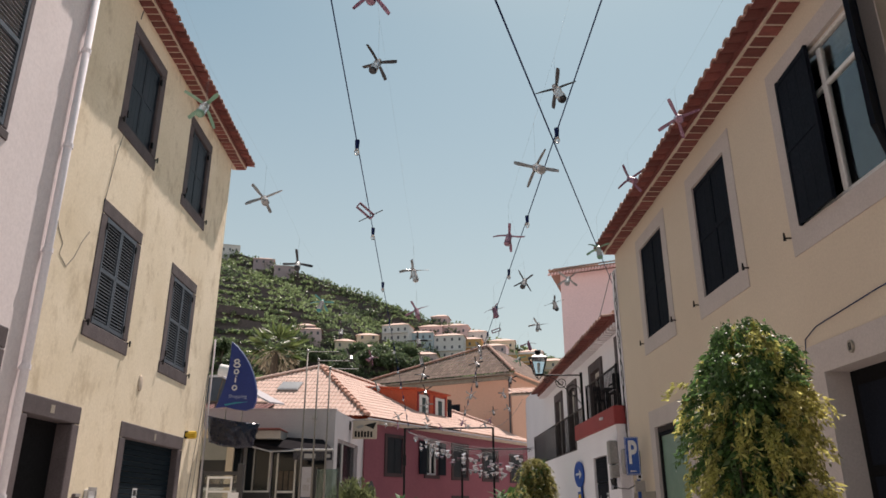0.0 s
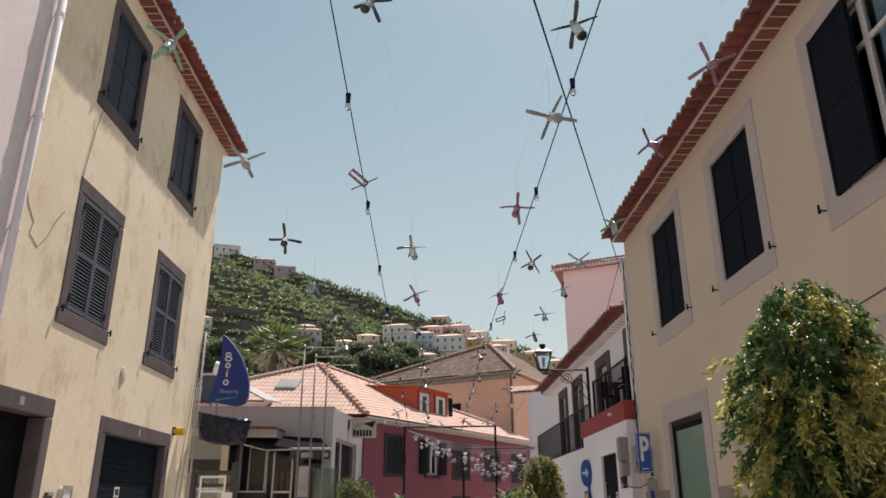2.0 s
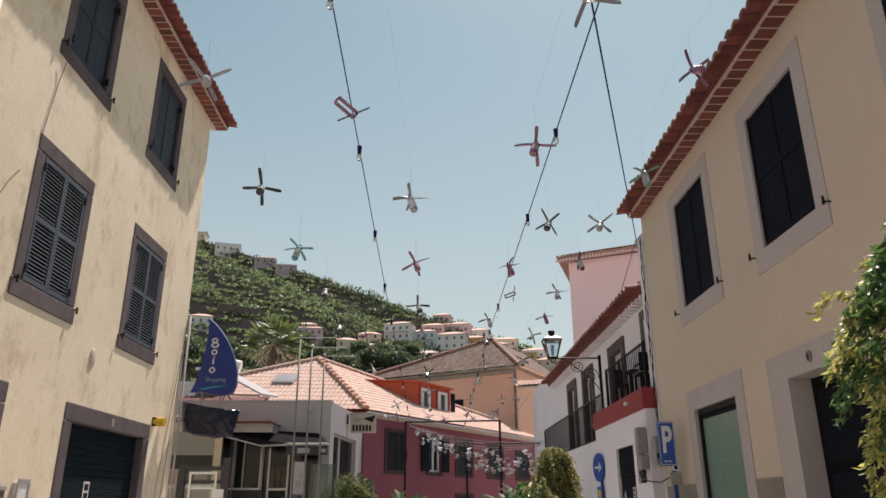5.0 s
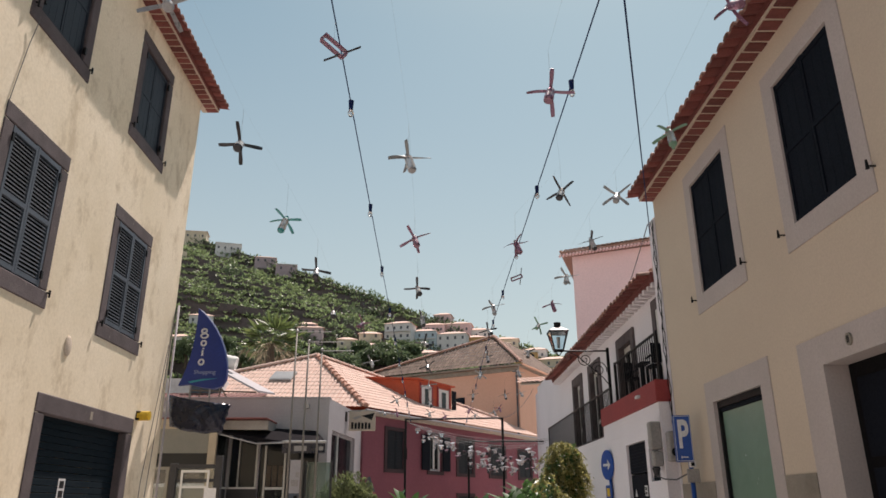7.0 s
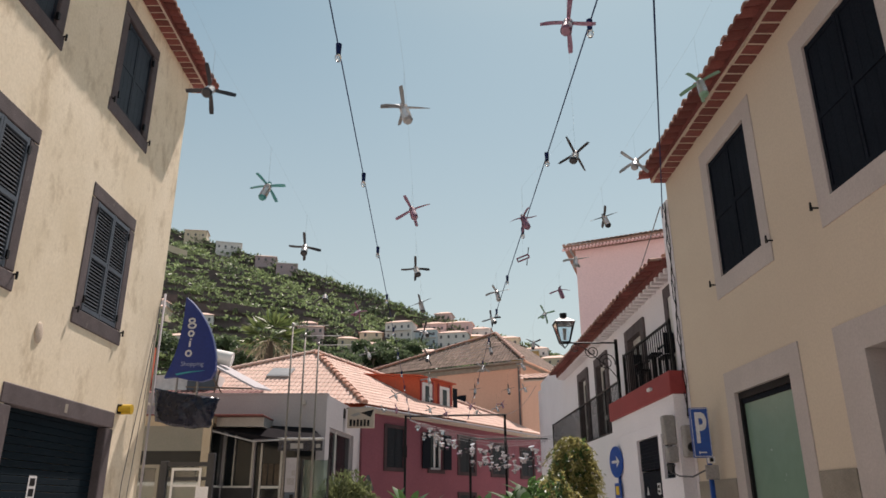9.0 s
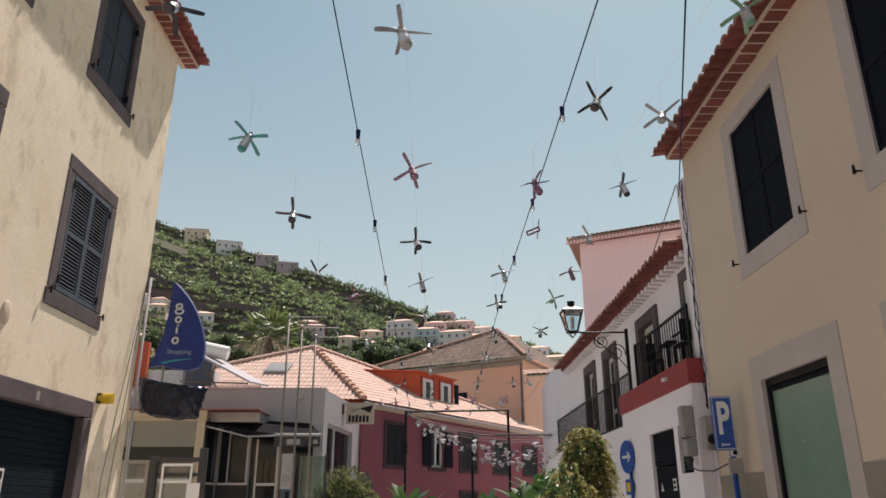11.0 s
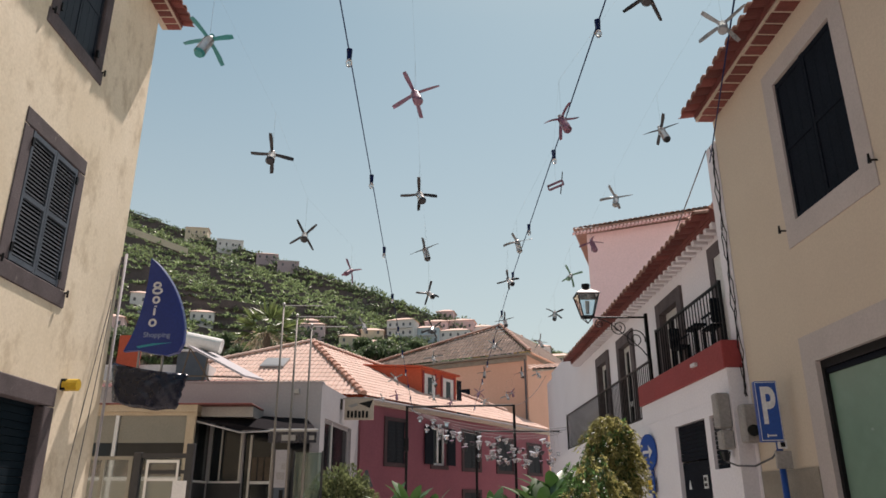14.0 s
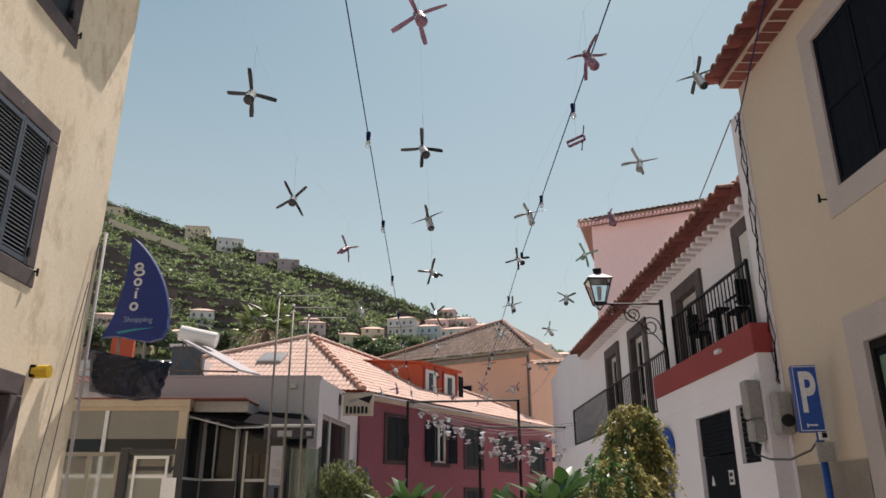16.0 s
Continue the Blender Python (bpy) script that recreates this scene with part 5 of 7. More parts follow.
# ---- dragonfly ornaments ----
def dragonfly(col, body, kind_):
    """Built at the origin: a bottle with its neck up at +y, its body as tail towards -y, and four strips cut from the shoulder as wings."""
    d = thing("dragonfly_ornament", (0, 0, 0), f"hanging dragonfly of a plastic bottle with {col} strip wings", "ornament", "hanging dragonflies")
    g = random.Random(70 + kind_)
    bm = bmesh.new()
    prof = ((0.0, 0.030), (-0.03, 0.033), (-0.06, 0.031), (-0.09, 0.034), (-0.125, 0.034), (-0.142, 0.031), (-0.152, 0.022))
    rings_ = [[bm.verts.new((math.cos(w) * r_, y_, math.sin(w) * r_)) for w in [2 * math.pi * j / 14 for j in range(14)]] for y_, r_ in prof]
    for r0, r1 in zip(rings_[:-1], rings_[1:]):
        for j in range(14):
            bm.faces.new((r0[j], r0[(j + 1) % 14], r1[(j + 1) % 14], r1[j]))
    bm.faces.new(rings_[0])
    bm.faces.new(rings_[-1])
    bmesh.ops.recalc_face_normals(bm, faces=bm.faces)
    part("bottle", bm, body, d, smooth=False)
    bm = bmesh.new()
    rod(bm, (0, 0.0, 0), (0, 0.022, 0), 0.031, 0.017, 12)
    part("shoulder", bm, WING["white"] if col == "black" else WING[col], d)
    bm = bmesh.new()
    rod(bm, (0, 0.022, 0), (0, 0.042, 0), 0.017, 0.016, 10)
    part("cap", bm, WING["white"] if col in ("black", "pink") else WING[col], d)
    bm = bmesh.new()
    rod(bm, (0, -0.138, 0), (0, -0.155, 0), 0.035, 0.025, 12)
    part("base_ring", bm, WING[col], d)
    for k in range(4):
        a = radians(45 + 90 * k + g.uniform(-16, 16))
        bm = bmesh.new()
        bend, twist = g.uniform(-0.05, 0.03), g.uniform(-55, 55)
        ln = g.uniform(0.135, 0.165)
        rows_ = []
        for s in range(5):
            f = s / 4
            half = 0.0135 * (0.8 + 0.45 * f) * (0.75 if s == 4 else 1)
            tw = radians(twist * (0.3 + 0.7 * f))
            yb = bend * f * f
            cx = 0.02 + ln * f
            rows_.append([bm.verts.new((cx, yb + half * math.sin(tw) * e + o * math.cos(tw), half * math.cos(tw) * e - o * math.sin(tw))) for e, o in ((-1, -0.002), (1, -0.002), (1, 0.002), (-1, 0.002))])
        for r0, r1 in zip(rows_[:-1], rows_[1:]):
            for j in range(4):
                bm.faces.new((r0[j], r0[(j + 1) % 4], r1[(j + 1) % 4], r1[j]))
        bm.faces.new(rows_[0][::-1])
        bm.faces.new(rows_[-1])
        bmesh.ops.transform(bm, matrix=Matrix.Rotation(-a, 4, 'Y'), verts=bm.verts)
        bmesh.ops.recalc_face_normals(bm, faces=bm.faces)
        part("wing", bm, WING[col], d)
    part("thread", tube([(0, 0, 0.02), (0, 0, 0.5)], 0.0010, 4), NYLON, d)
    return d


def hoop(col):
    d = thing("dragonfly_ornament", (0, 0, 0), f"hanging {col} cut-open bottle hoop with thin strip wings", "ornament", "hanging dragonflies")
    part("hoop", boxes((-0.11, 0.11, -0.03, 0.03, 0.030, 0.036), (-0.11, 0.11, -0.03, 0.03, -0.036, -0.030), (-0.116, -0.11, -0.03, 0.03, -0.036, 0.036), (0.10, 0.12, -0.02, 0.02, -0.026, 0.026)), WING[col], d)
    for a in (70, 250):
        bm = bmesh.new()
        box(bm, 0.02, 0.17, -0.012, 0.012, -0.003, 0.003)
        bmesh.ops.transform(bm, matrix=Matrix.Translation((0.09, 0, 0)) @ Matrix.Rotation(radians(-a), 4, 'Y'), verts=bm.verts)
        part("wing", bm, WING["black"], d)
    part("thread", tube([(0, 0, 0.03), (0, 0, 0.5)], 0.0010, 4), NYLON, d)
    return d


FLIES = [  # x, y, z, colour, roll
    (-1.67, 4.70, 4.33, "green", 20), (-1.55, 6.17, 4.23, "white", 5), (-1.46, 7.55, 4.05, "black", 40), (-1.39, 8.99, 4.01, "teal", 48), (-1.31, 10.37, 3.96, "black", 44), (-1.32, 11.93, 3.88, "black", 10),
    (-1.2, 14.7, 4.40, "pink", 45), (-1.2, 16.6, 4.1, "white", 20),
    (-0.42, 4.15, 4.90, "pink", 10), (-0.44, 5.05, 4.95, "black", 45), (-0.20, 7.75, 4.04, "white", 20), (-0.2, 9.74, 4.11, "pink", 12), (-0.2, 11.24, 4.01, "black", 30), (-0.17, 12.65, 3.99, "black", 2),
    (-0.15, 14.4, 4.0, "black", 40), (-0.1, 16.2, 3.95, "black", 15), (-0.1, 18.2, 3.9, "white", 33),
    (0.93, 4.70, 4.50, "black", 10), (0.80, 5.02, 4.0, "white", 55), (0.81, 7.02, 4.19, "pink", 60), (0.94, 10.42, 4.30, "pink", 22), (1.21, 8.91, 4.28, "black", 25), (0.92, 13.49, 4.38, "white", 5),
    (0.95, 14.95, 4.35, "black", 15), (1.07, 16.87, 4.25, "black", 30), (1.05, 18.6, 4.2, "white", 3),
    (2.02, 5.20, 4.55, "pink", 28), (2.06, 6.81, 4.75, "pink", 5), (1.98, 8.02, 4.42, "green", 12), (1.89, 9.47, 4.49, "white", 8), (1.97, 11.13, 4.60, "black", 10), (1.94, 12.71, 4.62, "white", 38),
    (1.92, 13.96, 4.55, "pink", 15), (1.87, 15.18, 4.49, "green", 30), (1.85, 16.6, 4.3, "black", 6), (1.83, 18.3, 4.2, "white", 40),
    (-0.9, 20.5, 3.9, "white", 12), (-1.0, 23.0, 3.9, "pink", 33), (-0.1, 21.0, 3.9, "black", 8), (-0.1, 24.0, 4.0, "white", 25), (1.0, 21.0, 4.1, "black", 40), (1.05, 24.0, 4.1, "pink", 18), (1.8, 21.0, 4.1, "black", 25), (1.8, 24.5, 4.1, "white", 5),
    (-1.6, 26.5, 4.3, "white", 20), (0.4, 26.5, 4.2, "pink", 35), (1.4, 27.0, 4.3, "white", 12), (2.1, 26.0, 4.4, "pink", 44), (2.5, 23.5, 4.5, "white", 9),
]
made = {}
rnd = random.Random(11)


def hang(ob, x, y, z, turn, drop):
    """Hang an ornament at a place: its parts take the turn, its thread stays plumb and reaches up by drop."""
    ob.matrix_basis = pose(x, y, z)
    for ch in ob.children:
        ch.matrix_basis = Matrix.Diagonal((1, 1, drop / 0.5, 1)) if ch.name.startswith("thread") else turn


columns = {}
for x, y, z, col, roll in FLIES:
    turn = Matrix.Rotation(radians(rnd.uniform(-35, 35)), 4, 'Z') @ Matrix.Rotation(radians(rnd.uniform(32, 72)), 4, 'X') @ Matrix.Rotation(radians(roll), 4, 'Y')
    key = (col, rnd.randrange(3))
    if key in made:
        ob = copy_thing(made[key], pose(x, y, z))
    else:
        ob = made[key] = dragonfly(col, WING["pink"] if col == "pink" else BOTTLE, len(made))
    lane = min((-1.3, -0.2, 0.95, 1.93), key=lambda v: abs(v - x))
    drop = rnd.uniform(0.25, 0.42)
    hang(ob, x, y, z, turn, drop)
    columns.setdefault(lane, []).append((x, y, z + drop))
h = hoop("pink")
hang(h, -0.66, 6.71, 4.33, Matrix.Rotation(radians(15), 4, 'Z') @ Matrix.Rotation(radians(38), 4, 'Y') @ Matrix.Scale(0.82, 4), 0.21)
h = copy_thing(h, pose(1.07, 11.55, 4.24))
hang(h, 1.07, 11.55, 4.24, Matrix.Rotation(radians(-30), 4, 'Z') @ Matrix.Rotation(radians(-12), 4, 'Y') @ Matrix.Scale(0.66, 4), 0.4)
columns[0.95].append((1.07, 11.55, 4.64))
lines = thing("nylon_lines", (0, 0, 4.9), "nearly invisible nylon lines carrying the ornaments", "line")
for lane, pts in columns.items():
    pts.sort(key=lambda p: p[1])
    pts = [(lane, -3.0, 4.9)] + [p for i, p in enumerate(pts) if i == 0 or p[1] - pts[i - 1][1] > 0.05] + [(lane, 29.3, 4.42)]
    part("line", tube(pts, 0.0005, 4), NYLON, lines)

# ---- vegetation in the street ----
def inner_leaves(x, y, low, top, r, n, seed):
    """Dark leaves deep inside a crown; their deep green paints in its inner shade."""
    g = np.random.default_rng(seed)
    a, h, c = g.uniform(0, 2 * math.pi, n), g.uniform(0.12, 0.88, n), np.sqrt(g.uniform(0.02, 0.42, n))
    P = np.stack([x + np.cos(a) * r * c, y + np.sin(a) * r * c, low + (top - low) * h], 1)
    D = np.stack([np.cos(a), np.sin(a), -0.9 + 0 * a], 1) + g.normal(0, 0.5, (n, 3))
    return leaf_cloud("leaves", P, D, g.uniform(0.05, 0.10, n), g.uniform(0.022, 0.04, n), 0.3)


def ficus(x, y, top, r, seed, n, crown_low, label, deep=0.42, lumpy=1.0, pale=None):
    g = np.random.default_rng(seed)
    t = thing("ficus_tree", (x, y, 0), label, "tree", "clipped street trees")
    bm = bmesh.new()
    rod(bm, (x, y, 0.45), (x + 0.02, y, crown_low + 0.3), 0.045, 0.03, 8)
    for i in range(16):
        a = i * 2.39
        q = Vector((x + math.cos(a) * r * g.uniform(0.3, 0.75), y + math.sin(a) * r * g.uniform(0.3, 0.75), g.uniform(crown_low + 0.2, top - 0.15)))
        s = Vector((x + g.uniform(-0.04, 0.04), y + g.uniform(-0.04, 0.04), crown_low + g.uniform(-0.3, 0.25)))
        mid = s.lerp(q, 0.5) + Vector((0, 0, 0.12))
        rod(bm, s, mid, 0.014, 0.010, 5)
        rod(bm, mid, q, 0.010, 0.005, 5)
    for i in range(14):
        a = i * 2.39 + 0.4
        q = Vector((x + math.cos(a) * r * g.uniform(0.2, 0.7), y + math.sin(a) * r * g.uniform(0.2, 0.7), crown_low + (top - crown_low) * g.uniform(0.35, 0.6)))
        foot = Vector((x + math.cos(a) * 0.12, y + math.sin(a) * 0.12, 0.48))
        rod(bm, foot, q, 0.013, 0.006, 5)
    part("trunk", bm, BARK, t)
    part("planter", B(x - 0.35, x + 0.35, y - 0.35, y + 0.35, 0, 0.5, 0.02), SOCLE, t, "grey concrete planter box")
    # the dark leaf colour stands in for shade within the crown
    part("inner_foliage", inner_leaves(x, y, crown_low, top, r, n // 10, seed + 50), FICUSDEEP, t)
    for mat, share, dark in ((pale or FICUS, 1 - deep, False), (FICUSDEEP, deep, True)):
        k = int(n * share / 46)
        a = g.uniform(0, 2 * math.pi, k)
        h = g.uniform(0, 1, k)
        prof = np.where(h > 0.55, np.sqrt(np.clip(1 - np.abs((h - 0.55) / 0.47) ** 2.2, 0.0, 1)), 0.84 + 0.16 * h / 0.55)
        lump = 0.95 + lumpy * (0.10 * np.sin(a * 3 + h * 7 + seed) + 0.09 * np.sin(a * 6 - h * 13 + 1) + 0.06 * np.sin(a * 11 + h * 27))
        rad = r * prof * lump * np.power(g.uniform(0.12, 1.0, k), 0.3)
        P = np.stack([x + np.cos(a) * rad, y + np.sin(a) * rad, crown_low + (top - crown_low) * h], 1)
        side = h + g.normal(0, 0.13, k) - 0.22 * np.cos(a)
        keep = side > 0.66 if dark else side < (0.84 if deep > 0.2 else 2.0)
        # the lower crown thins out into hanging strands with gaps between them
        strand = np.sin(a * 7 + seed) + 0.8 * np.sin(a * 12 + 2.1 * h + 1.7) + 0.5 * np.sin(a * 3 - 5 * h)
        keep &= (h > 0.50) | (strand > 0.30 - 1.7 * h) | (g.uniform(0, 1, k) < 0.05)
        P, a = P[keep], a[keep]
        per = 46
        m = len(P) * per
        a = np.repeat(a, per)
        along = np.tile(np.linspace(0, 1, per), len(P))
        reach = np.repeat(g.uniform(0.05, 0.13, len(P)), per)
        sway = np.repeat(g.normal(0, 0.5, (len(P), 3)), per, 0)
        spray = np.stack([np.cos(a) * 0.8, np.sin(a) * 0.8, 0.35 - 1.5 * along], 1) + sway * 0.5
        P = np.repeat(P, per, 0) + spray * (along * reach)[:, None] + g.normal(0, 0.013, (m, 3))
        D = np.stack([np.cos(a) * 0.55, np.sin(a) * 0.55, -0.85 + 0 * a], 1) + sway * 0.35 + g.normal(0, 0.42, (m, 3))
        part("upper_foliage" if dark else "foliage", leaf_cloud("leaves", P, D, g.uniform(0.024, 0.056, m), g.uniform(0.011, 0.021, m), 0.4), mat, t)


ficus(1.98, 4.5, 2.655, 0.362, 21, 46000, 0.95, "clipped variegated ficus tree with yellow-green drooping leaves", 0.38, 1.35)
ficus(1.93, 13.85, 2.36, 0.34, 22, 24000, 0.9, "small olive-green ficus tree in a planter", 0.08, 0.8, OLIVE)
ficus(1.42, 12.6, 1.88, 0.30, 23, 7500, 0.8, "low olive ficus shrub in a planter", 0.3, 1.5, OLIVE)


def banana(x, y, h, n, r, seed):
    g = np.random.default_rng(seed)
    t = thing("banana_plant", (x, y, 0), "low banana plant with broad glossy green leaves", "plant", "banana plants in the street")
    bm = bmesh.new()
    rod(bm, (x, y, 0), (x, y, h * 0.62), 0.09, 0.05, 8)
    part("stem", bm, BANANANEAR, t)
    for i in range(n):
        a = i * 2.4 + g.uniform(-0.3, 0.3)
        el = g.uniform(0.45, 1.4)
        L, W = r * g.uniform(0.75, 1.3), r * g.uniform(0.13, 0.2)
        V, Fs = [], []
        dx, dy = math.cos(a), math.sin(a)
        for j in range(9):
            s = j / 8
            out_ = L * s * math.cos(el) + 0.25 * L * s * s
            z = h * 0.58 + L * s * math.sin(el) - 0.55 * L * s * s * math.cos(el)
            w = W * math.sin(math.pi * min(1, 0.08 + s * 0.92)) ** 0.6
            for q in (-1, 0, 1):
                V.append((x + dx * out_ - dy * w * q, y + dy * out_ + dx * w * q, z + 0.25 * w * abs(q)))
        for j in range(8):
            for q in (0, 1):
                Fs.append((3 * j + q, 3 * j + q + 1, 3 * j + q + 4, 3 * j + q + 3))
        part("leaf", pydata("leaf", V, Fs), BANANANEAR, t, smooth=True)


for x, y, h, n, r, s in ((-0.55, 20.0, 1.95, 16, 0.75, 1), (-0.95, 20.3, 1.9, 14, 0.7, 6), (-0.15, 20.4, 1.85, 13, 0.65, 7), (1.9, 19.4, 1.95, 17, 0.9, 2), (2.3, 20.2, 2.15, 16, 0.95, 3), (1.45, 19.7, 1.8, 15, 0.8, 4), (1.05, 20.4, 1.7, 13, 0.7, 5)):
    banana(x, y, h, n, r, s)
g = np.random.default_rng(9)
k = 9000
a, b, c = g.uniform(0, 2 * math.pi, k), g.uniform(-0.2, 1, k), np.power(g.uniform(0.3, 1, k), 0.4)
P = np.stack([-2.55 + np.cos(a) * 0.95 * c * np.sqrt(1 - b ** 2) * (1 + 0.2 * np.sin(a * 5 + b * 7)), 25.6 + np.sin(a) * 0.7 * c * np.sqrt(1 - b ** 2), 1.1 + b * 1.2 * c * (0.95 + 0.18 * np.sin(a * 4 + b * 9))], 1)
D = P - np.array((-2.55, 25.6, 0.9)) + g.normal(0, 0.5, (k, 3))
hd = thing("hedge_bush", (-2.55, 25.6, 0), "rounded grey-green bush before the grey building", "bush")
part("foliage", leaf_cloud("leaves", P, D, g.uniform(0.07, 0.13, k), g.uniform(0.04, 0.07, k), 0.2), HEDGE, hd)
bm = bmesh.new()
for i in range(6):
    rod(bm, (-2.55, 25.6, 0), (-2.55 + 0.5 * math.cos(i), 25.6 + 0.4 * math.sin(i), 1.4), 0.03, 0.01, 6)
part("stems", bm, BARK, hd)

# ---- the square's far side: grey building and cafe ----
gb = thing("grey_building", (-6, 29, 0), "flat-roofed light grey rendered building with shop windows", "building")
part("wall_front", wall((-10.0, 28.0, 0), (1, 0, 0), 6.42, 0, 4.97, 0.3, [(3.15, 4.10, 2.05, 3.72), (4.15, 6.2, 0.01, 3.5)]), GREYWALL, gb)
SD = Vector((0.63, 5.0, 0)).normalized()
part("wall_side", wall((-3.58, 28.0, 0), SD, 5.1, 0, 4.97, 0.3, [(0.5, 4.0, 0.9, 3.95)]), GREYWALL, gb)
part("parapet_cap", boxes((-10.0, -3.55, 27.97, 28.4, 4.972, 5.02)), GREYWALL, gb)
bm = bmesh.new()
prism(bm, [(-10, 28.3, 4.6), (-3.9, 28.3, 4.6), (-3.3, 33.0, 4.6), (-10, 33.0, 4.6)], (0, 0, 0.15))
part("roof_slab", bm, GREYWALL, gb)


def side_box(s0, s1, d0, d1, z0, z1):
    n = Vector((SD.y, -SD.x, 0))
    o = Vector((-3.58, 28.0, 0))
    bm = bmesh.new()
    prism(bm, [o + SD * s0 + n * d0 + Vector((0, 0, z0)), o + SD * s1 + n * d0 + Vector((0, 0, z0)), o + SD * s1 + n * d0 + Vector((0, 0, z1)), o + SD * s0 + n * d0 + Vector((0, 0, z1))], n * (d1 - d0))
    return bm


sw = part("window", side_box(0.5, 4.0, -0.16, -0.15, 0.9, 3.95), DARKGLASS, gb)
for a in ((0.5, 0.6, 0.9, 3.95), (3.9, 4.0, 0.9, 3.95), (1.75, 1.83, 0.9, 3.95), (0.5, 4.0, 3.85, 3.95)):
    part("window_bar", side_box(a[0], a[1], -0.2, -0.1, a[2], a[3]), ALU if a[0] == 1.75 else GREYWALL, sw)
part("shop_glass", B(-6.85, -5.9, 28.05, 28.07, 2.05, 3.72), DARKGLASS, gb)
part("apron", B(-6.84, -5.85, 27.95, 27.998, 0.05, 2.0), IRONGREY, gb)
for x in (-6.85, -6.54, -5.95):
    part("glazing_bar", B(x, x + 0.05, 27.97, 28.05, 2.05, 3.72), STEEL, gb)
part("glazing_bar", B(-6.80, -5.9, 27.96, 28.05, 2.0, 2.06), ALU, gb)
part("shop_door", B(-5.85, -3.8, 28.15, 28.17, 0.02, 3.5), DARKGLASS, gb)
for x in (-5.69, -5.03):
    part("door_bar", B(x, x + 0.07, 28.08, 28.15, 0.02, 3.4), STEEL, gb)
part("door_bar", B(-5.62, -5.03, 28.08, 28.15, 1.98, 2.06), ALU, gb)
for x in (-5.6, -5.4, -5.2):
    part("door_curtain", B(x, x + 0.15, 28.12, 28.14, 2.08, 2.75), CAFEDIM, gb)
# one black sheet stands in for the dim shop interior
part("backing", B(-9.9, -3.9, 29.6, 29.65, 0.1, 4.5), BLACK, gb)
part("wall_lamp", B(-5.55, -5.36, 27.85, 27.998, 3.76, 4.0, 0.01), IRON, gb)
part("wall_lamp", B(-5.50, -5.40, 27.84, 27.849, 3.80, 3.96), GREYWALL, gb)
part("wall_lamp", B(-4.45, -4.27, 27.9, 27.998, 4.62, 4.78, 0.01), STEEL, gb)
hs = thing("projecting_sign", (-2.6, 30.7, 4.6), "pale projecting shop sign with dark emblem and bars", "sign")
part("board", B(-3.19, -2.19, 30.65, 30.75, 4.13, 4.89, 0.015), MORTAR, hs)
part("board_rim", boxes((-3.19, -2.19, 30.640, 30.648, 4.85, 4.885)), GREYBOX, hs)
part("lettering_bars", boxes(*[(-3.10 + 0.128 * i, -3.015 + 0.128 * i, 30.64, 30.649, 4.20, 4.44 - 0.02 * (i % 2)) for i in range(6)]), IRON, hs)
bm = bmesh.new()
prism(bm, [(-2.72, 30.649, 4.68), (-2.22, 30.649, 4.80), (-2.33, 30.649, 4.52), (-2.5, 30.649, 4.60)], (0, -0.008, 0))
part("emblem", bm, IRON, hs)
bm = bmesh.new()
prism(bm, [(-3.08, 30.649, 4.60), (-2.78, 30.649, 4.70), (-2.72, 30.649, 4.62), (-2.95, 30.649, 4.54)], (0, -0.008, 0))
part("emblem_stroke", bm, GREYBOX, hs)
part("bracket", tube([(-3.4, 30.7, 4.85), (-3.2, 30.7, 4.85)], 0.02), IRON, hs)
part("wall_letter_bars", side_box(2.3, 2.55, 0.002, 0.02, 4.45, 4.8), IRON, hs)

cf = thing("cafe_pavilion", (-8.5, 27.2, 0), "glazed cafe pavilion with beige blinds and cream frames", "cafe")
part("roof", boxes((-10.6, -6.84, 26.36, 27.99, 3.90, 4.10)), CAFECREAM, cf)
part("roof", boxes((-6.84, -5.35, 26.75, 27.99, 3.80, 4.09)), GREYBOX, cf)
part("roof_tiles", B(-10.6, -5.3, 26.3, 27.9, 4.10, 4.14, 0.01), TILE, cf)
for x, w in ((-10.6, 0.12), (-9.14, 0.10), (-7.13, 0.24)):
    part("mullion", B(x, x + w, 26.42, 26.54, 0, 3.80), CAFECREAM if x > -8 else ALU, cf)
part("transom", B(-10.6, -6.86, 26.43, 26.53, 3.80, 3.90), CAFECREAM, cf)
part("sill_rail", B(-10.5, -7.13, 26.38, 26.55, 2.04, 2.13), ALU, cf)
part("apron_panel", B(-10.5, -7.13, 26.44, 26.5, 0.0, 2.04), BLIND, cf)
for x0, x1 in ((-10.48, -9.14), (-9.04, -7.13)):
    part("pane", B(x0, x1, 26.49, 26.502, 2.13, 3.80), DARKGLASS, cf)
    part("roller_blind", B(x0 + 0.02, x1 - 0.02, 26.47, 26.48, 3.05, 3.80), BLIND, cf)
    part("inner_curtain", B(x0 + 0.3, x1 - 0.15, 26.47, 26.48, 2.13, 2.50), CAFEDIM, cf)
part("side_glazing", B(-6.93, -6.91, 26.55, 27.98, 2.05, 3.8), DARKGLASS, cf)
part("side_apron", B(-6.95, -6.90, 26.55, 27.98, 0, 2.0), IRONGREY, cf)
part("side_sill", B(-6.96, -6.86, 26.55, 27.98, 2.0, 2.06), ALU, cf)
aw = thing("awning", (-5.2, 27.4, 3.4), "black fabric awning with pale front rail", "awning")
bm = bmesh.new()
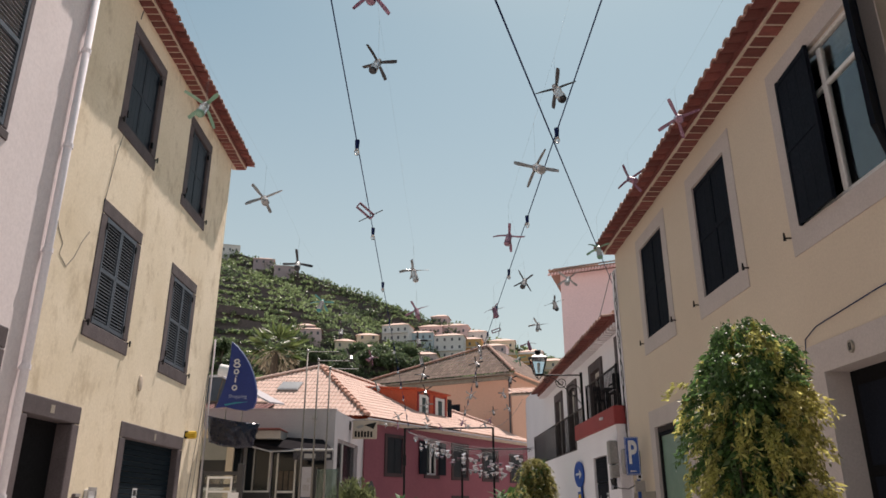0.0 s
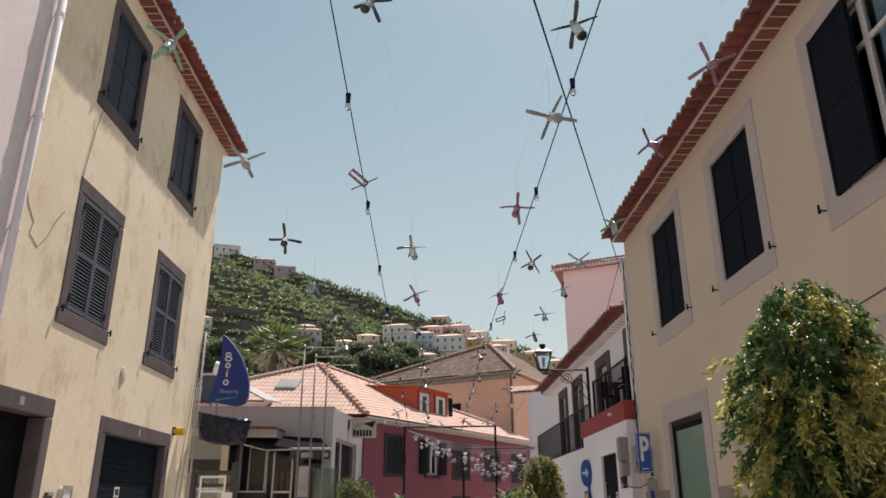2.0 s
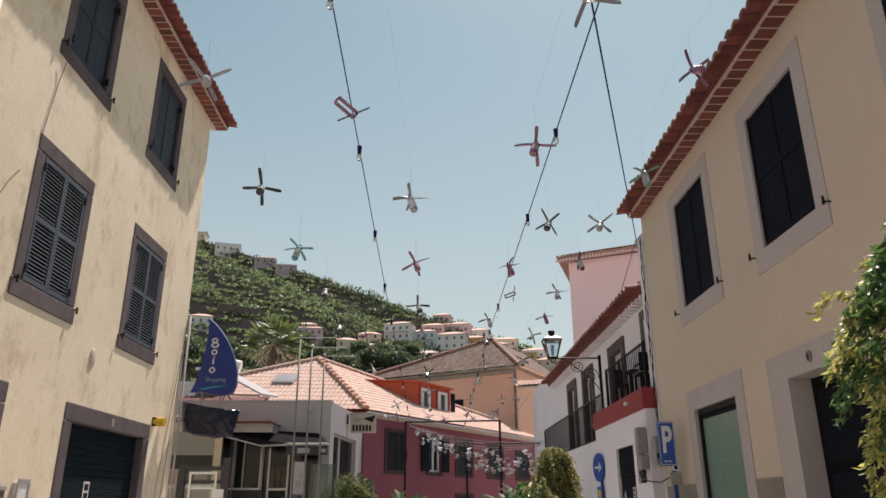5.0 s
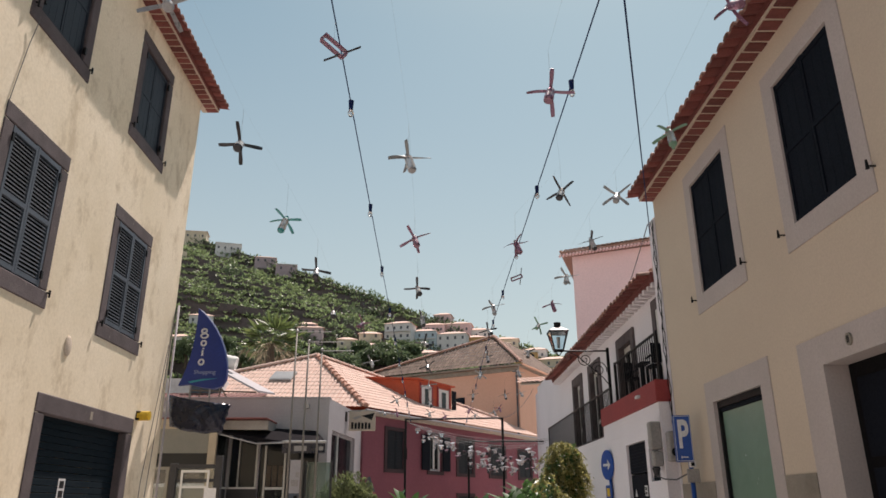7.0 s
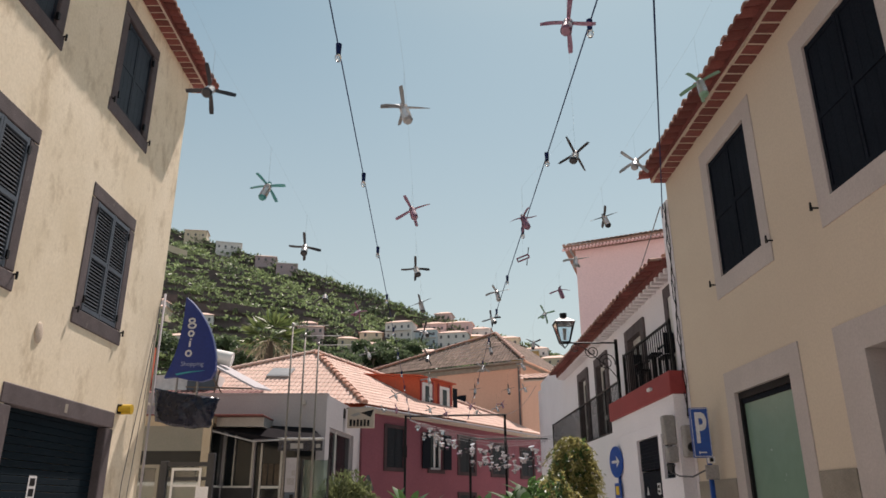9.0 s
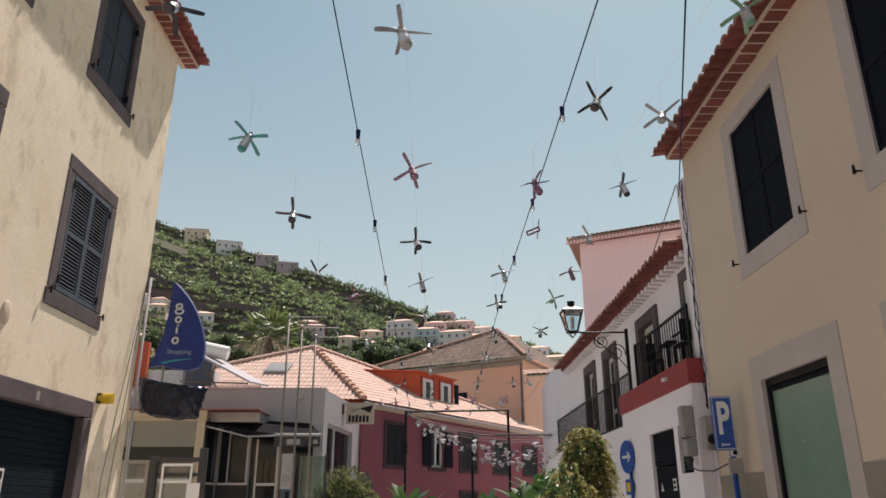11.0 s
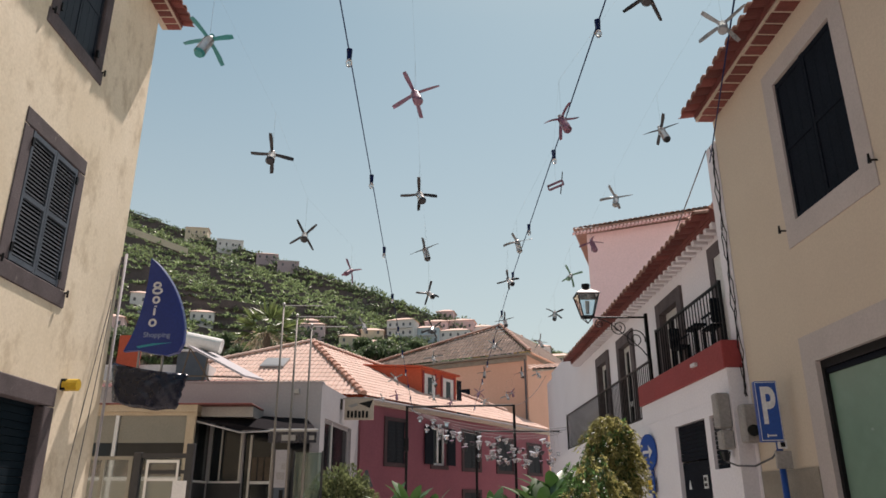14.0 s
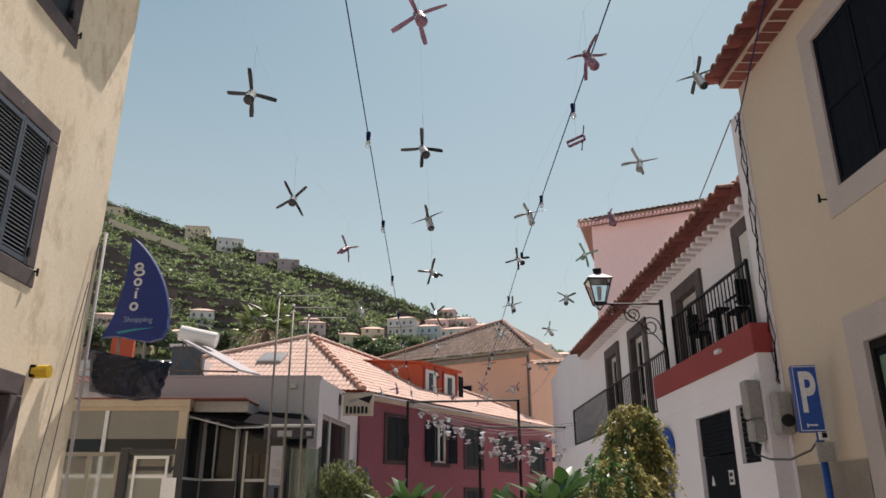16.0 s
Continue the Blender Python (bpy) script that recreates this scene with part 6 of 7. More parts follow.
prism(bm, [(-6.88, 27.97, 4.02), (-4.0, 27.97, 3.86), (-3.45, 26.75, 3.40), (-4.8, 26.6, 3.42), (-5.64, 26.6, 3.40), (-6.88, 26.56, 3.72)], (0, 0, 0.02))
part("fabric", bm, BLACKFABRIC, aw)
part("front_rail", tube([(-6.9, 26.55, 3.66), (-5.64, 26.58, 3.35), (-4.80, 26.6, 3.38)], 0.03), STEEL, aw)
part("cassette", B(-4.87, -3.42, 26.60, 26.74, 3.36, 3.45, 0.02), STEEL, aw)
part("valance", B(-4.83, -3.46, 26.63, 26.67, 3.06, 3.36), BLACKBAG, aw)
part("valance_mark", B(-4.45, -4.05, 26.622, 26.628, 3.12, 3.28), GREYBOX, aw)
part("valance_mark", B(-3.66, -3.52, 26.622, 26.628, 3.14, 3.26), GREYBOX, aw)
part("arm", tube([(-4.6, 27.95, 3.5), (-4.4, 26.72, 3.36)], 0.03), IRON, aw)
mn = thing("menu_stand", (-6.0, 22.0, 0), "dark steel screen with white-framed menu boards", "menu board")
for x, zt in ((-6.70, 2.50), (-5.56, 2.69)):
    part("post", B(x, x + 0.17, 21.95, 22.09, 0, zt, 0.01), IRONGREY, mn)
part("header", B(-6.53, -5.56, 21.97, 22.07, 2.38, 2.48), IRONGREY, mn)
part("cross_rail", B(-6.53, -5.56, 22.01, 22.07, 2.05, 2.13), IRONGREY, mn)
part("glass_sheet", B(-6.53, -5.56, 22.075, 22.085, 0.3, 2.38), GLASS, mn)
for q in ((-6.41, -6.36, 1.0, 2.34), (-5.74, -5.69, 1.0, 2.34), (-6.36, -5.74, 2.28, 2.34), (-6.36, -5.74, 1.90, 1.95)):
    part("white_frame", B(q[0], q[1], 21.97, 22.0, q[2], q[3]), ALU, mn)
part("price_list", B(-5.77, -5.47, 21.93, 21.945, 1.1, 1.90), SIGNWHITE, mn)
gr = thing("glass_railing", (-7.1, 22.0, 0), "beige framed terrace windbreak with glass", "windbreak")
for x in (-8.75, -7.40, -6.80):
    part("post", B(x, x + 0.08, 21.98, 22.05, 0, 2.42), BLIND, gr)
for x0, x1 in ((-8.67, -7.40), (-7.32, -6.80)):
    part("top_rail", B(x0, x1, 21.98, 22.04, 2.34, 2.42), BLIND, gr)
    pn = part("pane", B(x0, x1, 22.005, 22.015, 0.4, 2.34), GLASS, gr)
    pn.visible_shadow = False
ban = thing("display_banner", (-4.0, 24.6, 0), "pale vertical poster board between dark posts", "poster")
part("panel", B(-4.15, -3.83, 24.6, 24.63, 1.81, 2.73), GREYWALL, ban)
part("lower_panel", B(-4.14, -3.84, 24.6, 24.63, 0.2, 1.81), SHUTTER, ban)
for x in (-4.22, -3.83):
    part("post", B(x, x + 0.06, 24.59, 24.64, 0, 2.76), IRONGREY, ban)
part("print_bar", B(-3.98, -3.87, 24.592, 24.598, 2.25, 2.4), GREYBOX, ban)
part("print_bar", B(-4.1, -3.9, 24.592, 24.598, 2.0, 2.18), GREYBOX, ban)
part("print_bar", B(-4.0, -3.9, 24.592, 24.598, 1.4, 1.75), IRON, ban)
ws = thing("windscreen", (-3.4, 24.9, 0), "dark-framed glass windscreen beside the poster", "windbreak")
for x in (-3.76, -3.02):
    part("post", B(x, x + 0.05, 24.88, 24.93, 0, 2.72), IRONGREY, ws)
pn = part("pane", B(-3.71, -3.02, 24.9, 24.91, 0.3, 2.68), GREENGLASS, ws)

for i, (x, h, arm_) in enumerate(((-4.13, 6.45, 1.05), (-3.75, 6.14, 1.05), (-3.35, 5.87, 0.95))):
    f = thing("flagpole", (x, 24.2, 0), "bare slim steel flagpole with a horizontal top arm", "flagpole", "three flagpoles")
    bm = bmesh.new()
    rod(bm, (x, 24.2, 0), (x, 24.2, h), 0.036, 0.024, 10)
    part("pole", bm, POLEGREY, f, smooth=True)
    part("arm", tube([(x, 24.2, h - 0.01), (x + arm_, 24.2, h - 0.01)], 0.012), STEEL, f)
    bm = bmesh.new()
    bmesh.ops.create_uvsphere(bm, u_segments=8, v_segments=6, radius=0.045, matrix=Matrix.Translation((x, 24.2, h + 0.03)))
    part("finial", bm, STEEL, f)

ts = thing("triangular_road_sign", (-2.3, 30.0, 0), "grey back of a triangular road sign on a slim post", "road sign")
bm = bmesh.new()
prism(bm, [(-2.54, 30.0, 1.93), (-2.08, 30.0, 1.93), (-2.10, 30.0, 1.99), (-2.27, 30.0, 2.46), (-2.35, 30.0, 2.46), (-2.52, 30.0, 1.99)], (0, 0.012, 0))
part("panel", bm, GREYCABLE, ts)
part("post", tube([(-2.31, 30.04, 0), (-2.31, 30.04, 2.44)], 0.025, 8), GREYBOX, ts, smooth=True)

# ---- rose-coloured hotel with salmon roof ----
C1, C2 = Vector((-2.95, 33.95, 0)), Vector((6.4, 48.1, 0))
HD = (C2 - C1).normalized()
HN = Vector((HD.y, -HD.x, 0))
ho = thing("rose_building", (0, 40, 0), "dusty-rose two-storey building with salmon tiled roof", "building")
HW = [(1.66, 2.9, 2.98, 4.62), (5.0, 6.05, 3.0, 4.62), (7.6, 9.04, 2.98, 4.60), (10.9, 12.5, 2.98, 4.46), (14.3, 15.8, 2.98, 4.40)]
part("wall_front", wall(C1, HD, (C2 - C1).length, 0, 5.25, 0.35, HW + [(7.6, 9.0, 0.9, 1.9)]), PINKWALL, ho)


def hotel_box(s0, s1, d0, d1, z0, z1):
    bm = bmesh.new()
    o = C1
    prism(bm, [o + HD * s0 + HN * d0 + Vector((0, 0, z0)), o + HD * s1 + HN * d0 + Vector((0, 0, z0)), o + HD * s1 + HN * d0 + Vector((0, 0, z1)), o + HD * s0 + HN * d0 + Vector((0, 0, z1))], HN * (d1 - d0))
    return bm


for i, (a, b, c, d) in enumerate(HW + [(7.6, 9.0, 0.9, 1.9)]):
    w = part("window", hotel_box(a - 0.18, b + 0.18, 0.0, 0.05, c - 0.16, c), BROWNFRAME, ho)
    for q in ((a - 0.18, a, c, d), (b, b + 0.18, c, d), (a - 0.18, b + 0.18, d, d + 0.14)):
        part("stone_frame", hotel_box(q[0], q[1], 0.0, 0.05, q[2], q[3]), BROWNFRAME, w)
    m = (a + b) / 2
    if i == 1:
        part("pane", hotel_box(a, b, -0.16, -0.15, c, d), DARKGLASS, w)
        for q in ((a, a + 0.1, c, d), (b - 0.1, b, c, d), (m - 0.05, m + 0.05, c, d), (a, b, d - 0.1, d), (a, b, c, c + 0.1)):
            part("casement", hotel_box(q[0], q[1], -0.14, -0.08, q[2], q[3]), ALU, w)
        for q in ((a - 0.7, a - 0.05), (b + 0.05, b + 0.7)):
            part("open_shutter", hotel_box(q[0], q[1], 0.055, 0.10, c + 0.02, d), DARKGREEN, w)
    else:
        for q in ((a + 0.01, m - 0.01), (m + 0.01, b - 0.01)):
            lf = part("shutter", hotel_box(q[0], q[1], -0.05, -0.01, c, d), HOTELSHUTTER, w)
            for k in range(10):
                z = c + 0.08 + (d - c - 0.2) * k / 10
                part("slat", hotel_box(q[0] + 0.08, q[1] - 0.08, -0.01, 0.004, z, z + 0.1), HOTELSHUTTER, lf)
APEX = Vector((-5.75, 38.2, 8.42))
E1, E2, EL = C1 + HN * 0.3 + Vector((-0.15, -0.25, 5.36)), C2 + HN * 0.3 + Vector((0, 0, 5.36)), Vector((-15.5, 36.4, 5.95))
rn = (E2 - E1).cross(APEX - E1)
RID = C1 + HD * 14.0 - HN * 1.1
RID.z = APEX.z - (rn.x * (RID.x - APEX.x) + rn.y * (RID.y - APEX.y)) / rn.z  # the ridge falls away towards the far gable
grp = [tiled_face(E1, E2, APEX, RID), tiled_face(EL, E1, APEX, APEX)]
rf = part("roof", joined("roof", grp), ORANGETILE, ho)
part("ridge_tiles", joined("ridge_tiles", [ridge([APEX + Vector((0, 0, 0.06)), RID + Vector((0, 0, 0.06))], 0.12), ridge([APEX + Vector((0, 0, 0.06)), EL + Vector((0, 0, 0.06))], 0.12)]), ORANGETILE, ho)
part("hip_tiles", joined("hip_tiles", [ridge([E1 + Vector((0, 0, 0.06)), APEX + Vector((0, 0, 0.06))], 0.11, 0.40, 1.45, 0.75)]), HIPTILE, ho)
part("cornice", hotel_box(-0.1, (C2 - C1).length, 0.0, 0.16, 5.12, 5.30), MORTAR, ho)
part("gutter", tube([E1 + Vector((0.05, -0.1, -0.1)), E2 + Vector((0.05, -0.1, -0.1))], 0.05), GREYWALL, ho)
bm = bmesh.new()
prism(bm, [E1 + Vector((-0.2, 0.3, -0.12)), E2 + Vector((-0.3, 0.2, -0.12)), Vector((3, 50, 5.2)), Vector((-15, 37, 5.2))], (0, 0, 0.05))
part("ceiling_slab", bm, GREYWALL, ho)
sk = part("skylight", B(-0.55, 0.55, -0.4, 0.4, 0.03, 0.14, 0.01), STEEL, ho)
fn = (E1 - EL).cross(APEX - EL).normalized()
fn = fn if fn.z > 0 else -fn
ex = (E1 - EL).normalized()
sx, sy = -7.0, 36.6
sk.matrix_basis = Matrix.Translation((sx, sy, APEX.z - (fn.x * (sx - APEX.x) + fn.y * (sy - APEX.y)) / fn.z)) @ Matrix((ex, fn.cross(ex), fn)).transposed().to_4x4()
# pane in pale steel, in place of the reflection on the glass
part("skylight_glass", B(-0.48, 0.48, -0.33, 0.33, 0.14, 0.15), STEEL, sk)
# dormer
dm = thing("dormer", (0.2, 40.5, 6), "vermilion plastered roof dormer with two white windows", "dormer")


def dbox(s0, s1, d0, d1, z0, z1):
    return hotel_box(s0, s1, -1.2 - d0, -1.2 - d1, z0, z1)


def droof(s0, d, z):
    return C1 + HD * s0 + HN * d + Vector((0, 0, z))


bm = bmesh.new()
prism(bm, [droof(5.78, -1.2, 5.2), droof(8.92, -1.2, 5.2), droof(8.92, -4.4, 5.2), droof(3.1, -4.28, 5.2)], (0, 0, 2.28))
part("wall", bm, DORMER, dm)
bm = bmesh.new()
prism(bm, [droof(5.62, -1.04, 7.482), droof(9.08, -1.04, 7.482), droof(9.08, -4.5, 7.482), droof(2.9, -4.3, 7.482)], (0, 0, 0.07))
part("roof_slab", bm, DORMER, dm)
for a, b in ((6.02, 6.95), (7.62, 8.6)):
    w = part("window", dbox(a, b, -0.04, 0.0, 6.0, 7.25), ALU, dm)
    part("pane", dbox(a + 0.3, b - 0.3, -0.055, -0.045, 6.15, 7.1), DARKGLASS, w)
    for q in ((a - 0.12, a - 0.01), (b + 0.01, b + 0.12)):
        part("jamb", dbox(q[0], q[1], -0.06, 0.0, 5.95, 7.35), REDBAND, w)
for a, b in ((8.96, 9.35),):
    part("open_shutter", dbox(a, b, -0.05, 0.0, 6.0, 7.3), DARKGREEN, dm)

# ---- apricot house, pale pink house, other roofs ----
oh = thing("apricot_house", (2, 52, 0), "apricot plastered house with weathered brown tiled hip roof", "house")
O0, O1, O2 = Vector((-5.0, 54.6, 0)), Vector((5.4, 48.4, 0)), Vector((9.8, 57.0, 0))
OD = (O1 - O0).normalized()
ON = Vector((OD.y, -OD.x, 0))
OL = (O1 - O0).length


def ap_box(s0, s1, d0, d1, z0, z1):
    """A block on the apricot front: s runs back from the near corner, d stands out from the wall."""
    bm = bmesh.new()
    prism(bm, [O1 - OD * s0 + ON * d0 + Vector((0, 0, z0)), O1 - OD * s1 + ON * d0 + Vector((0, 0, z0)), O1 - OD * s1 + ON * d0 + Vector((0, 0, z1)), O1 - OD * s0 + ON * d0 + Vector((0, 0, z1))], ON * (d1 - d0))
    return bm


part("wall_front", wall(O0, OD, OL, 0, 9.95, 0.4, [(OL - 4.9, OL - 4.0, 6.3, 8.1)]), ORANGEWALL, oh)
part("wall_side", wall(O1, O2 - O1, (O2 - O1).length, 0, 9.95, 0.4, []), ORANGEWALL, oh)
AP = Vector((4.2, 51.8, 12.4))
AL, AR = O0 + ON * 0.5 - OD * 0.5 + Vector((0, 0, 9.92)), O1 + ON * 0.5 + OD * 0.4 + Vector((0, 0, 9.92))
AB = Vector((10.7, 57.2, 9.92))
part("roof", joined("roof", [tiled_face(AL, AR, AP, AP, 0.24, 0.42), tiled_face(AR, AB, AP, Vector((6.8, 57, 12.0)), 0.24, 0.42)]), BROWNTILE, oh)
part("ridge_tiles", joined("ridge_tiles", [ridge([AR + Vector((0, 0, 0.08)), AP + Vector((0, 0, 0.08))], 0.13), ridge([AP + Vector((0, 0, 0.08)), AL + Vector((0, 0, 0.08))], 0.12)]), EAVETOP, oh)
bm = bmesh.new()
prism(bm, [AL + Vector((0.05, 0.05, -0.12)), AR + Vector((-0.05, 0.05, -0.12)), AB + Vector((-0.1, 0, -0.12)), Vector((-2, 60, 9.80))], (0, 0, 0.08))
part("soffit", bm, SOCLE, oh)
part("eave_band", ap_box(0, OL, 0.005, 0.12, 9.5, 9.76), SOCLE, oh)
part("downpipe", tube([O1 + ON * 0.1 - OD * 0.1, O1 + ON * 0.1 - OD * 0.1 + Vector((0, 0, 9.6))], 0.06), BASALT, oh)
ow = part("window", ap_box(3.9, 4.45, 0.01, 0.06, 6.3, 8.1), DARKGREEN, oh)
part("pane", ap_box(4.45, 4.9, -0.12, -0.1, 6.3, 8.1), DARKGLASS, ow)
part("eave_board", tube([AR + Vector((0.1, 0.1, -0.06)), AB + Vector((0, 0, -0.06))], 0.07), ORANGEWALL, oh)

ph = thing("pale_pink_house", (9, 36, 0), "tall pale pink plastered house with red tiled eaves", "house")
PD = Vector((5.4, -2.6, 0)).normalized()
P0 = Vector((6.72, 35.8, 0))
part("wall_front", wall(P0, PD, 9.0, 0, 12.84, 0.4, [(3.3, 4.1, 8.6, 9.3)]), PALEPINK, ph)
part("wall_side", wall(P0 + Vector((2.0, 6.0, 0)), Vector((-2.0, -6.0, 0)), 6.32, 0, 12.84, 0.4, []), PALEPINK, ph)
part("vent", wall(P0 + PD * 3.3 + Vector((0.08, 0.16, 0)), PD, 0.8, 8.6, 9.3, -0.05, []), IRON, ph)
q0, q1 = P0 + Vector((-0.68, -0.40, 12.96)), P0 + PD * 9.3 + Vector((-0.3, -0.5, 13.06))
bk = Vector((2.1, 6.3, 0))
top0, top1 = P0 + Vector((2.6, 2.2, 14.2)), P0 + PD * 9.3 + Vector((1.2, 3.5, 14.3))
part("roof", joined("roof", [tiled_face(q0, q1, top0, top1), tiled_face(q0 + bk, q0, top0, top0)]), ORANGETILE, ph)
bm = bmesh.new()
prism(bm, [q0 + Vector((0.08, 0.06, -0.10)), q1 + Vector((0, 0.06, -0.10)), q1 + Vector((0.3, 1.2, -0.10)), q0 + bk + Vector((1, 0, -0.10)), q0 + bk + Vector((0.05, 0, -0.10))], (0, 0, 0.06))
part("soffit", bm, EAVETOP, ph)
for i in range(60):
    c = q0 + (q1 - q0) * (i + 0.5) / 60
    part("eave_block", B(c.x - 0.045, c.x + 0.045, c.y + 0.10, c.y + 0.36, c.z - 0.19, c.z - 0.102), PALEPINK, ph)

lr = thing("low_roof", (4.4, 34.2, 6), "low white house with small red tiled roof", "house")
part("wall", boxes((4.95, 9.5, 34.6, 38, 0, 6.5)), WHITE, lr)
part("roof", joined("roof", [tiled_face((3.7, 33.8, 6.42), (7.5, 33.8, 6.62), (4.0, 36.5, 7.05), (7.5, 36.5, 7.25))]), ORANGETILE, lr)
bm = bmesh.new()
prism(bm, [(3.75, 33.86, 6.34), (7.5, 33.86, 6.54), (7.5, 36.3, 7.05), (4.1, 36.3, 6.85)], (0, 0, 0.06))
part("soffit", bm, MORTAR, lr)

# solar heater on the roof terrace behind the cafe
sh = thing("solar_water_heater", (-7.8, 31, 5.2), "rooftop solar heater with pale tank and tilted panel", "water heater")
bm = bmesh.new()
rod(bm, (-9.0, 31.0, 7.0), (-7.75, 31.1, 6.75), 0.27, None, 18)
part("tank", bm, ALU, sh, smooth=False)
bm = bmesh.new()
prism(bm, [(-8.7, 30.3, 6.58), (-6.6, 30.1, 5.50), (-6.3, 31.7, 5.62), (-8.2, 31.9, 6.60)], (0.03, 0, 0.06))
part("panel", bm, GREYWALL, sh)
for p, q in (((-8.7, 30.6, 6.6), (-9.0, 30.6, 5.0)), ((-8.7, 30.6, 6.6), (-7.6, 30.5, 5.0)), ((-9.2, 30.5, 5.62), (-6.7, 30.3, 5.52)), ((-9.2, 30.5, 5.3), (-6.7, 30.3, 5.2)), ((-8.2, 30.5, 5.0), (-8.0, 30.5, 6.3))):
    part("strut", tube([p, q], 0.03), BARK, sh)
rb = thing("terrace_house", (-11, 35, 0), "white and red walled house behind the cafe roof", "house")
part("wall", boxes((-16, -9.5, 35.5, 36.5, 0, 6.9)), FARPAINT["white"], rb)
part("red_wall", boxes((-13.3, -12.4, 35.3, 35.49, 6.0, 8.1)), DORMER, rb)
part("blue_panel", boxes((-10.8, -9.6, 35.3, 35.48, 6.2, 7.4)), SHUTTER, rb)
part("panel_cap", boxes((-10.9, -9.5, 35.2, 35.49, 7.402, 7.5)), FARPAINT["white"], rb)
part("roof", joined("roof", [tiled_face((-16, 33.2, 5.6), (-7.5, 33.2, 5.6), (-16, 35.4, 6.2), (-7.5, 35.4, 6.2))]), TILE, rb)
part("wall", boxes((-10.0, -3.9, 33.02, 33.15, 0, 5.3)), FARPAINT["cream"], rb)

# ---- boat-shaped shop sign at the house corner ----
BY = 15.86
bs = thing("boat_sign", (-4.3, BY, 2.7), "navy sail-shaped shop sign over a black-wrapped boat hull", "shop sign")


def bezier(a, b, c, n):
    return [((1 - t) ** 2 * a[0] + 2 * t * (1 - t) * b[0] + t * t * c[0], (1 - t) ** 2 * a[1] + 2 * t * (1 - t) * b[1] + t * t * c[1]) for t in [i / n for i in range(n)]]


outline = bezier((-4.62, 3.53), (-4.37, 4.05), (-4.40, 4.97), 11) + bezier((-4.40, 4.97), (-3.84, 4.50), (-3.75, 3.76), 14)
outline += [(-3.76, 3.66), (-3.82, 3.52), (-3.98, 3.47), (-4.2, 3.50), (-4.42, 3.55)]
bm = bmesh.new()
prism(bm, [(x, BY, z) for x, z in outline], (0, 0.10, 0))
part("sail", bm, SAILBLUE, bs)
rim = [(x, BY + 0.05, z) for x, z in outline[10:25]]
part("sail_rim", tube(rim, 0.022), SAILEDGE, bs)


def sign_text(body, size, x, z, name, mat):
    me = text_mesh(body, size, 0.004)
    me.transform(Matrix.Translation((x, BY - 0.006, z)) @ Matrix.Rotation(math.pi / 2, 4, 'X'))
    part(name, me, mat, bs)


def emblem_ring(cx, cz, rx_, rz_, wide):
    """A flat oval ring on the sail."""
    bm, n, rings_ = bmesh.new(), 20, []
    for k, y in ((1.0, BY - 0.001), (1.0, BY - 0.009), (0.0, BY - 0.009), (0.0, BY - 0.001)):
        rings_.append([bm.verts.new((cx + math.cos(2 * math.pi * j / n) * (rx_ - wide * (1 - k)), y, cz + math.sin(2 * math.pi * j / n) * (rz_ - wide * (1 - k)))) for j in range(n)])
    for r0, r1 in zip(rings_, rings_[1:] + rings_[:1]):
        for j in range(n):
            bm.faces.new((r0[j], r0[(j + 1) % n], r1[(j + 1) % n], r1[j]))
    return bm


for cx, cz, rx_, rz_ in ((-4.245, 4.535, 0.062, 0.052), (-4.235, 4.445, 0.078, 0.056), (-4.235, 4.305, 0.058, 0.060), (-4.245, 3.955, 0.060, 0.062)):
    part("emblem_mark", emblem_ring(cx, cz, rx_, rz_, 0.030), SIGNWHITE, bs, "white rounded mark on the sail")
part("emblem_mark", boxes((-4.255, -4.225, BY - 0.009, BY - 0.001, 4.07, 4.175), (-4.25, -4.21, BY - 0.009, BY - 0.001, 4.195, 4.215)), SIGNWHITE, bs)
sign_text("Shopping", 0.108, -4.16, 3.77, "lettering", SAILEDGE)
bm = bmesh.new()
prism(bm, [(-4.44, BY - 0.001, 3.60), (-4.2, BY - 0.001, 3.645), (-3.92, BY - 0.001, 3.66), (-4.2, BY - 0.001, 3.615), (-4.4, BY - 0.001, 3.575)], (0, -0.006, 0))
part("swoosh", bm, TEALMARK, bs)
bm = bmesh.new()
NU, NV = 36, 18
sheets = []
for face in (-1, 1):
    grid = []
    for i in range(NU + 1):
        u = i / NU
        top = Vector((-4.77 + 1.12 * u, 0, 3.37 - 0.17 * u - 0.03 * math.sin(math.pi * u)))
        low = Vector((-4.69 + 0.93 * u, 0, 2.81 - 0.10 * u - 0.05 * math.sin(math.pi * u) + 0.008 * math.sin(u * 17)))
        col_ = []
        for j in range(NV + 1):
            v = j / NV
            p = top.lerp(low, v)
            edge = max(0.0, math.sin(math.pi * u)) ** 0.35 * max(0.0, math.sin(math.pi * (0.06 + 0.88 * v))) ** 0.4
            fold = 0.022 * abs(math.sin(9 * u + 5 * v + 2 * math.sin(4 * v))) + 0.018 * abs(math.sin(17 * u - 9 * v + 1.3 * math.sin(7 * u))) + 0.004 * math.sin(38 * u + 21 * v)
            p.y = BY + 0.05 + face * edge * (0.13 + fold)
            p.x += 0.012 * math.sin(23 * v) * (1 if i in (0, NU) else 0)
            col_.append(bm.verts.new(p))
        grid.append(col_)
    for i in range(NU):
        for j in range(NV):
            q = (grid[i][j], grid[i + 1][j], grid[i + 1][j + 1], grid[i][j + 1])
            bm.faces.new(q if face > 0 else q[::-1])
    sheets.append(grid)
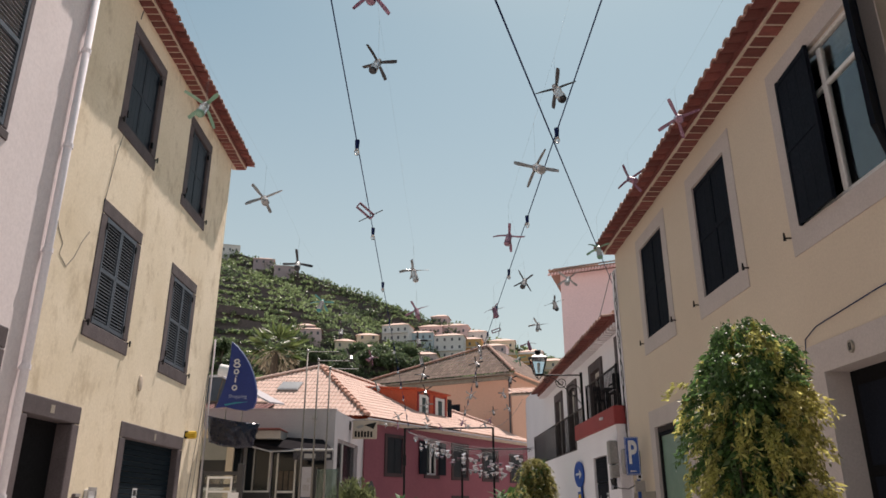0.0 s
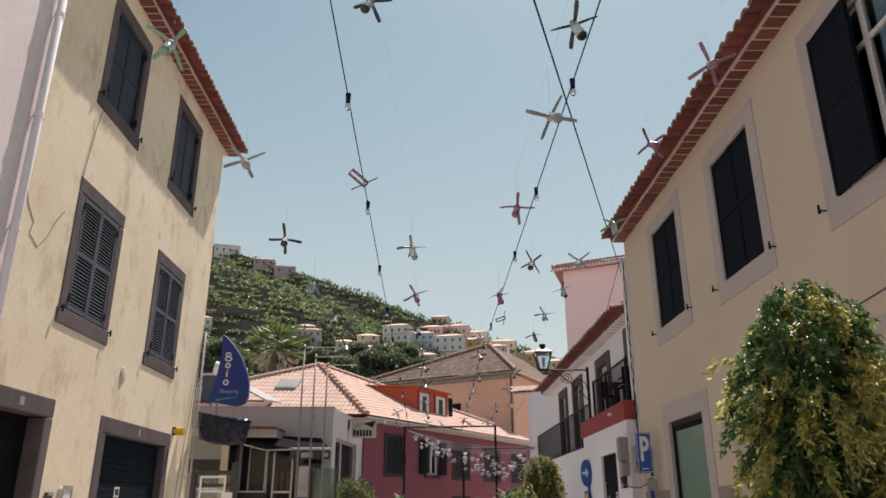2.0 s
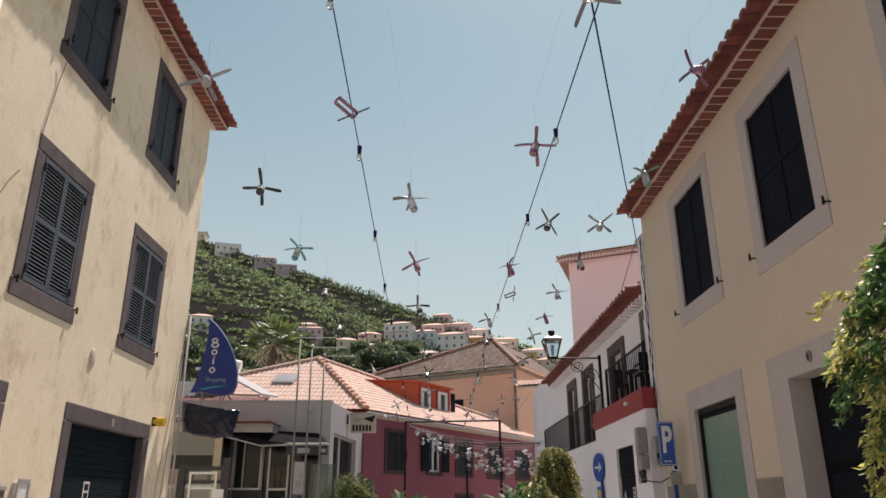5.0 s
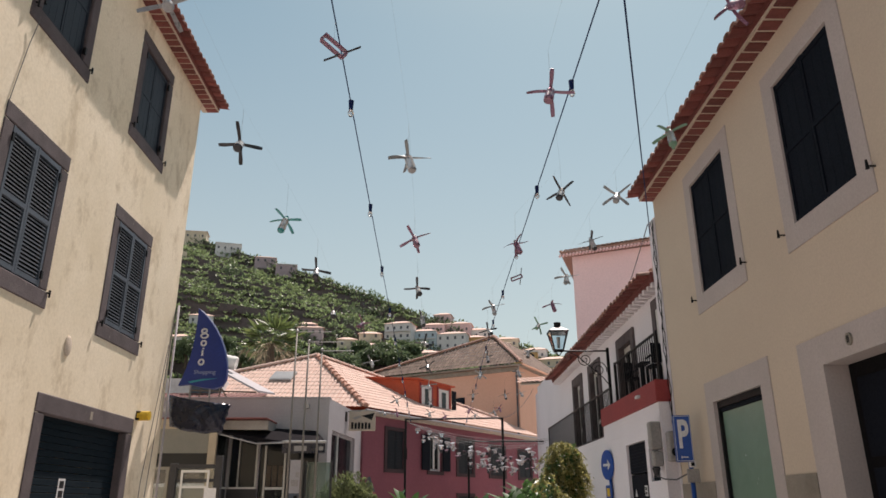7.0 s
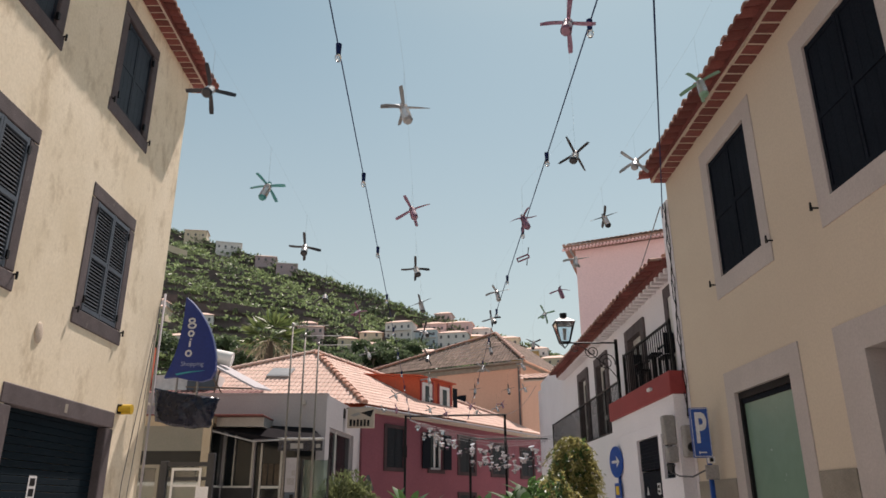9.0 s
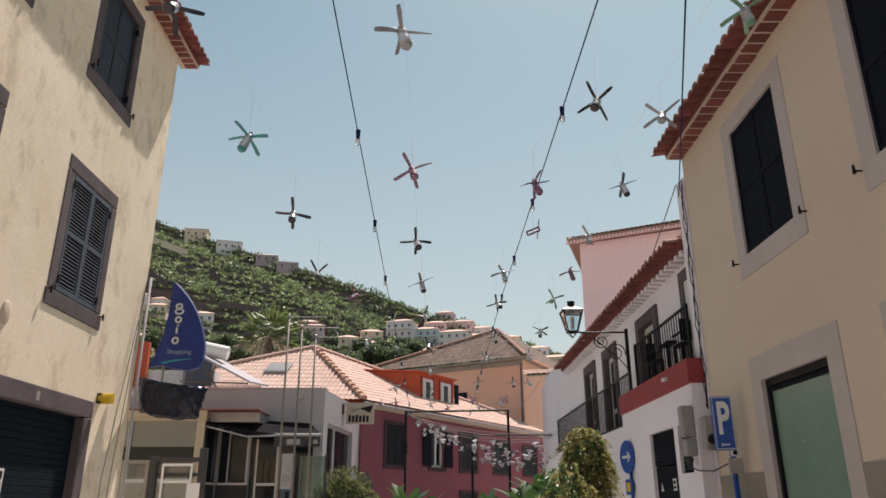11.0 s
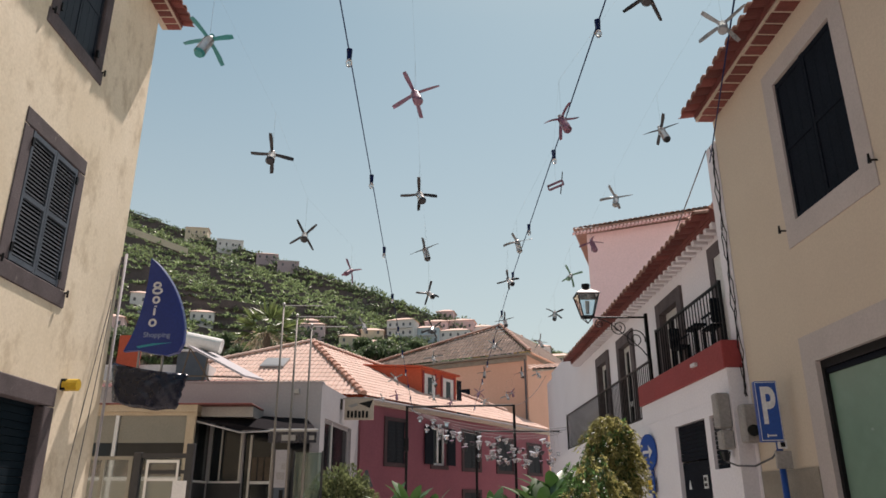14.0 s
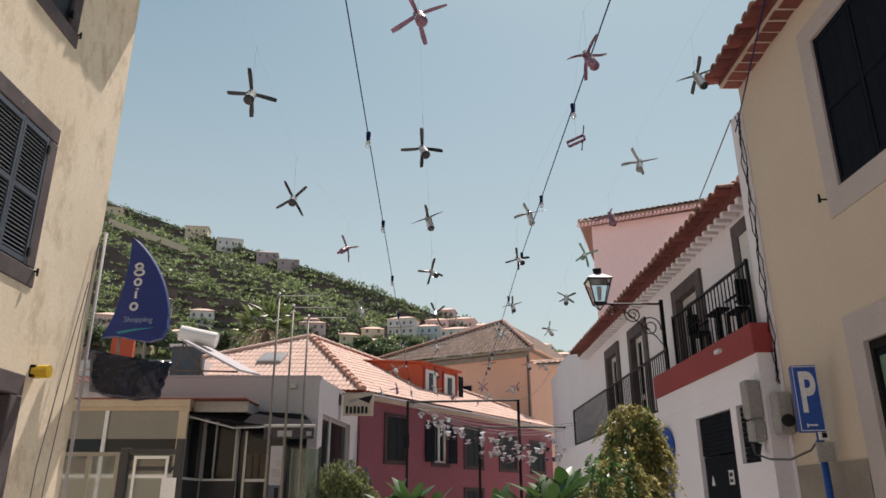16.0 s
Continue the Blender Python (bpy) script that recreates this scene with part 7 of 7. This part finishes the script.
bmesh.ops.remove_doubles(bm, verts=bm.verts, dist=0.001)
rim_ = [e for e in bm.edges if len(e.link_faces) == 1]
bmesh.ops.bridge_loops(bm, edges=rim_) if rim_ else None
bmesh.ops.recalc_face_normals(bm, faces=bm.faces)
part("wrapped_hull", bm, BLACKBAG, bs, "hull wrapped in crinkled black plastic", smooth=True)
part("mast_post", tube([(-4.4, BY + 0.05, 3.2), (-4.4, BY + 0.05, 3.6)], 0.02), STEEL, bs)
part("mast_post", tube([(-4.05, BY + 0.05, 3.2), (-4.05, BY + 0.05, 3.6)], 0.02), STEEL, bs)
part("wall_bracket", tube([(-4.85, BY + 0.05, 3.1), (-4.5, BY + 0.05, 3.1)], 0.025), STEEL, bs)
cp = thing("corner_pipe", (-4.72, 15.74, 0), "slim pale pipe and loose cables at the house corner", "pipe")
part("pipe", tube([(-4.74, 15.77, 0), (-4.74, 15.77, 5.0)], 0.02, 8), GREYWALL, cp, smooth=True)
part("cable", tube([(-4.74, 15.5, 4.2), (-4.72, 15.2, 3.0), (-4.74, 15.0, 1.8), (-4.74, 14.95, 0.5)], 0.006), GREYCABLE, cp)
part("cable", tube([(-4.74, 15.62, 4.9), (-4.72, 15.4, 3.2), (-4.74, 15.25, 1.6), (-4.74, 15.2, 0.4)], 0.006), GREYCABLE, cp)
lc = thing("facade_cable", (LX, 9.9, 6), "thin cable hanging down the yellow facade", "cable")
part("cable", tube([(LX + 0.05, 9.98, 6.98), (LX + 0.012, 9.94, 6.6), (LX + 0.012, 9.86, 6.1), (LX + 0.012, 9.8, 5.7)], 0.005), GREYCABLE, lc)
part("cable", tube([(LX + 0.05, 9.95, 9.2), (LX + 0.012, 9.98, 9.05)], 0.008), GREYCABLE, lc)
ck = thing("plaster_crack", (LX, 9.0, 4.8), "dark patched crack line in the yellow plaster", "crack")
part("crack", tube([(LX - 0.004, 8.62, 5.12), (LX - 0.004, 8.72, 4.92), (LX - 0.004, 8.90, 4.76), (LX - 0.004, 8.86, 4.60), (LX - 0.004, 9.08, 4.50), (LX - 0.004, 9.24, 4.68), (LX - 0.004, 9.38, 4.95), (LX - 0.004, 9.54, 5.16)], 0.011), SOCLE, ck)
fl = thing("floodlight", (LX + 0.1, 14.66, 2.85), "small yellow wall lamp on a bracket", "lamp")
part("body", tube([(LX + 0.02, 14.62, 2.85), (LX + 0.2, 14.62, 2.85)], 0.075, 10), YELLOWPAINT, fl)
part("bracket", B(LX - 0.01, LX + 0.06, 14.56, 14.68, 2.78, 2.92), IRON, fl)
bm = bmesh.new()
bmesh.ops.create_uvsphere(bm, u_segments=14, v_segments=8, radius=0.12, matrix=Matrix.Translation((LX + 0.005, 12.04, 3.45)) @ Matrix.Diagonal((0.22, 0.75, 1.15, 1)))
single("wall_boss", bm, MORTAR, "oval plaster boss on the yellow facade", "wall ornament", smooth=True)
mx = thing("utility_box", (LX, 10.73, 1.6), "small white utility box with grey lid on the wall", "utility box", "wall boxes")
part("box", B(LX, LX + 0.06, 10.62, 10.86, 1.36, 1.76, 0.01), SIGNWHITE, mx)
part("lid_frame", boxes((LX + 0.06, LX + 0.07, 10.61, 10.87, 1.74, 1.79), (LX + 0.06, LX + 0.07, 10.60, 10.63, 1.36, 1.74), (LX + 0.06, LX + 0.07, 10.85, 10.88, 1.36, 1.74)), GREYBOX, mx)
mx = thing("utility_box", (LX, 10.33, 1.5), "small dark utility box with pale rim on the wall", "utility box", "wall boxes")
part("box", B(LX, LX + 0.05, 10.27, 10.41, 1.36, 1.70, 0.01), BASALT, mx)
part("lid", B(LX + 0.05, LX + 0.06, 10.27, 10.41, 1.66, 1.70), GREYBOX, mx)
ec = thing("facade_cable", (RX, 7.3, 3.2), "black cable looped along the door surround", "cable")
part("cable", tube([(RX - 0.015, 4.0, 3.42), (RX - 0.015, 6.0, 3.34), (RX - 0.015, 7.1, 3.26), (RX - 0.015, 7.35, 3.18), (RX - 0.015, 7.42, 2.9), (RX - 0.015, 7.38, 2.75)], 0.006), CABLE, ec)

# ---- black portal with hanging cups ----
pt = thing("steel_portal", (0.7, 29.3, 0), "black square-section steel portal frame over planting", "frame")
part("post", B(-1.03, -0.95, 29.26, 29.34, 0, 4.43), IRON, pt)
part("post", B(2.45, 2.53, 29.26, 29.34, 0, 4.47), IRON, pt)
part("beam", tube([(-0.95, 29.3, 4.40), (2.45, 29.3, 4.45)], 0.035), IRON, pt)
part("post", B(1.24, 1.32, 29.9, 29.98, 0, 3.70), IRON, pt)
part("beam", tube([(1.28, 29.94, 3.68), (4.05, 29.94, 3.68)], 0.03), IRON, pt)
part("junction_box", B(-1.06, -0.92, 29.2, 29.26, 3.0, 3.4), IRON, pt)


def cup(x, y, z, dark):
    c = thing("hanging_cup", (0, 0, 0), "clear plastic cup with white rim hung on a thread" if not dark else "dark plastic cup with pink rim hung on a thread", "ornament", "hanging cups")
    bm = bmesh.new()
    rod(bm, (0, 0, 0.02), (0, 0, 0.13), 0.042, 0.068, 12)
    part("cup", bm, BULB if not dark else WING["black"], c)
    bm = bmesh.new()
    rod(bm, (0, 0, 0.125), (0, 0, 0.14), 0.095, 0.09, 12)
    part("rim", bm, CUPRIM if not dark else WING["pink"], c)
    part("thread", tube([(0, 0, 0.13), (0, 0, 0.42)], 0.002, 4), NYLON, c)
    c.matrix_basis = pose(x, y, z)
    return c


rnd = random.Random(6)
first = {}
ws = thing("cup_wires", (1.5, 29, 4), "thin sagging wires carrying cups between portal and houses", "wire")
spans = [sag((-0.99, 29.3, 4.35), (4.08, y, 3.62), 0.30 + 0.06 * k, 24) for k, y in enumerate((27.9, 28.7, 29.5, 30.2))]
for s in spans:
    part("wire", tube(s, 0.006, 4), GREYCABLE, ws)
part("wire", tube(sag((2.49, 29.3, 4.44), (4.3, 34.0, 6.2), 0.25, 10), 0.008, 4), GREYCABLE, ws)
for i in range(84):
    p = spans[i % 4][round(2 + 20 * rnd.random() ** 0.8)] + Vector((0, 0, 0))
    q = rnd.uniform(0.2, 0.6) + (0.65 * rnd.random() if p.x > 0.8 else 0.0)
    dark = i % 4 == 3
    if dark not in first:
        first[dark] = ob = cup(0, 0, 0, dark)
    else:
        ob = copy_thing(first[dark], pose(0, 0, 0))
    turn = pose(0, 0, 0, rnd.uniform(-16, 16), rnd.uniform(-16, 16), 0) @ Matrix.Scale(rnd.uniform(0.7, 1.25), 4)
    ob.matrix_basis = pose(p.x, p.y, p.z - q)
    for ch in ob.children:
        ch.matrix_basis = Matrix.Diagonal((1, 1, q / 0.42, 1)) if ch.name.startswith("thread") else turn
